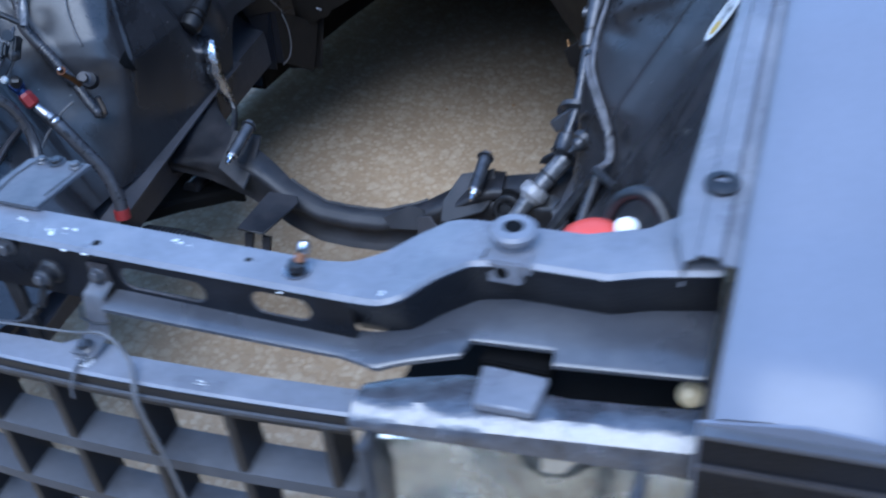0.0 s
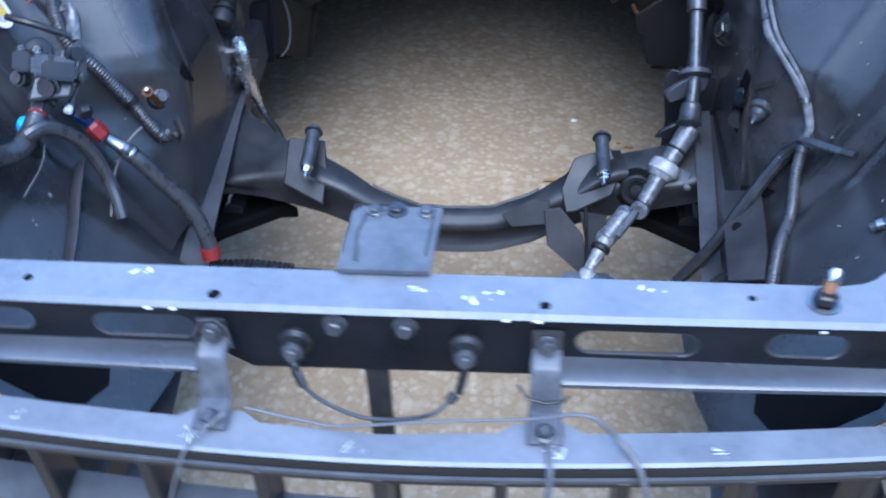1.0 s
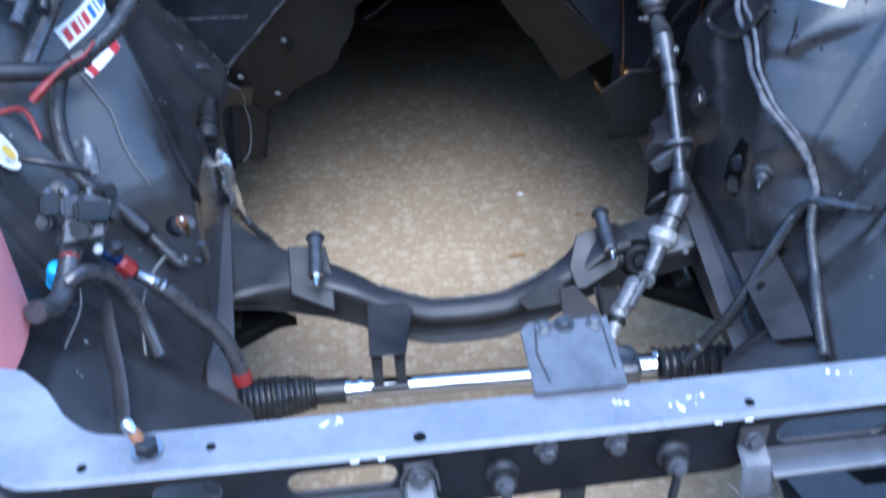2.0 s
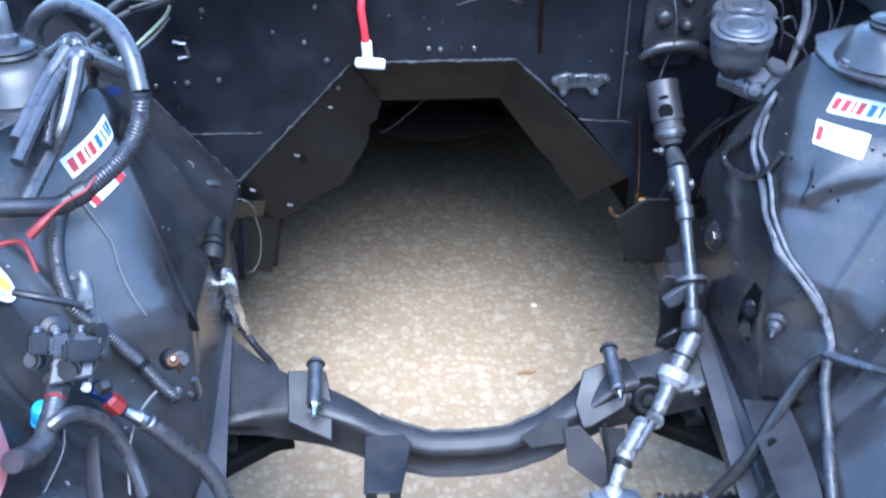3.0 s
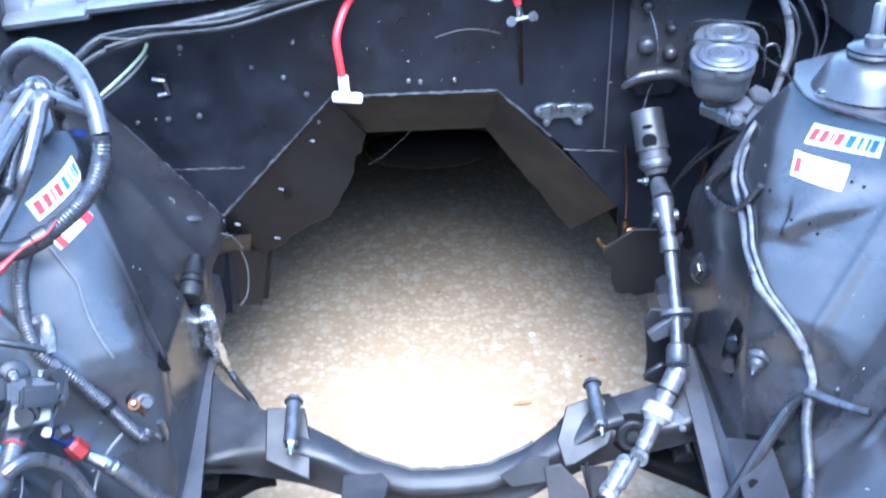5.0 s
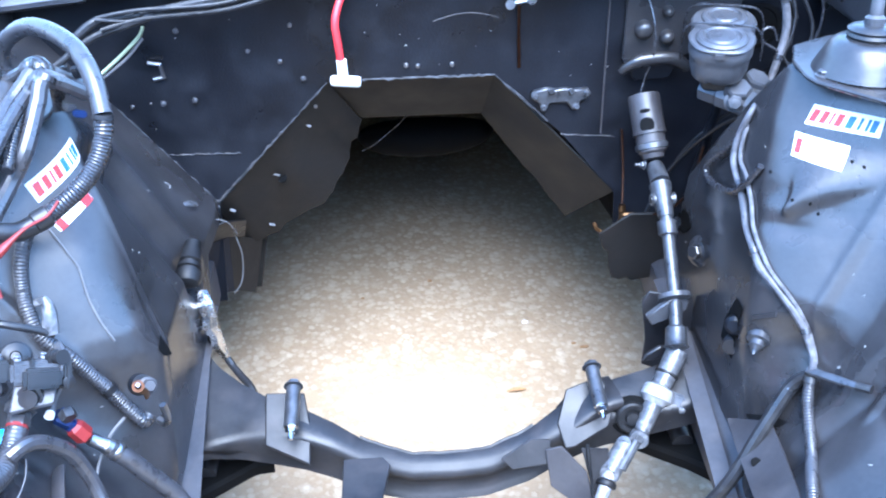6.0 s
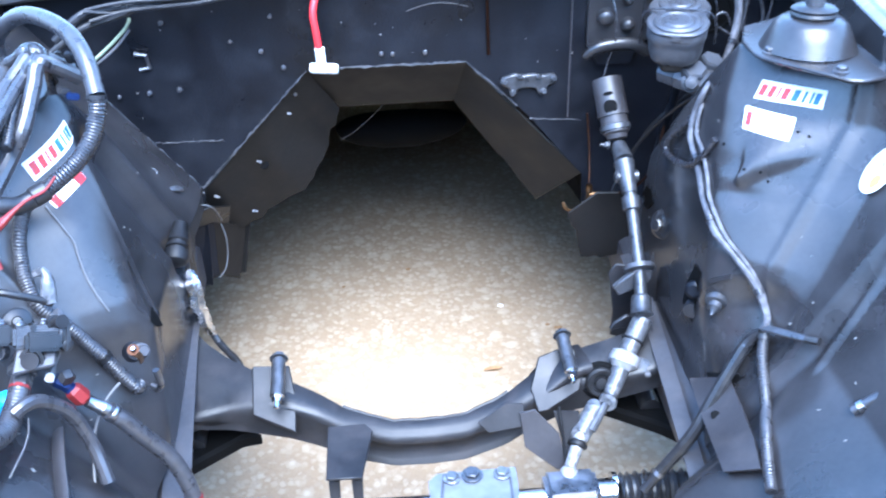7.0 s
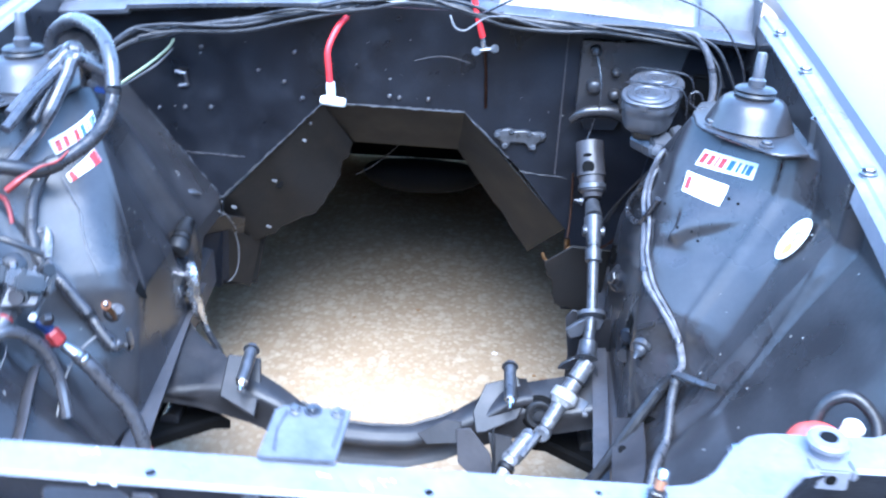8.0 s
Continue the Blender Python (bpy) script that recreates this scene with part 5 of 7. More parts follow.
# openings are not cut: their inner shade is a dark sheet
part("torn_opening", wing_patch(1, [(0.7097, 0.5519), (0.6819, 0.5513), (0.6857, 0.5301), (0.6858, 0.4944), (0.6895, 0.4538), (0.7148, 0.4503), (0.7402, 0.4583), (0.7348, 0.4984)]), DARK, fx, "torn opening with its shade drawn as a dark sheet")
part("torn_opening", wing_patch(1, [(0.9788, 0.5492), (0.9494, 0.5549), (0.9330, 0.5390), (0.9622, 0.5102), (1.1303, 0.4121), (1.1566, 0.4280)]), DARK, fx, "round opening with its shade drawn as a dark sheet")
part("tab", slab([(0.435, 0.661, 0.555), (0.453, 0.626, 0.585), (0.452, 0.623, 0.577), (0.435, 0.658, 0.548)], 0.004), WING, fx)
part("bushing", Shape().lathe([(-0.03, 0.013), (0.0, 0.015), (0.006, 0.014), (0.010, 0.009)], (0.430, 0.698, 0.511), (-0.170, -0.302, 0.911), 14), BAY, fx)
part("bushing", Shape().lathe([(-0.03, 0.012), (0.002, 0.014), (0.008, 0.012)], (0.430, 0.698, 0.473), (-0.170, -0.302, 0.673), 14), KPAINT, fx)
for y, z in ((0.705, 0.715), (0.694, 0.714), (0.686, 0.702), (0.755, 0.734), (0.704, 0.770), (0.693, 0.767)):
    part("drill_hole", Shape().lathe([(0, 0.0026), (0.001, 0.0022)], on_wing(1, y, z, 0.0003), on_wing(1, y, z) + Vector((-1, -0.6, 0.5)), 10), DARK, fx)

for side, ob in ((1, wing_r), (-1, wing_l)):
    # black sheet for the shade in the hollow behind the headlamp
    part("opening_shade", wing_patch(side, [(0.240, 0.400), (0.226, 0.420), (0.218, 0.440), (0.200, 0.470), (0.165, 0.485), (0.150, 0.470), (0.150, 0.420), (0.170, 0.392), (0.205, 0.386)], 0.003), DARK, ob, "dark sheet painted on as the shade behind the headlamp")
# pale specks of chipped paint and grit on the panels
rnd = random.Random(31)
for side, ob in ((1, wing_r), (-1, wing_l)):
    for k in range(16):
        y, z = rnd.uniform(0.34, 0.95), rnd.uniform(0.47, 0.80)
        a, b = rnd.uniform(0.0006, 0.0020), rnd.uniform(0.0005, 0.0012)
        tilt = rnd.uniform(-1, 1)
        part("paint_chip", decal(side, (y, z), (a, a * tilt), (-b * tilt, b), 2, 0.0008), GREYP, ob)

part("folded_tab", Shape().sheet([[(0.429, 0.622, 0.392), (0.436, 0.612, 0.400), (0.440, 0.594, 0.394)], [(0.446, 0.600, 0.420), (0.452, 0.590, 0.424), (0.456, 0.575, 0.416)], [(0.464, 0.565, 0.446), (0.468, 0.556, 0.446), (0.470, 0.545, 0.436)]], 0.003), RAIL, wing_r)
# black sheet laid on the wing as the shade below the tab
part("tab_shade", wing_patch(1, [(0.61, 0.415), (0.575, 0.440), (0.552, 0.450), (0.556, 0.436), (0.58, 0.420), (0.60, 0.408)], 0.003), DARK, wing_r, "dark sheet painted on as the shade under a folded tab")
fp = part("foot_plate", Shape().sheet([[Vector(p).lerp(Vector(q), b) for b in (0.0, 0.5, 1.0)] for p, q in (((0.414, 0.632, 0.388), (0.446, 0.566, 0.440)), ((0.404, 0.570, 0.394), (0.440, 0.500, 0.442)), ((0.394, 0.490, 0.402), (0.432, 0.430, 0.444)), ((0.384, 0.405, 0.412), (0.418, 0.372, 0.446)))], 0.003), RAIL, wing_r, "grey folded plate at the foot of the wing")
part("hole", Shape().lathe([(-0.004, 0.007), (0.0012, 0.007), (0.0014, 0.003)], (0.412, 0.515, 0.413), (0.372, 0.46, 0.47), 14), DARK, fp, "dark drilled hole")
lf = wing_l
part("damper", Shape().lathe([(-0.030, 0.014), (0.0, 0.0165), (0.004, 0.0180), (0.007, 0.0145), (0.010, 0.0145), (0.012, 0.0190), (0.018, 0.0195), (0.020, 0.0160), (0.023, 0.0160), (0.025, 0.0210), (0.038, 0.0215), (0.045, 0.0185), (0.048, 0.012), (0.049, 0.003)], (-0.396, 0.915, 0.545), (-0.400, 0.866, 0.520), 22), RUBBERM, lf, "ribbed black rubber bump stop")
part("rust_patch", slab([(-0.412, 0.932, 0.470), (-0.400, 0.930, 0.470), (-0.398, 0.900, 0.432), (-0.409, 0.900, 0.433)], 0.003), RUST, lf, "rusty bare strip beside the foil")
# dark sheet for the shade inside this opening too
part("torn_opening", wing_patch(-1, [(0.6865, 0.5668), (0.6858, 0.5458), (0.6932, 0.5249), (0.6667, 0.5433), (0.6629, 0.5568)], 0.003), DARK, lf, "torn opening with its shade drawn as a dark sheet")
part("flap", Shape().tube([(-0.439, 0.635, 0.573), (-0.424, 0.643, 0.568), (-0.411, 0.655, 0.559)], 0.0026, n=8, squash=0.5), WING, lf)

sv = thing("front_stud", on_wing(1, 0.345, 0.56), "bright threaded stud with washer on the front wing", "stud")
part("stud", Shape().tube([on_wing(1, 0.372, 0.560, -0.01), (0.528, 0.377, 0.529)], 0.007, n=12, straight=True), SHAFT, sv)
part("collar", Shape().tube([(0.534, 0.3768, 0.533), (0.542, 0.3762, 0.538)], 0.0095, n=12, straight=True), STEEL, sv)
part("washer", Shape().lathe([(0, 0.011), (0.003, 0.011), (0.004, 0.006)], on_wing(1, 0.320, 0.560), on_wing(1, 0.320, 0.560) + Vector((-1, -0.5, 0.6)), 16), RAIL, sv)


# ---------- loom on the right wing ----------
def cable(name, pts, r, m, label, category, group="", rib=0.0, pitch=0.006, n=10, straps=(), strap_mat=None):
    t = thing(name, pts[0], label, category, group)
    part("sheath", Shape().tube(pts, r, n=n, rib=rib, pitch=pitch, step=0.006), m, t)
    for i in straps:
        p, q = Vector(pts[i]), Vector(pts[min(i + 1, len(pts) - 1)])
        dd = (q - p).normalized()
        rr = r[0] if isinstance(r, (list, tuple)) else r
        part("strap", Shape().tube([p - dd * 0.004, p + dd * 0.004], rr + 0.0025, n=12, straight=True), strap_mat or RUBBER, t)
    return t


H1 = [(0.553, 1.000, 0.754), (0.512, 0.925, 0.765), (0.474, 0.862, 0.784), (0.459, 0.862, 0.737), (0.452, 0.848, 0.703), (0.450, 0.812, 0.684), (0.447, 0.774, 0.668), (0.443, 0.744, 0.648), (0.441, 0.701, 0.636), (0.444, 0.679, 0.623), (0.460, 0.647, 0.605), (0.477, 0.624, 0.585), (0.491, 0.608, 0.562), (0.497, 0.586, 0.534), (0.486, 0.557, 0.531)]
cable("wiring_loom", H1, [0.0052 + 0.0011 * math.sin(i * 2.3) for i in range(len(H1))], GREYLOOM, "dusty pale grey taped wiring loom on the spring tower", "wiring", "tower looms", straps=(5, 8, 12), strap_mat=LOOM)
H2 = [(0.559, 1.000, 0.754), (0.508, 0.910, 0.765), (0.467, 0.857, 0.752), (0.457, 0.839, 0.716), (0.453, 0.797, 0.705), (0.450, 0.759, 0.684), (0.446, 0.726, 0.658), (0.450, 0.683, 0.634), (0.457, 0.663, 0.620), (0.471, 0.638, 0.604), (0.484, 0.620, 0.585), (0.496, 0.606, 0.560), (0.501, 0.585, 0.533), (0.487, 0.560, 0.534)]
cable("wiring_loom", H2, 0.0034, GREYLOOM, "thin dusty pale grey wiring loom along the tower", "wiring", "tower looms")
cable("wiring_loom", [(0.458, 0.866, 0.732), (0.449, 0.885, 0.704), (0.441, 0.915, 0.670), (0.438, 0.918, 0.650), (0.438, 0.880, 0.650), (0.443, 0.818, 0.669), (0.449, 0.786, 0.698), (0.460, 0.769, 0.736)], 0.0052, LOOM, "looped black wiring loom behind the tower", "wiring", "tower looms")
bu = thing("bulb_holder", (0.507, 0.930, 0.742), "small cream bulb holder on a wire by the tower", "bulb")
part("bulb", Shape().lathe([(0, 0.003), (0.004, 0.006), (0.009, 0.007), (0.013, 0.004)], (0.507, 0.930, 0.742), (0.42, 0.80, 0.70), 14), AMBER, bu)
cable("rubber_hose", [(0.486, 0.566, 0.520), (0.470, 0.575, 0.492), (0.430, 0.555, 0.430), (0.390, 0.535, 0.36), (0.345, 0.535, 0.285), (0.322, 0.530, 0.255)], [0.007, 0.010, 0.010, 0.010, 0.009, 0.008], RUBBER, "black rubber hose down to the steering rack", "hose", straps=(1, 4), strap_mat=STEEL)
cable("ribbed_hose", [(0.487, 0.560, 0.515), (0.480, 0.540, 0.490), (0.470, 0.490, 0.458), (0.444, 0.425, 0.460), (0.428, 0.372, 0.449), (0.419, 0.336, 0.440)], 0.0075, TUBE, "grey ribbed plastic conduit", "hose", rib=0.0008, pitch=0.0042, straps=(0,))
tg = thing("cable_tag", (0.5, 0.53, 0.53), "grey plastic cable tie tail", "cable tie")
part("tail", Shape().tube([(0.482, 0.565, 0.530), (0.500, 0.530, 0.543), (0.520, 0.500, 0.552)], [0.005, 0.006, 0.005], n=8, squash=0.5), SHAFT, tg)
part("tip", Shape().tube([(0.518, 0.503, 0.551), (0.530, 0.488, 0.556)], 0.006, n=8, straight=True), RUBBER, tg)

# ---------- firewall fittings ----------
fb = thing("firewall_studs", (-0.4, FW, 0.75), "small bright studs and clips on the firewall", "studs")
for x, z, r in ((-0.407, 0.846, 0.006), (-0.503, 0.715, 0.005), (-0.449, 0.719, 0.006), (-0.395, 0.722, 0.006), (-0.206, 0.752, 0.006), (-0.242, 0.785, 0.005), (-0.219, 0.847, 0.005), (-0.029, 0.767, 0.005), (-0.009, 0.765, 0.005), (0.05, 0.765, 0.005), (-0.294, 0.806, 0.004), (-0.19, 0.70, 0.004)):
    part("stud", Shape().bolt((x, FW - 0.004, z), (0, -1, 0), r * 0.62, 0.004, stud=0.003), CAST if r > 0.0055 else STEEL, fb)
part("clip", Shape().tube([(-0.460, FW - 0.012, 0.796), (-0.440, FW - 0.016, 0.794), (-0.438, FW - 0.012, 0.770), (-0.456, FW - 0.010, 0.766)], 0.004, n=8, straight=True), STEEL, fb)
seam = thing("panel_seam", (-0.42, FW, 0.6), "rough grey weld seams on the firewall", "weld seam")
rnd = random.Random(9)
for a, b, n in (((-0.457, FW - 0.005, 0.621), (-0.33, FW - 0.005, 0.618), 24), ((-0.53, FW - 0.005, 0.715), (-0.385, FW - 0.005, 0.522), 30), ((0.243, FW - 0.005, 0.622), (0.343, FW - 0.005, 0.612), 12)):
    pts = [Vector(a).lerp(Vector(b), i / n) + Vector((rnd.uniform(-1, 1), 0, rnd.uniform(-1, 1))) * 0.0015 for i in range(n + 1)]
    part("bead", Shape().tube(pts, [rnd.uniform(0.0004, 0.0018) for _ in pts], n=6, step=0.004), WELD, seam)
part("bead", Shape().tube([(0.02 + 0.11 * i / 12, FW - 0.0045, 0.842 + 0.012 * math.sin(i / 4.0)) for i in range(13)], 0.0009, n=6), RAIL, seam, "faint curved crease")
part("bead", Shape().tube([(0.318, FW - 0.0045, 0.62 + 0.025 * i) for i in range(13)], 0.0016, n=6), RAIL, seam, "upright panel joint")
rnd = random.Random(14)
grit = thing("paint_specks", (0, FW, 0.7), "tiny pale specks and flecks on the firewall", "paint specks", kind="stuff")
sh = Shape()
for k in range(34):
    x, z = rnd.uniform(-0.5, 0.34), rnd.uniform(0.63, 0.92)
    if z < 0.76 and -0.36 < x < 0.24:
        continue
    q = rnd.uniform(0.0004, 0.0013)
    sh.box(x - q, x + q * rnd.uniform(0.6, 2.5), FW - 0.0052, FW - 0.0042, z - q * 0.7, z + q * 0.7)
part("flakes", sh, GREYP, grit)
# clips on the tunnel patch
tb = thing("patch_clips", (-0.27, 1.18, 0.56), "bright sheet metal clips on the tunnel patch", "clips")
for x, y, z in ((-0.273, 1.183, 0.556), (-0.205, 1.175, 0.655), (-0.335, 1.215, 0.44), (-0.300, 1.225, 0.425), (-0.36, 1.165, 0.495), (-0.385, 1.148, 0.515)):
    part("clip", Shape().box(-0.006, 0.006, -0.0015, 0.0015, -0.0025, 0.0025, m=Matrix.Translation((x - 0.004, y - 0.008, z)) @ pose(0, 0, 0, 0, 30, 20), bev=0.001), SPATTER, tb)
part("hole", Shape().lathe([(0, 0.010), (0.002, 0.009)], (-0.268, 1.181, 0.545), (-0.278, 1.161, 0.555), 10), DARK, tb)

# heater outlet block-off
hb = thing("heater_cover", (0.24, FW - 0.01, 0.70), "dull cast heater block-off with two hanging ears and bolts", "cover plate")
part("plate", Shape().prism([(0.186, 0.700), (0.192, 0.694), (0.202, 0.690), (0.207, 0.674), (0.214, 0.672), (0.222, 0.688), (0.252, 0.688), (0.262, 0.672), (0.270, 0.674), (0.276, 0.690), (0.290, 0.694), (0.294, 0.704), (0.288, 0.712), (0.262, 0.710), (0.250, 0.714), (0.230, 0.712), (0.216, 0.716), (0.190, 0.710)], 0.012, m=pose(0, FW - 0.004, 0, 90), bev=0.002), SHAFT, hb)
for x, z in ((0.194, 0.702), (0.286, 0.704), (0.222, 0.711), (0.258, 0.709), (0.210, 0.680), (0.268, 0.680)):
    part("bolt", Shape().bolt((x, FW - 0.016, z), (0, -1, 0.2), 0.0045, 0.005), SHAFT, hb)

# red hanging leads
r1 = thing("vacuum_tee", (-0.137, 1.08, 0.77), "white plastic tee on a red vacuum hose", "vacuum hose")
part("hose", Shape().tube([(-0.112, 1.125, 0.925), (-0.125, 1.10, 0.912), (-0.140, 1.075, 0.875), (-0.138, 1.068, 0.835), (-0.135, 1.066, 0.800)], 0.0062, n=12), RED, r1, "red rubber hose")
part("stem", Shape().lathe([(0, 0.0085), (0.030, 0.0085), (0.032, 0.007)], (-0.135, 1.066, 0.812), (-0.134, 1.068, 0.77), 14), WHITE, r1)
part("cross_tube", Shape().lathe([(0, 0.0075), (0.004, 0.009), (0.044, 0.009), (0.048, 0.0075)], (-0.154, 1.070, 0.776), (-0.104, 1.062, 0.774), 14), WHITE, r1)
r2 = thing("throttle_cable", (0.155, 1.09, 0.9), "red sleeved throttle cable with steel end", "cable")
part("red_sleeve", Shape().tube([(0.105, 1.16, 1.10), (0.118, 1.10, 1.045), (0.136, 1.09, 0.966), (0.152, 1.09, 0.910)], 0.0060, n=12), RED, r2, "red plastic sleeve")
part("ferrule", Shape().lathe([(0, 0.005), (0.006, 0.0065), (0.016, 0.0065), (0.022, 0.004)], (0.152, 1.09, 0.908), (0.158, 1.092, 0.875), 12), CHROME, r2)
part("cross_bar", Shape().tube([(0.138, 1.088, 0.884), (0.158, 1.088, 0.887), (0.178, 1.09, 0.890)], 0.0035, n=8), STEEL, r2)
part("eyelet", Shape().lathe([(0, 0.008), (0.004, 0.008)], (0.141, 1.086, 0.884), (0.141, 1.0, 0.90), 12), STEEL, r2)
part("eyelet", Shape().lathe([(0, 0.008), (0.004, 0.008)], (0.176, 1.088, 0.890), (0.176, 1.0, 0.90), 12), STEEL, r2)
part("rod", Shape().tube([(0.158, 1.10, 0.885), (0.163, 1.135, 0.82), (0.166, 1.142, 0.755)], 0.0028, n=8), COPPER, r2)

# sticker on the cowl
cs = thing("cowl_sticker", (0.02, 1.19, 0.96), "white sticker with red bars on the cowl", "sticker")
part("vinyl", Shape().prism([(-0.072, 0.945), (-0.055, 0.990), (0.088, 0.990), (0.088, 0.945)], 0.001, m=pose(0, FW + 0.045, 0.0, 90)), PAPER, cs)
for x0, x1 in ((-0.052, -0.020), (-0.012, 0.022), (0.03, 0.052), (0.058, 0.078)):
    part("printed_bar", Shape().prism([(x0 - 0.006, 0.953), (x0 + 0.004, 0.982), (x1 + 0.002, 0.982), (x1, 0.953)], 0.001, m=pose(0, FW + 0.0425, 0.0, 90)), INKR, cs)

# loom along the cowl
CL = [(-0.560, 1.05, 0.855), (-0.51, 1.065, 0.892), (-0.445, 1.08, 0.897), (-0.316, 1.085, 0.915), (-0.215, 1.09, 0.933), (-0.123, 1.10, 0.948), (-0.068, 1.11, 0.966), (0.004, 1.11, 0.974), (0.094, 1.10, 0.962), (0.184, 1.085, 0.952), (0.276, 1.08, 0.942), (0.367, 1.08, 0.940), (0.50, 1.08, 0.936), (0.565, 1.08, 0.915), (0.600, 1.075, 0.850), (0.604, 1.07, 0.800)]
cable("cowl_loom", CL, [0.0070 + 0.0014 * math.sin(i * 2.7) for i in range(len(CL))], BLACKLOOM, "dusty black wiring loom strung along the cowl", "wiring", straps=(2, 3, 5, 9, 11), strap_mat=RUBBER)
for ph, r in ((0.4, 0.0034), (2.6, 0.0026)):
    cable("loom_strand", [(p[0] + 0.004, p[1] - 0.006 + 0.007 * math.cos(i * 1.9 + ph), p[2] + 0.003 + 0.009 * math.sin(i * 1.9 + ph)) for i, p in enumerate(CL[1:14])], r, BLACKLOOM, "thin black strand wound along the cowl loom", "wiring", "cowl strands")
cable("cowl_wire", [(p[0] + 0.01, p[1] - 0.008, p[2] - 0.010 + 0.006 * math.sin(i * 2.1)) for i, p in enumerate(CL[1:15])], 0.0038, BLACKLOOM, "thin black wire bound to the cowl loom", "wiring")
cable("cowl_wire", [(-0.58, 1.04, 0.83), (-0.52, 1.06, 0.868), (-0.46, 1.07, 0.885), (-0.42, 1.08, 0.895)], 0.0060, BLACKLOOM, "black branch wire of the cowl loom", "wiring")
cable("cowl_wire", [(0.15, 1.055, 0.962), (0.20, 1.05, 0.99), (0.27, 1.07, 1.022), (0.37, 1.09, 1.035), (0.46, 1.08, 1.015), (0.56, 1.05, 0.985), (0.612, 1.04, 0.93), (0.640, 1.04, 0.86), (0.625, 1.04, 0.79), (0.600, 1.04, 0.75)], 0.0022, LOOM, "thin black wire looping over the cowl", "wiring")
cable("cowl_wire", [(0.09, 1.06, 0.955), (0.100, 1.05, 0.935), (0.118, 1.05, 0.930), (0.135, 1.055, 0.94), (0.16, 1.06, 0.955), (0.20, 1.06, 0.958)], 0.0018, WIREW, "stray grey wire under the cowl", "wiring")
part("loom_opening", Shape().lathe([(0, 0.040), (0.003, 0.040), (0.0032, 0.033), (0.0008, 0.032)], (0.580, FW - 0.004, 0.808), (0.580, 0, 0.808), 24), DARK, tun, "round opening with its shade drawn as a dark sheet in the firewall")
cable("loom_strand", [(0.489, 1.085, 0.941), (0.538, 1.080, 0.941), (0.559, 1.070, 0.926), (0.582, 1.060, 0.879), (0.588, 1.050, 0.834), (0.579, 1.040, 0.791), (0.564, 1.030, 0.748), (0.540, 1.010, 0.723)], [0.006, 0.006, 0.0062, 0.0068, 0.0066, 0.0064, 0.006, 0.006], GREYLOOM, "pale taped loom trunk dropping beside the brake cylinder", "wiring", "loom strands", straps=(3, 5), strap_mat=LOOM)
cable("loom_strand", [(0.574, 1.045, 0.817), (0.562, 1.042, 0.840), (0.546, 1.040, 0.838), (0.547, 1.040, 0.820), (0.566, 1.040, 0.807), (0.587, 1.040, 0.790), (0.602, 1.035, 0.764), (0.595, 1.030, 0.736), (0.567, 1.020, 0.739)], 0.0022, LOOM, "thin black wire curled beside the brake cylinder", "wiring", "loom strands")
cable("loom_strand", [(0.553, 1.070, 0.936), (0.585, 1.060, 0.919), (0.609, 1.050, 0.883), (0.629, 1.045, 0.838), (0.624, 1.040, 0.796), (0.602, 1.035, 0.761), (0.583, 1.030, 0.742)], 0.0030, BLACKLOOM, "thin black loom strand beside the brake cylinder", "wiring", "loom strands")
cable("loom_strand", [(0.555, 1.075, 0.935), (0.576, 1.065, 0.906), (0.592, 1.055, 0.885), (0.600, 1.050, 0.853), (0.595, 1.045, 0.816), (0.584, 1.040, 0.783)], 0.0026, BLACKLOOM, "thin black loom strand beside the brake cylinder", "wiring", "loom strands")
cable("green_wires", [(-0.545, 1.06, 0.788), (-0.49, 1.09, 0.826), (-0.455, 1.10, 0.856), (-0.448, 1.105, 0.87)], 0.0028, GREEN, "pale green wire pair at the firewall", "wiring", "green wires")
cable("green_wires", [(-0.545, 1.065, 0.782), (-0.485, 1.095, 0.818), (-0.452, 1.105, 0.85)], 0.0024, WIREW, "pale wire beside the green wire", "wiring", "green wires")

# ---------- brake master cylinder ----------
bp = thing("brake_plate", (0.44, FW - 0.01, 0.83), "black steel brake mounting plate with domed bolts", "bracket")
part("plate", Shape().prism([(0.345, 0.76), (0.445, 0.76), (0.53, 0.80), (0.555, 0.905), (0.345, 0.905)], 0.010, m=pose(0, FW - 0.004, 0, 90), bev=0.002), WING, bp)
part("shelf", Shape().tube([(0.336, 1.105, 0.753), (0.350, 1.10, 0.766), (0.365, 1.10, 0.772), (0.398, 1.10, 0.775), (0.430, 1.10, 0.770), (0.450, 1.10, 0.755)], [0.009, 0.012, 0.014, 0.014, 0.013, 0.010], n=14, squash=0.8), WING, bp)
part("shelf_web", slab([(0.345, 1.125, 0.762), (0.440, 1.125, 0.762), (0.425, 1.125, 0.728), (0.365, 1.125, 0.728)], 0.012), BAY, bp)
for x, z, r in ((0.377, 0.815, 0.017), (0.372, 0.885, 0.012), (0.418, 0.80, 0.013), (0.416, 0.845, 0.010)):
    part("dome_bolt", Shape().lathe([(0, r), (0.008, r * 0.95), (0.014, r * 0.7), (0.017, r * 0.3)], (x, FW - 0.014, z), (x, 0, z), 16), WING, bp)
cable("brake_wire", [(0.372, FW - 0.02, 0.89), (0.384, 1.10, 0.84), (0.386, 1.09, 0.79), (0.378, 1.10, 0.745), (0.365, 1.09, 0.70)], 0.0018, LOOM, "thin black wire hanging over the brake plate", "wiring")

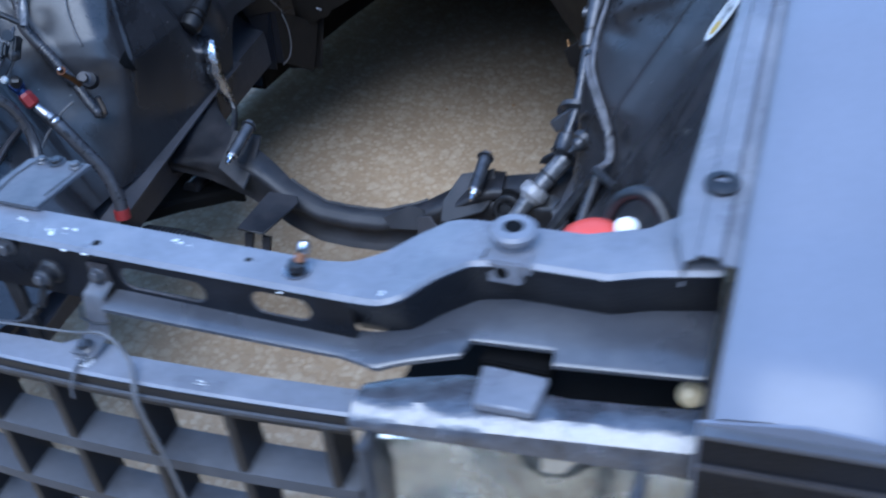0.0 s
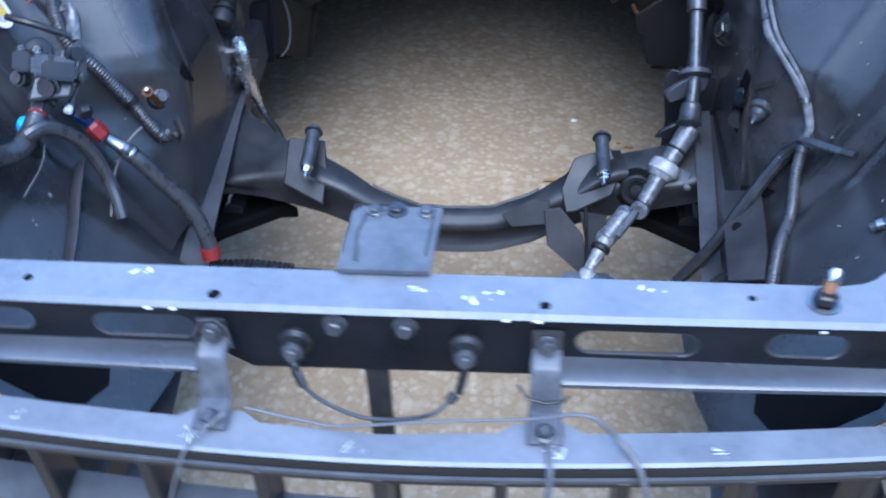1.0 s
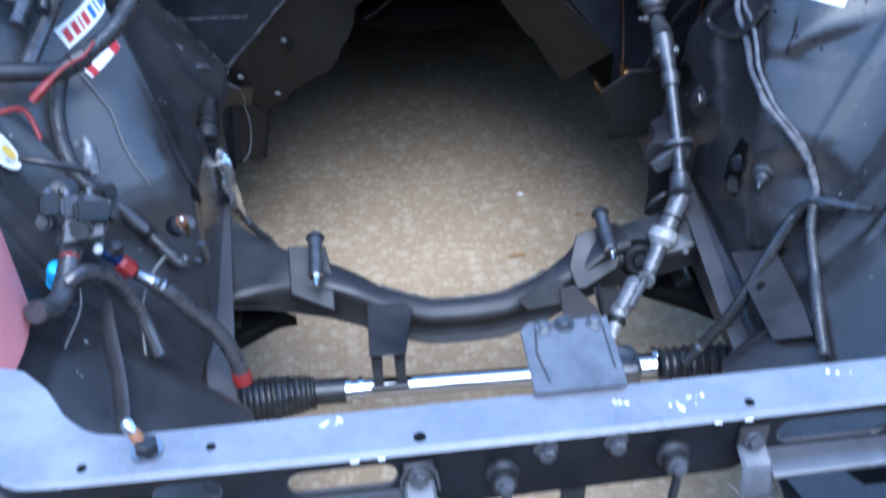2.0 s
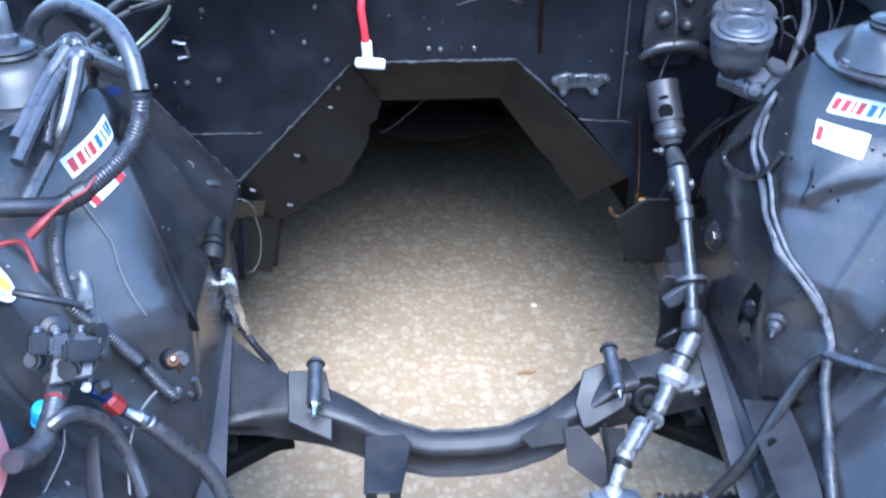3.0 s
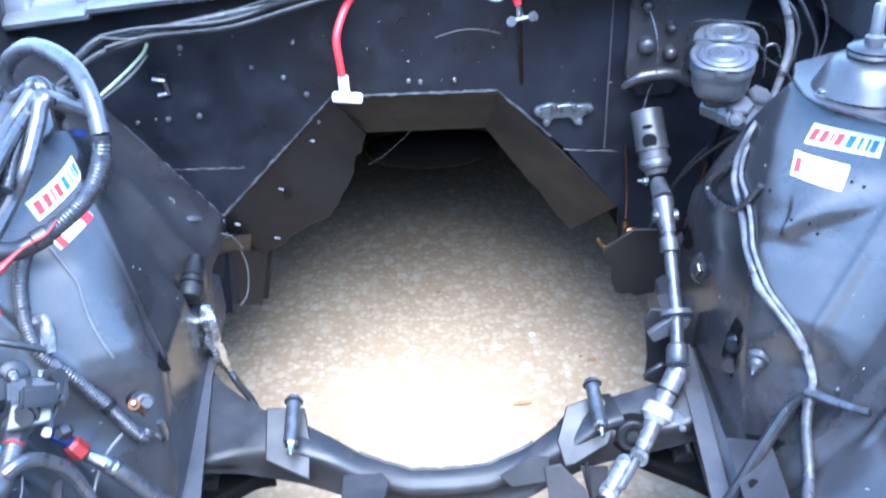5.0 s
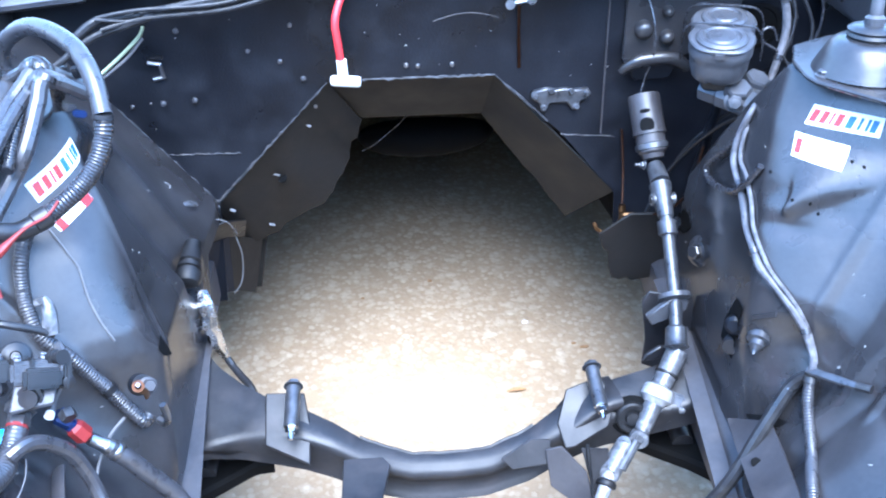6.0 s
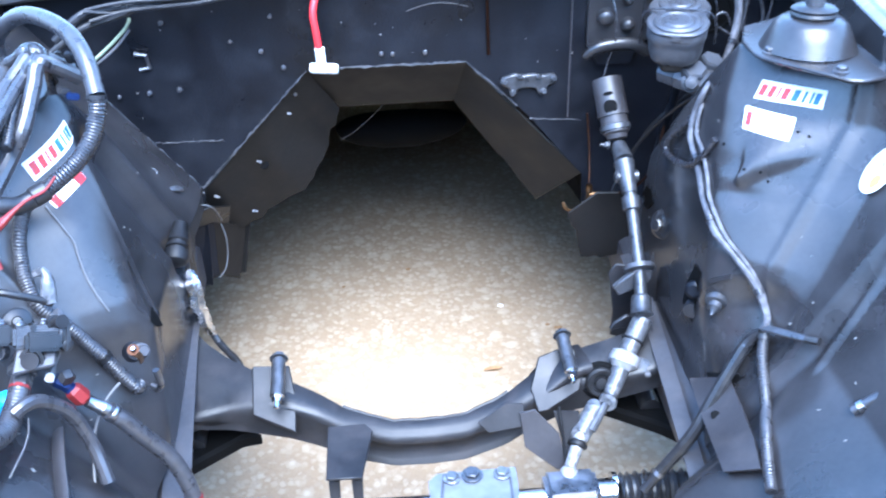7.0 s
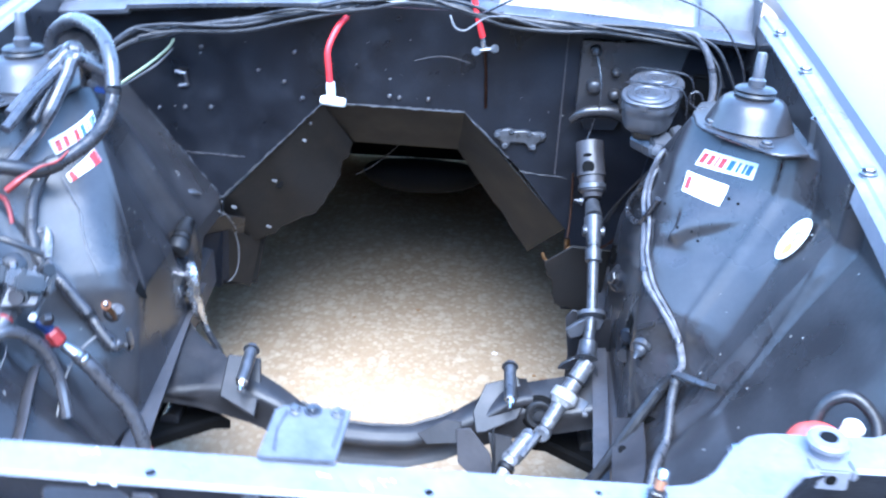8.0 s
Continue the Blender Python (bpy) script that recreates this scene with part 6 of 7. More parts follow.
mc = thing("brake_master_cylinder", (0.46, 1.03, 0.78), "grey cast brake master cylinder with lidded reservoir", "brake cylinder")
MCM = Matrix.Translation((0.474, 1.026, 0.803)) @ pose(0, 0, 0, 8, 0, -20)
res = []
for zz, k in ((-0.016, 0.74), (-0.011, 0.88), (0.000, 0.95), (0.012, 0.97), (0.022, 0.98), (0.026, 1.04), (0.038, 1.04), (0.042, 1.0)):
    ring = []
    for i in range(33):
        a = 2 * math.pi * i / 32
        sx = math.copysign(abs(math.cos(a)) ** 0.55, math.cos(a)) * 0.049
        sy = math.copysign(abs(math.sin(a)) ** 0.70, math.sin(a)) * 0.074
        waist = 1 - 0.10 * math.exp(-(sy / 0.016) ** 2)
        ring.append(MCM @ Vector((sx * k * waist, sy * (0.55 + 0.45 * k), zz)))
    res.append(ring)
part("reservoir", Shape().sheet(res, -0.003), CAST, mc)
lid = []
for i in range(48):
    a = 2 * math.pi * i / 48
    sy = math.copysign(abs(math.sin(a)) ** 0.8, math.sin(a)) * 0.078
    sx = math.copysign(abs(math.cos(a)) ** 0.6, math.cos(a)) * 0.053 * (1 - 0.14 * math.exp(-(sy / 0.014) ** 2))
    lid.append((sx, sy))
lid_ob = part("lid", Shape().prism(lid, 0.007, m=MCM @ pose(0, 0, 0.042), bev=0.0025), CAST, mc, "grey two-lobed reservoir lid")
for y, r in ((0.036, 0.036), (-0.036, 0.040)):
    part("lid_ring", Shape().lathe([(0, r), (0.004, r), (0.007, r * 0.9), (0.0072, r * 0.74), (0.0045, r * 0.68), (0.0045, r * 0.60), (0.007, r * 0.52), (0.0074, r * 0.1)], MCM @ Vector((0, y, 0.048)), MCM @ Vector((0, y, 0.2)), 28), CAST, lid_ob)
part("lid_tab", Shape().box(-0.008, 0.008, -0.082, -0.068, 0.036, 0.047, m=MCM, bev=0.002), CAST, lid_ob)
for y in (-0.002, 0.066):
    part("bail_wire", Shape().tube([MCM @ Vector(p) for p in ((-0.062, y + 0.02, -0.02), (-0.061, y + 0.008, 0.03), (-0.048, y, 0.054), (0, y - 0.004, 0.059), (0.048, y, 0.054), (0.062, y + 0.006, 0.03), (0.064, y + 0.016, -0.01))], 0.0020, n=8), LOOM, mc, "dark spring wire bail")
part("lower_body", Shape().prism([(-0.026, -0.052), (0.026, -0.052), (0.030, -0.03), (0.028, 0.06), (-0.028, 0.06), (-0.030, -0.03)], 0.030, m=MCM @ pose(0.004, 0.004, -0.040), bev=0.006), PLASTIC, mc)
part("bore", Shape().lathe([(-0.03, 0.022), (0.0, 0.022), (0.004, 0.024), (0.050, 0.024), (0.054, 0.020), (0.072, 0.019), (0.075, 0.012)], (0.476, 1.005, 0.748), (0.512, 0.962, 0.745), 8), CAST, mc, sharp=20)
part("cross_bore", Shape().lathe([(-0.01, 0.018), (0.0, 0.0185), (0.060, 0.0185), (0.066, 0.015), (0.084, 0.007), (0.090, 0.004)], (0.486, 0.982, 0.752), (0.572, 0.985, 0.750), 8), CAST, mc, sharp=20)
for c, w in (((0.492, 0.972, 0.764), (-0.10, -0.35, 0.93)), ((0.526, 0.990, 0.772), (0.25, -0.30, 0.92))):
    part("port_boss", Shape().lathe([(-0.012, 0.0215), (0.006, 0.0215), (0.010, 0.019), (0.0105, 0.002)], c, Vector(c) + Vector(w), 6), CAST, mc, sharp=20)
part("line_nut", Shape().bolt((0.485, 0.962, 0.750), (-0.30, -0.85, 0.30), 0.0125, 0.012).lathe([(0.013, 0.006), (0.0155, 0.006), (0.0160, 0.003)], (0.485, 0.962, 0.750), Vector((0.485, 0.962, 0.750)) + Vector((-0.30, -0.85, 0.30)), 12), CAST, mc)
part("brace", Shape().tube([(0.500, 1.05, 0.725), (0.494, 1.06, 0.692), (0.488, 1.08, 0.61), (0.483, 1.10, 0.538)], [0.010, 0.013, 0.013, 0.012], n=12, squash=0.6), BAY, mc)
cable("brake_line", [(0.54, 0.985, 0.76), (0.57, 0.98, 0.755), (0.575, 1.01, 0.74), (0.54, 1.06, 0.70), (0.47, 1.09, 0.62), (0.43, 1.10, 0.54)], 0.0030, PLASTIC, "black steel brake line", "brake line")
cable("brake_line", [(0.49, 0.96, 0.722), (0.48, 1.0, 0.69), (0.455, 1.06, 0.62), (0.425, 1.09, 0.55), (0.40, 1.09, 0.48)], 0.0030, PLASTIC, "black steel brake line beside the column", "brake line")
bl = thing("brass_union", (0.35, 1.10, 0.47), "tarnished brass brake union with bent pipe", "pipe fitting")
part("tee", Shape().lathe([(0, 0.006), (0.012, 0.007), (0.014, 0.005), (0.030, 0.005), (0.034, 0.007)], (0.352, 1.08, 0.505), (0.350, 1.075, 0.46), 10), BRASS, bl)
part("tee_side", Shape().lathe([(0, 0.005), (0.022, 0.006)], (0.351, 1.078, 0.485), (0.380, 1.07, 0.487), 10), BRASS, bl)
part("pipe", Shape().tube([(0.350, 1.077, 0.47), (0.345, 1.075, 0.452), (0.325, 1.08, 0.446), (0.308, 1.085, 0.455), (0.304, 1.09, 0.465)], 0.0035, n=8), BRASS, bl)
part("pipe_up", Shape().tube([(0.352, 1.082, 0.505), (0.356, 1.11, 0.56), (0.354, 1.135, 0.63)], 0.0024, n=8), COPPER, bl)
part("pipe_side", Shape().tube([(0.378, 1.07, 0.487), (0.42, 1.04, 0.51), (0.45, 1.02, 0.56), (0.47, 1.03, 0.64)], 0.0022, n=8), COPPER, bl)

cable("thin_wire", [(-0.121, 1.33, 0.519), (-0.10, 1.33, 0.530), (-0.073, 1.33, 0.55), (-0.03, 1.33, 0.59), (-0.01, 1.33, 0.62)], 0.0010, LOOM, "pale wire hanging in the tunnel", "wiring")

# toe panels below the firewall
for nm, o, lab in (("toe_bracket", [(0.306, 0.462), (0.316, 0.428), (0.326, 0.420), (0.330, 0.385), (0.338, 0.360), (0.352, 0.352), (0.366, 0.356), (0.378, 0.348), (0.43, 0.356), (0.44, 0.50), (0.36, 0.505)], "black torn toe panel edge on the rail"),):
    solo(nm, Shape().prism(o, 0.006, m=pose(0, 1.10, 0, 95), bev=0.002), RAW, lab, "bracket", "toe brackets")
tl = thing("toe_bracket", (-0.40, 1.17, 0.30), "dark torn box bracket under the floor beside the rail", "bracket", "toe brackets")
part("front_panel", Shape().sheet([[(-0.432, 1.124, 0.436), (-0.379, 1.155, 0.439)], [(-0.430, 1.137, 0.374), (-0.384, 1.160, 0.372)], [(-0.426, 1.150, 0.313), (-0.388, 1.165, 0.308)]], 0.003), BAY, tl)
part("side_panel", Shape().sheet([[(-0.3785, 1.1555, 0.439), (-0.356, 1.20, 0.410), (-0.333, 1.250, 0.372)], [(-0.3835, 1.1605, 0.372), (-0.366, 1.20, 0.345), (-0.346, 1.246, 0.312)], [(-0.3875, 1.1655, 0.308), (-0.376, 1.19, 0.290), (-0.360, 1.240, 0.251)]], 0.003), RAW, tl)
part("lid_plate", Shape().sheet([[(-0.424, 1.085, 0.489), (-0.372, 1.120, 0.492), (-0.345, 1.175, 0.462)], [(-0.433, 1.122, 0.438), (-0.379, 1.153, 0.441), (-0.357, 1.199, 0.412)]], 0.003), BAY, tl)
part("rear_panel", slab([(-0.440, 1.262, 0.46), (-0.318, 1.262, 0.40), (-0.350, 1.262, 0.25), (-0.440, 1.262, 0.24)], 0.003), RAW, tl)
part("edge_wire", Shape().tube([(-0.366, 1.160, 0.432), (-0.362, 1.168, 0.395), (-0.366, 1.172, 0.350), (-0.374, 1.166, 0.322), (-0.388, 1.158, 0.308)], 0.0015, n=8), WIREW, tl, "pale wire along the torn edge")
part("top_wire", Shape().tube([(-0.417, 1.090, 0.510), (-0.389, 1.104, 0.508), (-0.371, 1.112, 0.498), (-0.364, 1.130, 0.474), (-0.362, 1.156, 0.442)], 0.0013, n=8), WIREW, tl, "pale wire over the bracket")
fo = thing("foil_wrap", (-0.38, 0.92, 0.43), "crumpled silver foil wrap on a pipe", "pipe wrap")
rnd = random.Random(12)
part("wrap", Shape().tube([(-0.388, 0.920, 0.478), (-0.386, 0.905, 0.460), (-0.381, 0.900, 0.440), (-0.383, 0.898, 0.425), (-0.377, 0.900, 0.405), (-0.378, 0.905, 0.385), (-0.372, 0.908, 0.362), (-0.366, 0.908, 0.345)], [0.008, 0.016, 0.013, 0.016, 0.012, 0.014, 0.010, 0.007], n=7, step=0.006), FOIL, fo, sharp=10)
part("pipe", Shape().tube([(-0.368, 0.908, 0.350), (-0.358, 0.900, 0.335), (-0.340, 0.870, 0.335), (-0.322, 0.840, 0.338), (-0.31, 0.815, 0.335)], 0.0065, n=10), RUBBER, fo)

# ---------- left wing hoses ----------
LP = [(-0.590, 0.900, 0.868), (-0.597, 0.900, 0.894), (-0.583, 0.890, 0.925), (-0.538, 0.860, 0.956), (-0.492, 0.820, 0.962), (-0.448, 0.770, 0.953), (-0.423, 0.730, 0.928), (-0.413, 0.703, 0.893), (-0.415, 0.695, 0.870), (-0.427, 0.680, 0.839), (-0.450, 0.665, 0.813), (-0.486, 0.646, 0.789), (-0.516, 0.625, 0.780), (-0.537, 0.610, 0.788), (-0.580, 0.59, 0.80)]
lh = thing("looped_hose", LP[0], "black cable conduit standing in a loop, part ribbed, part taped", "hose")
part("taped_sheath", Shape().tube(LP[:8], 0.0118, n=18, step=0.005), TUBE, lh, "smooth glossy black tape")
part("ribbed_sheath", Shape().tube(LP[7:12], 0.0112, n=16, rib=0.0010, pitch=0.0042), LOOM, lh, "ribbed black plastic conduit")
part("lower_sheath", Shape().tube(LP[11:], 0.0122, n=16, step=0.006), RUBBER, lh)
part("strap", Shape().tube([LP[7], tuple(Vector(LP[7]).lerp(Vector(LP[8]), 0.22))], 0.0134, n=18, straight=True), RUBBER, lh)
part("sleeve", Shape().lathe([(0, 0.0118), (0.002, 0.0138), (0.020, 0.0138), (0.022, 0.0120)], LP[11], LP[12], 18), RUBBER, lh)
RH = [(-0.524, 0.668, 0.762), (-0.531, 0.656, 0.747), (-0.537, 0.640, 0.722), (-0.539, 0.629, 0.691), (-0.535, 0.616, 0.669), (-0.524, 0.601, 0.643), (-0.507, 0.597, 0.622), (-0.489, 0.595, 0.603), (-0.471, 0.597, 0.572), (-0.455, 0.600, 0.544), (-0.441, 0.599, 0.519), (-0.425, 0.598, 0.494), (-0.419, 0.598, 0.486), (-0.414, 0.608, 0.490)]
cable("ribbed_hose", RH, 0.0092, TUBE, "grey ribbed conduit running down over the wing", "hose", rib=0.0008, pitch=0.0042, straps=(9,), strap_mat=PLASTIC)
FANS = [([(-0.507, 0.786, 0.925), (-0.525, 0.767, 0.912), (-0.538, 0.746, 0.897), (-0.542, 0.711, 0.888), (-0.556, 0.648, 0.860)], 0.0085),
        ([(-0.498, 0.769, 0.922), (-0.519, 0.759, 0.902), (-0.528, 0.714, 0.889), (-0.531, 0.672, 0.880), (-0.545, 0.608, 0.850)], 0.0085),
        ([(-0.492, 0.763, 0.918), (-0.501, 0.741, 0.897), (-0.506, 0.716, 0.876), (-0.514, 0.692, 0.852), (-0.534, 0.674, 0.820), (-0.552, 0.619, 0.790)], 0.0105),
        ([(-0.509, 0.783, 0.930), (-0.533, 0.787, 0.920), (-0.561, 0.785, 0.905), (-0.594, 0.756, 0.880)], 0.0070)]
for pts, r in FANS:
    root = tuple(Vector(pts[0]) + Vector((0.035, 0.035, -0.035)))
    cable("grey_tube", [root] + pts, r, TUBE, "dusty grey-black rubber tube fanning from the tower", "hose", "fanned tubes", straps=(1,), strap_mat=LOOM)
cable("ribbed_hose", [(-0.513, 0.772, 0.900), (-0.523, 0.745, 0.885), (-0.527, 0.706, 0.868), (-0.527, 0.658, 0.845)], 0.0072, LOOM, "short black ribbed conduit behind the fanned tubes", "hose", rib=0.0008, pitch=0.0042)
ct = thing("wire_connector", (-0.47, 0.80, 0.87), "cluster of grey wire connectors with a blue clip", "connector")
rnd = random.Random(5)
for k in range(9):
    c = Vector((-0.470 + rnd.uniform(-0.025, 0.02), 0.795 + rnd.uniform(-0.02, 0.02), 0.898 + rnd.uniform(-0.035, 0.025)))
    part("plug", Shape().box(-0.009, 0.009, -0.005, 0.005, -0.005, 0.005, m=Matrix.Translation(c) @ pose(0, 0, 0, rnd.uniform(0, 90), rnd.uniform(0, 90), rnd.uniform(0, 90)), bev=0.002), BLUE if k == 4 else (CAST if k % 3 == 1 else RUBBER), ct)
part("band", Shape().tube([(-0.550, 0.831, 0.900), (-0.531, 0.809, 0.925), (-0.513, 0.801, 0.935), (-0.497, 0.788, 0.930), (-0.492, 0.783, 0.910), (-0.495, 0.789, 0.880), (-0.495, 0.786, 0.865)], 0.0075, n=8, squash=0.35), LOOM, ct)
REDPATH = [(-0.471, 0.645, 0.808), (-0.484, 0.632, 0.795), (-0.503, 0.612, 0.792), (-0.518, 0.600, 0.784), (-0.528, 0.590, 0.777), (-0.544, 0.580, 0.764)]
cable("red_wire", REDPATH, [0.0016, 0.0018, 0.0020, 0.0034, 0.0055, 0.0055], REDP, "red battery wire under the looped hose", "wiring", "red wires")
cable("red_wire", [(-0.60, 0.60, 0.74), (-0.57, 0.615, 0.735), (-0.555, 0.60, 0.70)], 0.0035, REDP, "short red wire on the inner wing", "wiring", "red wires")
cable("thin_wire", [(-0.515, 0.701, 0.737), (-0.500, 0.691, 0.716), (-0.490, 0.684, 0.702), (-0.482, 0.679, 0.689), (-0.477, 0.668, 0.669), (-0.471, 0.657, 0.649), (-0.462, 0.648, 0.627), (-0.453, 0.641, 0.611), (-0.445, 0.637, 0.596)], 0.0016, WIREW, "thin pale wire lying on a spring tower", "wiring")
cable("thin_wire", [(-0.429, 0.560, 0.529), (-0.440, 0.552, 0.521), (-0.450, 0.540, 0.511), (-0.458, 0.525, 0.497), (-0.461, 0.505, 0.486), (-0.461, 0.480, 0.467), (-0.457, 0.450, 0.447)], 0.0022, WIREW, "pale wire hanging by the chassis rail", "wiring")
cable("thin_wire", [(-0.507, 0.440, 0.580), (-0.507, 0.428, 0.567), (-0.511, 0.415, 0.556), (-0.518, 0.400, 0.546), (-0.526, 0.385, 0.535)], 0.0016, SHAFT, "thin grey wire under the arched hose", "wiring")
cable("thin_wire", [(-0.575, 0.565, 0.695), (-0.545, 0.56, 0.690), (-0.515, 0.570, 0.672), (-0.495, 0.580, 0.655)], 0.005, RUBBER, "black taped wire on the inner wing", "wiring")
wl = thing("wire_clips", (-0.43, 1.02, 0.56), "small pale wire loops and clips by the firewall", "clips")
part("loop", Shape().tube([(-0.459, 1.017, 0.624), (-0.452, 1.045, 0.619), (-0.442, 1.053, 0.608), (-0.443, 1.026, 0.604), (-0.441, 1.003, 0.597)], 0.0019, n=8), WIREW, wl)
part("loop", Shape().tube([(-0.434, 0.895, 0.684), (-0.454, 1.012, 0.616), (-0.447, 1.005, 0.605)], 0.0012, n=8), WIREW, wl)
part("clip", Shape().tube([(-0.424, 1.040, 0.578), (-0.412, 1.048, 0.574), (-0.404, 1.060, 0.566)], [0.004, 0.006, 0.004], n=8, squash=0.5), CAST, wl)
part("clip", Shape().tube([(-0.430, 1.012, 0.570), (-0.424, 1.020, 0.556), (-0.412, 1.026, 0.552)], [0.003, 0.004, 0.003], n=8), RUBBER, wl)

# idle valve and fittings low on the left
vb = thing("valve_body", (-0.50, 0.49, 0.65), "grey cast valve body with hose fittings", "valve")
part("round_cap", Shape().lathe([(-0.012, 0.016), (0.0, 0.019), (0.006, 0.019), (0.008, 0.0165), (0.010, 0.0165), (0.012, 0.012), (0.014, 0.012), (0.016, 0.007), (0.020, 0.005)], (-0.520, 0.520, 0.668), (-0.503, 0.485, 0.700), 24), PLASTIC, vb)
VM = Matrix.Translation((-0.492, 0.512, 0.652)) @ pose(0, 0, 0, -28, 18, 24)
part("body", Shape().box(-0.036, 0.030, -0.018, 0.016, -0.014, 0.014, m=VM, bev=0.004), CAST, vb)
part("side_flange", Shape().box(0.022, 0.030, -0.024, 0.020, -0.020, 0.020, m=VM, bev=0.003), PLASTIC, vb)
part("rib", Shape().box(-0.016, -0.010, -0.021, 0.018, -0.017, 0.017, m=VM, bev=0.002), PLASTIC, vb)
part("end_block", Shape().box(-0.058, -0.036, -0.012, 0.010, -0.010, 0.016, m=VM, bev=0.003), PLASTIC, vb)
part("lower_block", Shape().box(-0.024, 0.018, -0.034, -0.016, -0.018, 0.006, m=VM, bev=0.004), PLASTIC, vb)
part("neck", Shape().tube([(-0.514, 0.505, 0.632), (-0.516, 0.485, 0.618), (-0.516, 0.462, 0.610)], [0.014, 0.014, 0.012], n=14), SHAFT, vb)
part("hex", Shape().bolt((-0.515, 0.503, 0.631), (-0.04, -0.4, -0.28), 0.0165, 0.010, washer=False).bolt((-0.515, 0.490, 0.623), (0.01, -0.46, -0.16), 0.0185, 0.012, washer=False).bolt((-0.516, 0.474, 0.614), (0.02, -0.38, -0.09), 0.0135, 0.014, washer=False), SHAFT, vb, "stacked grey hexagon nuts")
part("red_ring", Shape().lathe([(0, 0.0115), (0.001, 0.0130), (0.005, 0.0130), (0.006, 0.0115)], (-0.516, 0.463, 0.611), (-0.516, 0.452, 0.608), 16), REDP, vb)
part("hose", Shape().tube([(-0.516, 0.460, 0.610), (-0.517, 0.445, 0.603), (-0.518, 0.425, 0.598), (-0.518, 0.400, 0.598), (-0.521, 0.375, 0.606), (-0.527, 0.345, 0.626)], 0.0130, n=16, rib=0.0006, pitch=0.005), TUBE, vb, "thick braided grey hose")
part("lever", Shape().tube([(-0.516, 0.600, 0.690), (-0.502, 0.598, 0.695), (-0.497, 0.590, 0.682), (-0.497, 0.582, 0.668), (-0.495, 0.576, 0.657)], [0.005, 0.006, 0.009, 0.010, 0.008], n=10, squash=0.55), SPLASH, vb, "bright steel lever")
part("plate", Shape().prism([(0, 0), (0.05, 0.005), (0.055, 0.03), (0.01, 0.04)], 0.008, m=Matrix.Translation((-0.52, 0.46, 0.63)) @ pose(0, 0, 0, 35, 10, 20), bev=0.002), CAST, vb)
for p in ((-0.028, -0.012, 0.015), (0.014, -0.012, 0.015), (-0.048, -0.004, 0.017), (0.004, 0.010, 0.015)):
    part("screw", Shape().bolt(VM @ Vector(p), VM.to_3x3() @ Vector((0, -0.2, 1)), 0.0042, 0.004), STEEL, vb)
# stacked fittings, levers and caps of the valve
for c, w, prof, m in (
        ((-0.478, 0.520, 0.664), (0.7, -0.5, 0.4), [(0, 0.010), (0.008, 0.010), (0.0082, 0.007), (0.020, 0.007), (0.0202, 0.009), (0.024, 0.009)], PLASTIC),
        ((-0.470, 0.512, 0.638), (0.6, -0.6, 0.2), [(0, 0.011), (0.006, 0.011), (0.0062, 0.008), (0.016, 0.008), (0.018, 0.004)], RUBBER),
        ((-0.500, 0.492, 0.634), (0.1, -0.8, 0.4), [(0, 0.012), (0.010, 0.012), (0.0102, 0.015), (0.018, 0.015), (0.0182, 0.011), (0.026, 0.011)], PLASTIC),
        ((-0.540, 0.500, 0.640), (-0.2, -0.8, 0.6), [(0, 0.011), (0.012, 0.011), (0.0122, 0.008), (0.018, 0.008)], CAST)):
    part("fitting", Shape().lathe(prof, c, Vector(c) + Vector(w), 16), m, vb)
part("lever_arm", Shape().tube([(-0.475, 0.535, 0.672), (-0.468, 0.52, 0.668), (-0.472, 0.505, 0.65), (-0.480, 0.498, 0.635)], [0.006, 0.008, 0.007, 0.005], n=8, squash=0.5), CAST, vb)
part("spring_wire", Shape().tube([(-0.470, 0.520, 0.638), (-0.477, 0.514, 0.624), (-0.485, 0.506, 0.610), (-0.490, 0.500, 0.600)], [0.0026, 0.0026, 0.0028, 0.0055], n=8), WIREW, vb)
part("wire_end", Shape().lathe([(0, 0.004), (0.004, 0.006), (0.010, 0.006), (0.012, 0.003)], (-0.490, 0.500, 0.600), (-0.491, 0.490, 0.597), 12), WHITE, vb, "white wire end")
bf = thing("fuel_fitting", (-0.45, 0.505, 0.575), "blue and red anodised fuel hose fitting", "pipe fitting")
part("blue_nut", Shape().bolt((-0.487, 0.503, 0.591), (0.62, 0.0, -0.55), 0.0115, 0.018, washer=False).lathe([(0, 0.008), (0.026, 0.0085)], (-0.487, 0.503, 0.591), (-0.473, 0.505, 0.568), 14), BLUE, bf)
part("dark_nut", Shape().bolt((-0.475, 0.503, 0.597), (0.4, -0.6, -0.3), 0.0105, 0.012, washer=False), RUBBER, bf)
part("red_socket", Shape().lathe([(0, 0.0095), (0.005, 0.012), (0.022, 0.0125), (0.026, 0.0095)], (-0.473, 0.505, 0.570), (-0.457, 0.507, 0.541), 6), REDP, bf, sharp=20)
part("metal_tail", Shape().lathe([(0, 0.0085), (0.020, 0.009), (0.022, 0.0105), (0.034, 0.0105)], (-0.458, 0.507, 0.545), (-0.436, 0.510, 0.523), 14), STEEL, bf)
# bright ring added in place of a small highlight on the hose
part("highlight_ring", Shape().lathe([(0, 0.0120), (0.002, 0.0130), (0.006, 0.0130), (0.008, 0.0120)], (-0.434, 0.510, 0.521), (-0.415, 0.512, 0.495), 16), STEEL, bf, "bright steel ring standing in for a highlight on the hose")
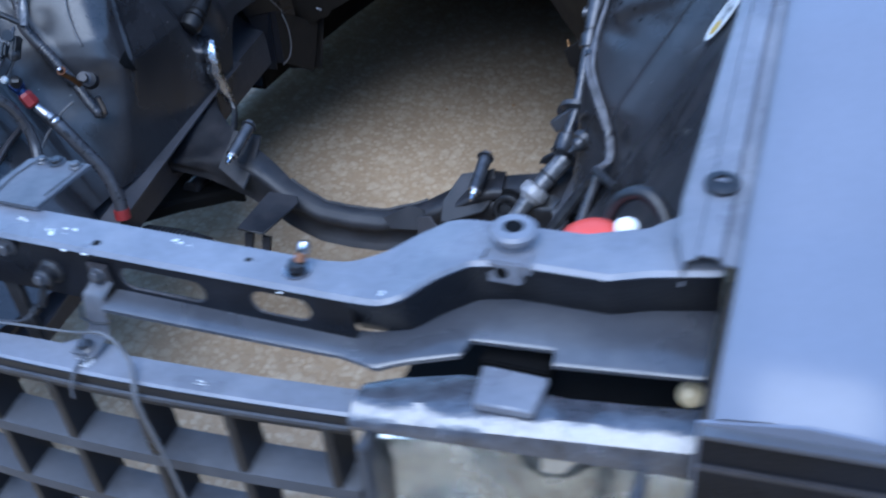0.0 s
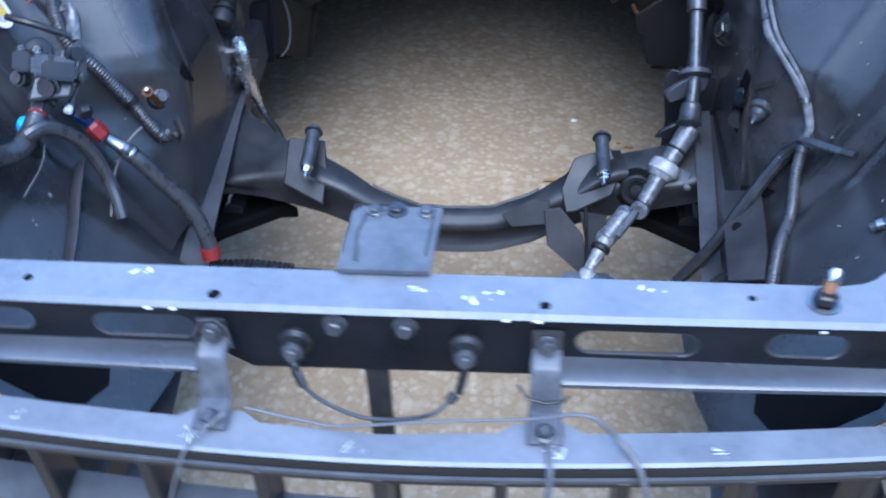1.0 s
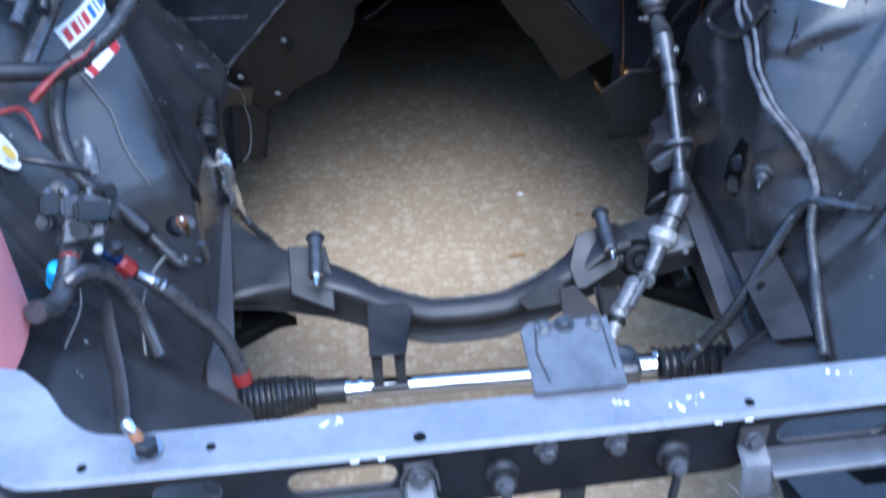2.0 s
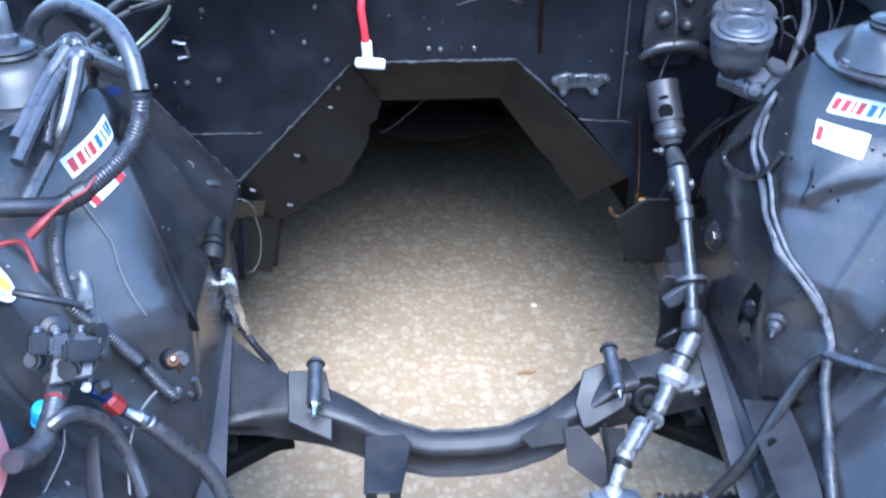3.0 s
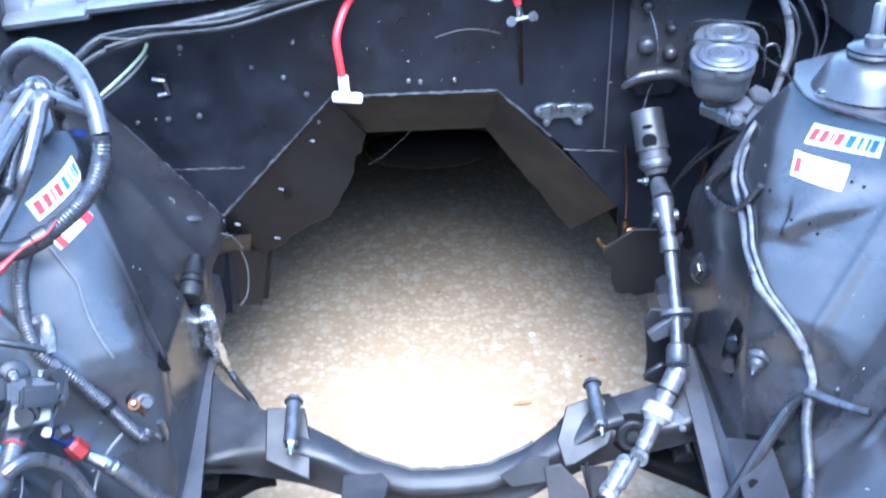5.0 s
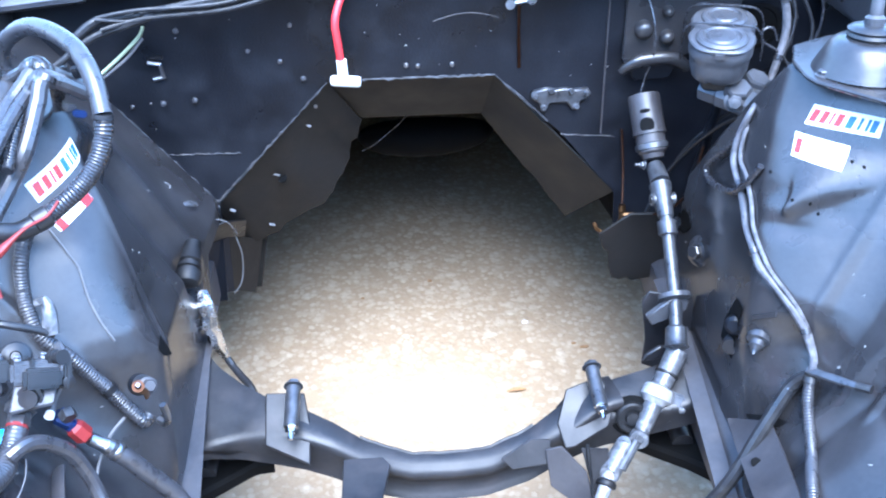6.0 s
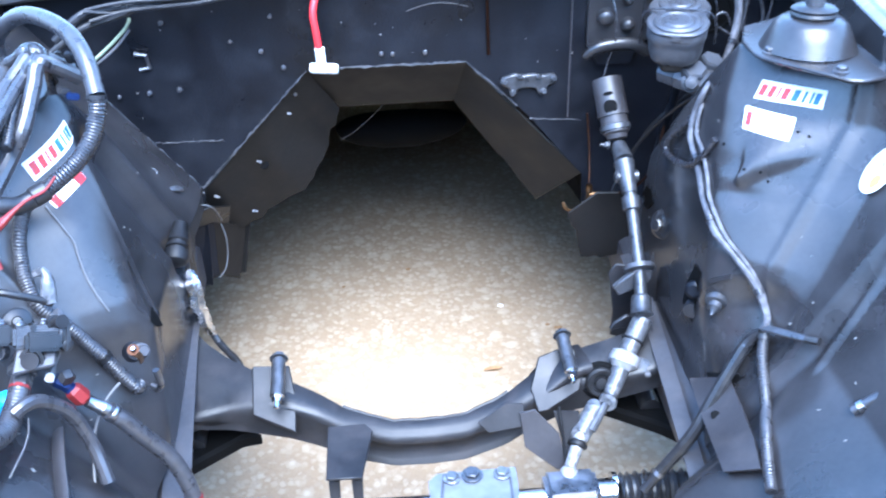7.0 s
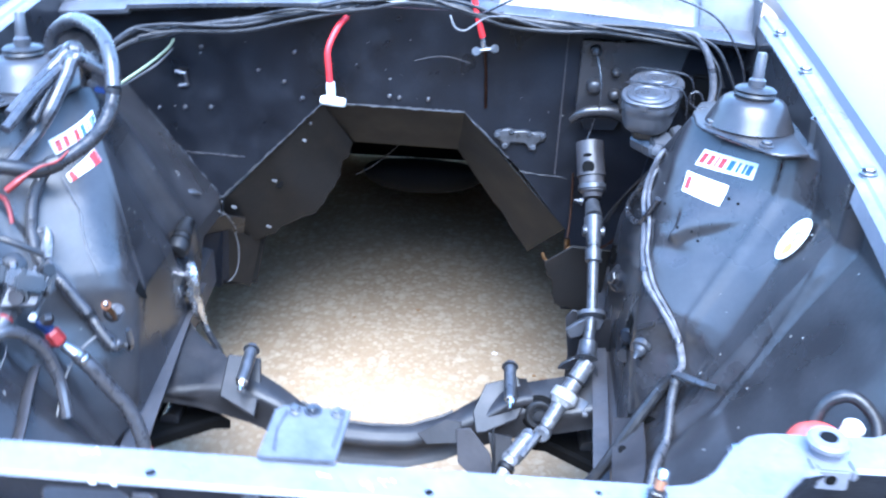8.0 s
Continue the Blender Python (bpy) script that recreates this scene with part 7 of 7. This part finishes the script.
part("hose", Shape().tube([(-0.438, 0.510, 0.524), (-0.421, 0.512, 0.503), (-0.404, 0.516, 0.472)] + [(-0.375, 0.522, 0.420), (-0.357, 0.515, 0.375), (-0.350, 0.505, 0.34)], 0.0120, n=14), TUBE, bf, "grey-black rubber fuel hose")
part("end_cap", Shape().lathe([(0, 0.014), (0.018, 0.014), (0.02, 0.01)], (-0.352, 0.508, 0.352), (-0.348, 0.50, 0.32), 14), REDP, bf)
cable("arched_hose", [(-0.510, 0.415, 0.609), (-0.499, 0.425, 0.613), (-0.491, 0.440, 0.605), (-0.480, 0.455, 0.587), (-0.469, 0.468, 0.561), (-0.461, 0.474, 0.527), (-0.452, 0.470, 0.497), (-0.444, 0.458, 0.475), (-0.437, 0.445, 0.455)], 0.0092, TUBE, "grey arched rubber hose on the inner wing", "hose")
bz = thing("starter_terminal", (-0.38, 0.51, 0.62), "brass terminal lug with a grey bolt", "terminal")
part("lug", Shape().lathe([(0, 0.0075), (0.0015, 0.0075), (0.0017, 0.004), (0.0005, 0.0035)], (-0.388, 0.520, 0.612), (-0.378, 0.49, 0.65), 18), COPPER, bz)
part("lug_tail", Shape().tube([(-0.388, 0.520, 0.608), (-0.386, 0.535, 0.59), (-0.39, 0.55, 0.57)], 0.0045, n=8, squash=0.5), BRASS, bz)
part("bolt", Shape().bolt((-0.392, 0.565, 0.575), (0.5, -0.7, 0.6), 0.009, 0.012), RAIL, bz)
part("stud", Shape().lathe([(0, 0.0035), (0.006, 0.0035), (0.007, 0.002)], (-0.3875, 0.5185, 0.614), (-0.378, 0.49, 0.65), 10), STEEL, bz)
part("boss", Shape().lathe([(0, 0.015), (0.02, 0.013)], (-0.415, 0.600, 0.550), (-0.39, 0.565, 0.58), 18), BAY, bz)
part("hook", Shape().tube([(-0.395, 0.585, 0.500), (-0.385, 0.575, 0.500), (-0.378, 0.570, 0.515), (-0.380, 0.568, 0.540)], 0.005, n=8), STEEL, bz)
cb = thing("blue_cap", (-0.54, 0.465, 0.575), "bright blue plastic cap on a hose", "cap")
part("cap", Shape().lathe([(0, 0.011), (0.004, 0.0125), (0.024, 0.0125), (0.030, 0.010), (0.032, 0.004)], (-0.540, 0.464, 0.574), (-0.531, 0.456, 0.610), 16), CYAN, cb)
part("skirt", Shape().lathe([(-0.010, 0.009), (0.0, 0.0135), (0.003, 0.0135), (0.004, 0.011)], (-0.540, 0.464, 0.574), (-0.531, 0.456, 0.610), 16), CYAN, cb)
part("stub", Shape().tube([(-0.541, 0.466, 0.570), (-0.548, 0.472, 0.535), (-0.560, 0.478, 0.50)], 0.009, n=12), RUBBER, cb)
# pale tube on the wing: the lit ridge of its front fold put into colour
fl = wing_l
part("fold_highlight", Shape().tube([on_wing(-1, 0.50, 0.500, 0.006), on_wing(-1, 0.44, 0.495, 0.008), on_wing(-1, 0.36, 0.478, 0.008), on_wing(-1, 0.25, 0.455, 0.006)], 0.014, n=12, squash=0.4), RAILTOP, fl)
# pink washer bottle and red cap on the front corners
pk = thing("washer_bottle", (-0.55, 0.30, 0.6), "faded pink plastic bottle beside the inner wing", "bottle")
part("body", Shape().prism([(-0.62, 0.40), (-0.63, 0.25), (-0.58, 0.22), (-0.545, 0.26), (-0.54, 0.33), (-0.55, 0.40), (-0.58, 0.43)], 0.17, m=pose(0, 0, 0.58), bev=0.015), PINK, pk)
rc = thing("coolant_cap", (0.585, 0.20, 0.73), "red plastic cap with a white nozzle and black hose", "cap")
part("cap", Shape().lathe([(0, 0.036), (0.012, 0.037), (0.022, 0.032), (0.030, 0.022), (0.033, 0.01)], (0.566, 0.205, 0.666), (0.57, 0.21, 1), 24), CAPRED, rc)
part("nozzle", Shape().lathe([(0, 0.012), (0.016, 0.012), (0.020, 0.008)], (0.597, 0.205, 0.694), (0.602, 0.198, 0.74), 14), WHITE, rc)
part("hose", Shape().tube([(0.566, 0.238, 0.672), (0.582, 0.248, 0.708), (0.610, 0.245, 0.720), (0.634, 0.225, 0.700), (0.630, 0.195, 0.670)], 0.008, n=12), RUBBER, rc)
part("base", Shape().box(0.53, 0.62, 0.17, 0.24, 0.58, 0.672, bev=0.01), RUBBER, rc)

# ---------- front cables ----------
cable("release_cable", [(-0.068, -0.026, 0.700), (-0.062, -0.034, 0.690), (-0.050, -0.040, 0.674), (-0.010, -0.046, 0.658), (0.040, -0.046, 0.664), (0.060, -0.038, 0.678), (0.066, -0.033, 0.684)], 0.0018, CAST, "thin grey wire slung between two rubber plugs", "cable", straps=(0, 5))
cable("release_cable", [(-0.105, -0.055, 0.676), (-0.064, -0.058, 0.668), (-0.028, -0.060, 0.664), (0.044, -0.058, 0.672), (0.118, -0.058, 0.680), (0.165, -0.060, 0.690), (0.190, -0.066, 0.670), (0.204, -0.082, 0.662), (0.212, -0.094, 0.642), (0.224, -0.098, 0.58), (0.240, -0.104, 0.46)], [0.0013] * 5 + [0.0017, 0.0022, 0.0024, 0.0024, 0.0024, 0.0024], WIREW, "thin grey wire draped over the grille", "cable")
cable("release_cable", [(-0.120, -0.060, 0.674), (-0.135, -0.072, 0.668), (-0.146, -0.086, 0.663), (-0.154, -0.098, 0.645), (-0.170, -0.104, 0.59), (-0.18, -0.108, 0.50)], 0.0013, WIREW, "thin pale wire twisted over the grille header", "cable")
solo("centre_brace", Shape().box(-0.016, 0.004, -0.004, 0.003, 0.40, 0.70, bev=0.001), RUBBER, "black flat vertical brace behind the grille", "brace")

# paint chips on the support
chips = thing("paint_chips", (0, 0, 0.748), "bright paint chips on the radiator support", "paint chips", kind="stuff")
sh = Shape()
rnd = random.Random(21)
for cx, cy, k, r in ((0.030, 0.012, 9, 0.006), (0.074, 0.004, 4, 0.006), (0.088, 0.010, 5, 0.010), (0.43, 0.004, 3, 0.004), (-0.20, 0.02, 3, 0.012), (0.21, 0.022, 3, 0.014)):
    for j in range(k):
        x, y = cx + rnd.uniform(-r, r), cy + rnd.uniform(-r, r) * 0.7
        n = rnd.randint(5, 7)
        q, lean = rnd.uniform(0.0006, 0.0030), rnd.uniform(-0.9, 0.9)
        long = rnd.uniform(0.6, 2.0)
        sh.prism([(x + q * rnd.uniform(0.5, 1.1) * (math.cos(2 * math.pi * i / n) + lean * long * math.sin(2 * math.pi * i / n)), y + q * long * rnd.uniform(0.4, 1.0) * math.sin(2 * math.pi * i / n)) for i in range(n)], 0.0006, m=pose(0, 0, 0.7472))
for cx, k in ((-0.145, 5), (0.142, 3), (-0.012, 4), (0.26, 3), (-0.30, 2), (0.145, 4)):
    for j in range(k):
        x = cx + rnd.uniform(-0.010, 0.010)
        y = gr_y(x) + rnd.uniform(0.002, 0.022)
        q, a = rnd.uniform(0.0005, 0.0014), rnd.uniform(0, 3.1)
        c, d = math.cos(a) * rnd.uniform(2, 6), math.sin(a) * rnd.uniform(2, 6)
        sh.prism([(x - q * c - q * 0.5, y - q * d), (x - q * c + q * 0.5, y - q * d + q * 0.4), (x + q * c + q * 0.4, y + q * d), (x + q * c - q * 0.3, y + q * d - q * 0.4)], 0.0006, m=pose(0, 0, 0.6612))
part("flakes", sh, WHITE, chips)
# pale paint specks on the inner wings
sp = thing("paint_specks", (0, 0.5, 0.6), "tiny pale paint specks on the inner wings", "paint specks", kind="stuff")
sh = Shape()
rnd = random.Random(33)
for k in range(11):
    side = 1 if k % 3 else -1
    y, z = rnd.uniform(0.36, 0.85), rnd.uniform(0.52, 0.80)
    if (z > 0.70 and y > 0.66) or (side < 0 and y < 0.6):
        continue
    p, q = on_wing(side, y, z, 0.0012), rnd.uniform(0.0005, 0.0011)
    e = (on_wing(side, y + 0.01, z, 0.0012) - p).normalized()
    v = (on_wing(side, y, z + 0.01, 0.0012) - p).normalized()
    sh.sheet([[p + e * q * 0.5 * i + v * q * rnd.uniform(0.8, 2.2) * j for j in (-1, 0, 1)] for i in (-1, 0, 1)], 0.0004)
part("flakes", sh, GREYP, sp)
# leaf and crumbs on the ground
lv = Shape()
rows = []
for i in range(9):
    t = i / 8
    w = 0.007 * math.sin(math.pi * t) + 0.0005
    rows.append([(0.158 + 0.042 * t, 1.165 - w + 0.004 * t, 0.004 + 0.003 * math.sin(3 * t)), (0.158 + 0.042 * t, 1.165 + 0.004 * t, 0.0025), (0.158 + 0.042 * t, 1.165 + w + 0.004 * t, 0.005)])
solo("dry_leaf", lv.sheet(rows, 0.0006), LEAF, "small curled dry brown leaf on the concrete", "leaf")
# crumbs and small stains beside the leaf
bits = thing("ground_crumbs", (0.2, 1.45, 0.0), "white chip and small brown crumbs on the concrete", "crumbs", kind="stuff")
chip, crumb = Shape(), Shape()
rnd = random.Random(77)
for cx, cy, r, sh in ((0.233, 1.412, 0.008, chip), (0.016, 1.612, 0.007, crumb), (0.355, 1.304, 0.011, crumb), (0.333, 1.319, 0.006, crumb), (-0.156, 1.552, 0.005, crumb)):
    n = 7
    lean = rnd.uniform(0.4, 0.8)
    sh.prism([(cx + r * rnd.uniform(0.7, 1.1) * math.cos(2 * math.pi * k / n), cy + lean * r * rnd.uniform(0.7, 1.1) * math.sin(2 * math.pi * k / n)) for k in range(n)], 0.003, m=pose(0, 0, 0.001))
part("chip", chip, WHITE, bits, "white chip")
part("crumb", crumb, LEAF, bits, "brown crumb")
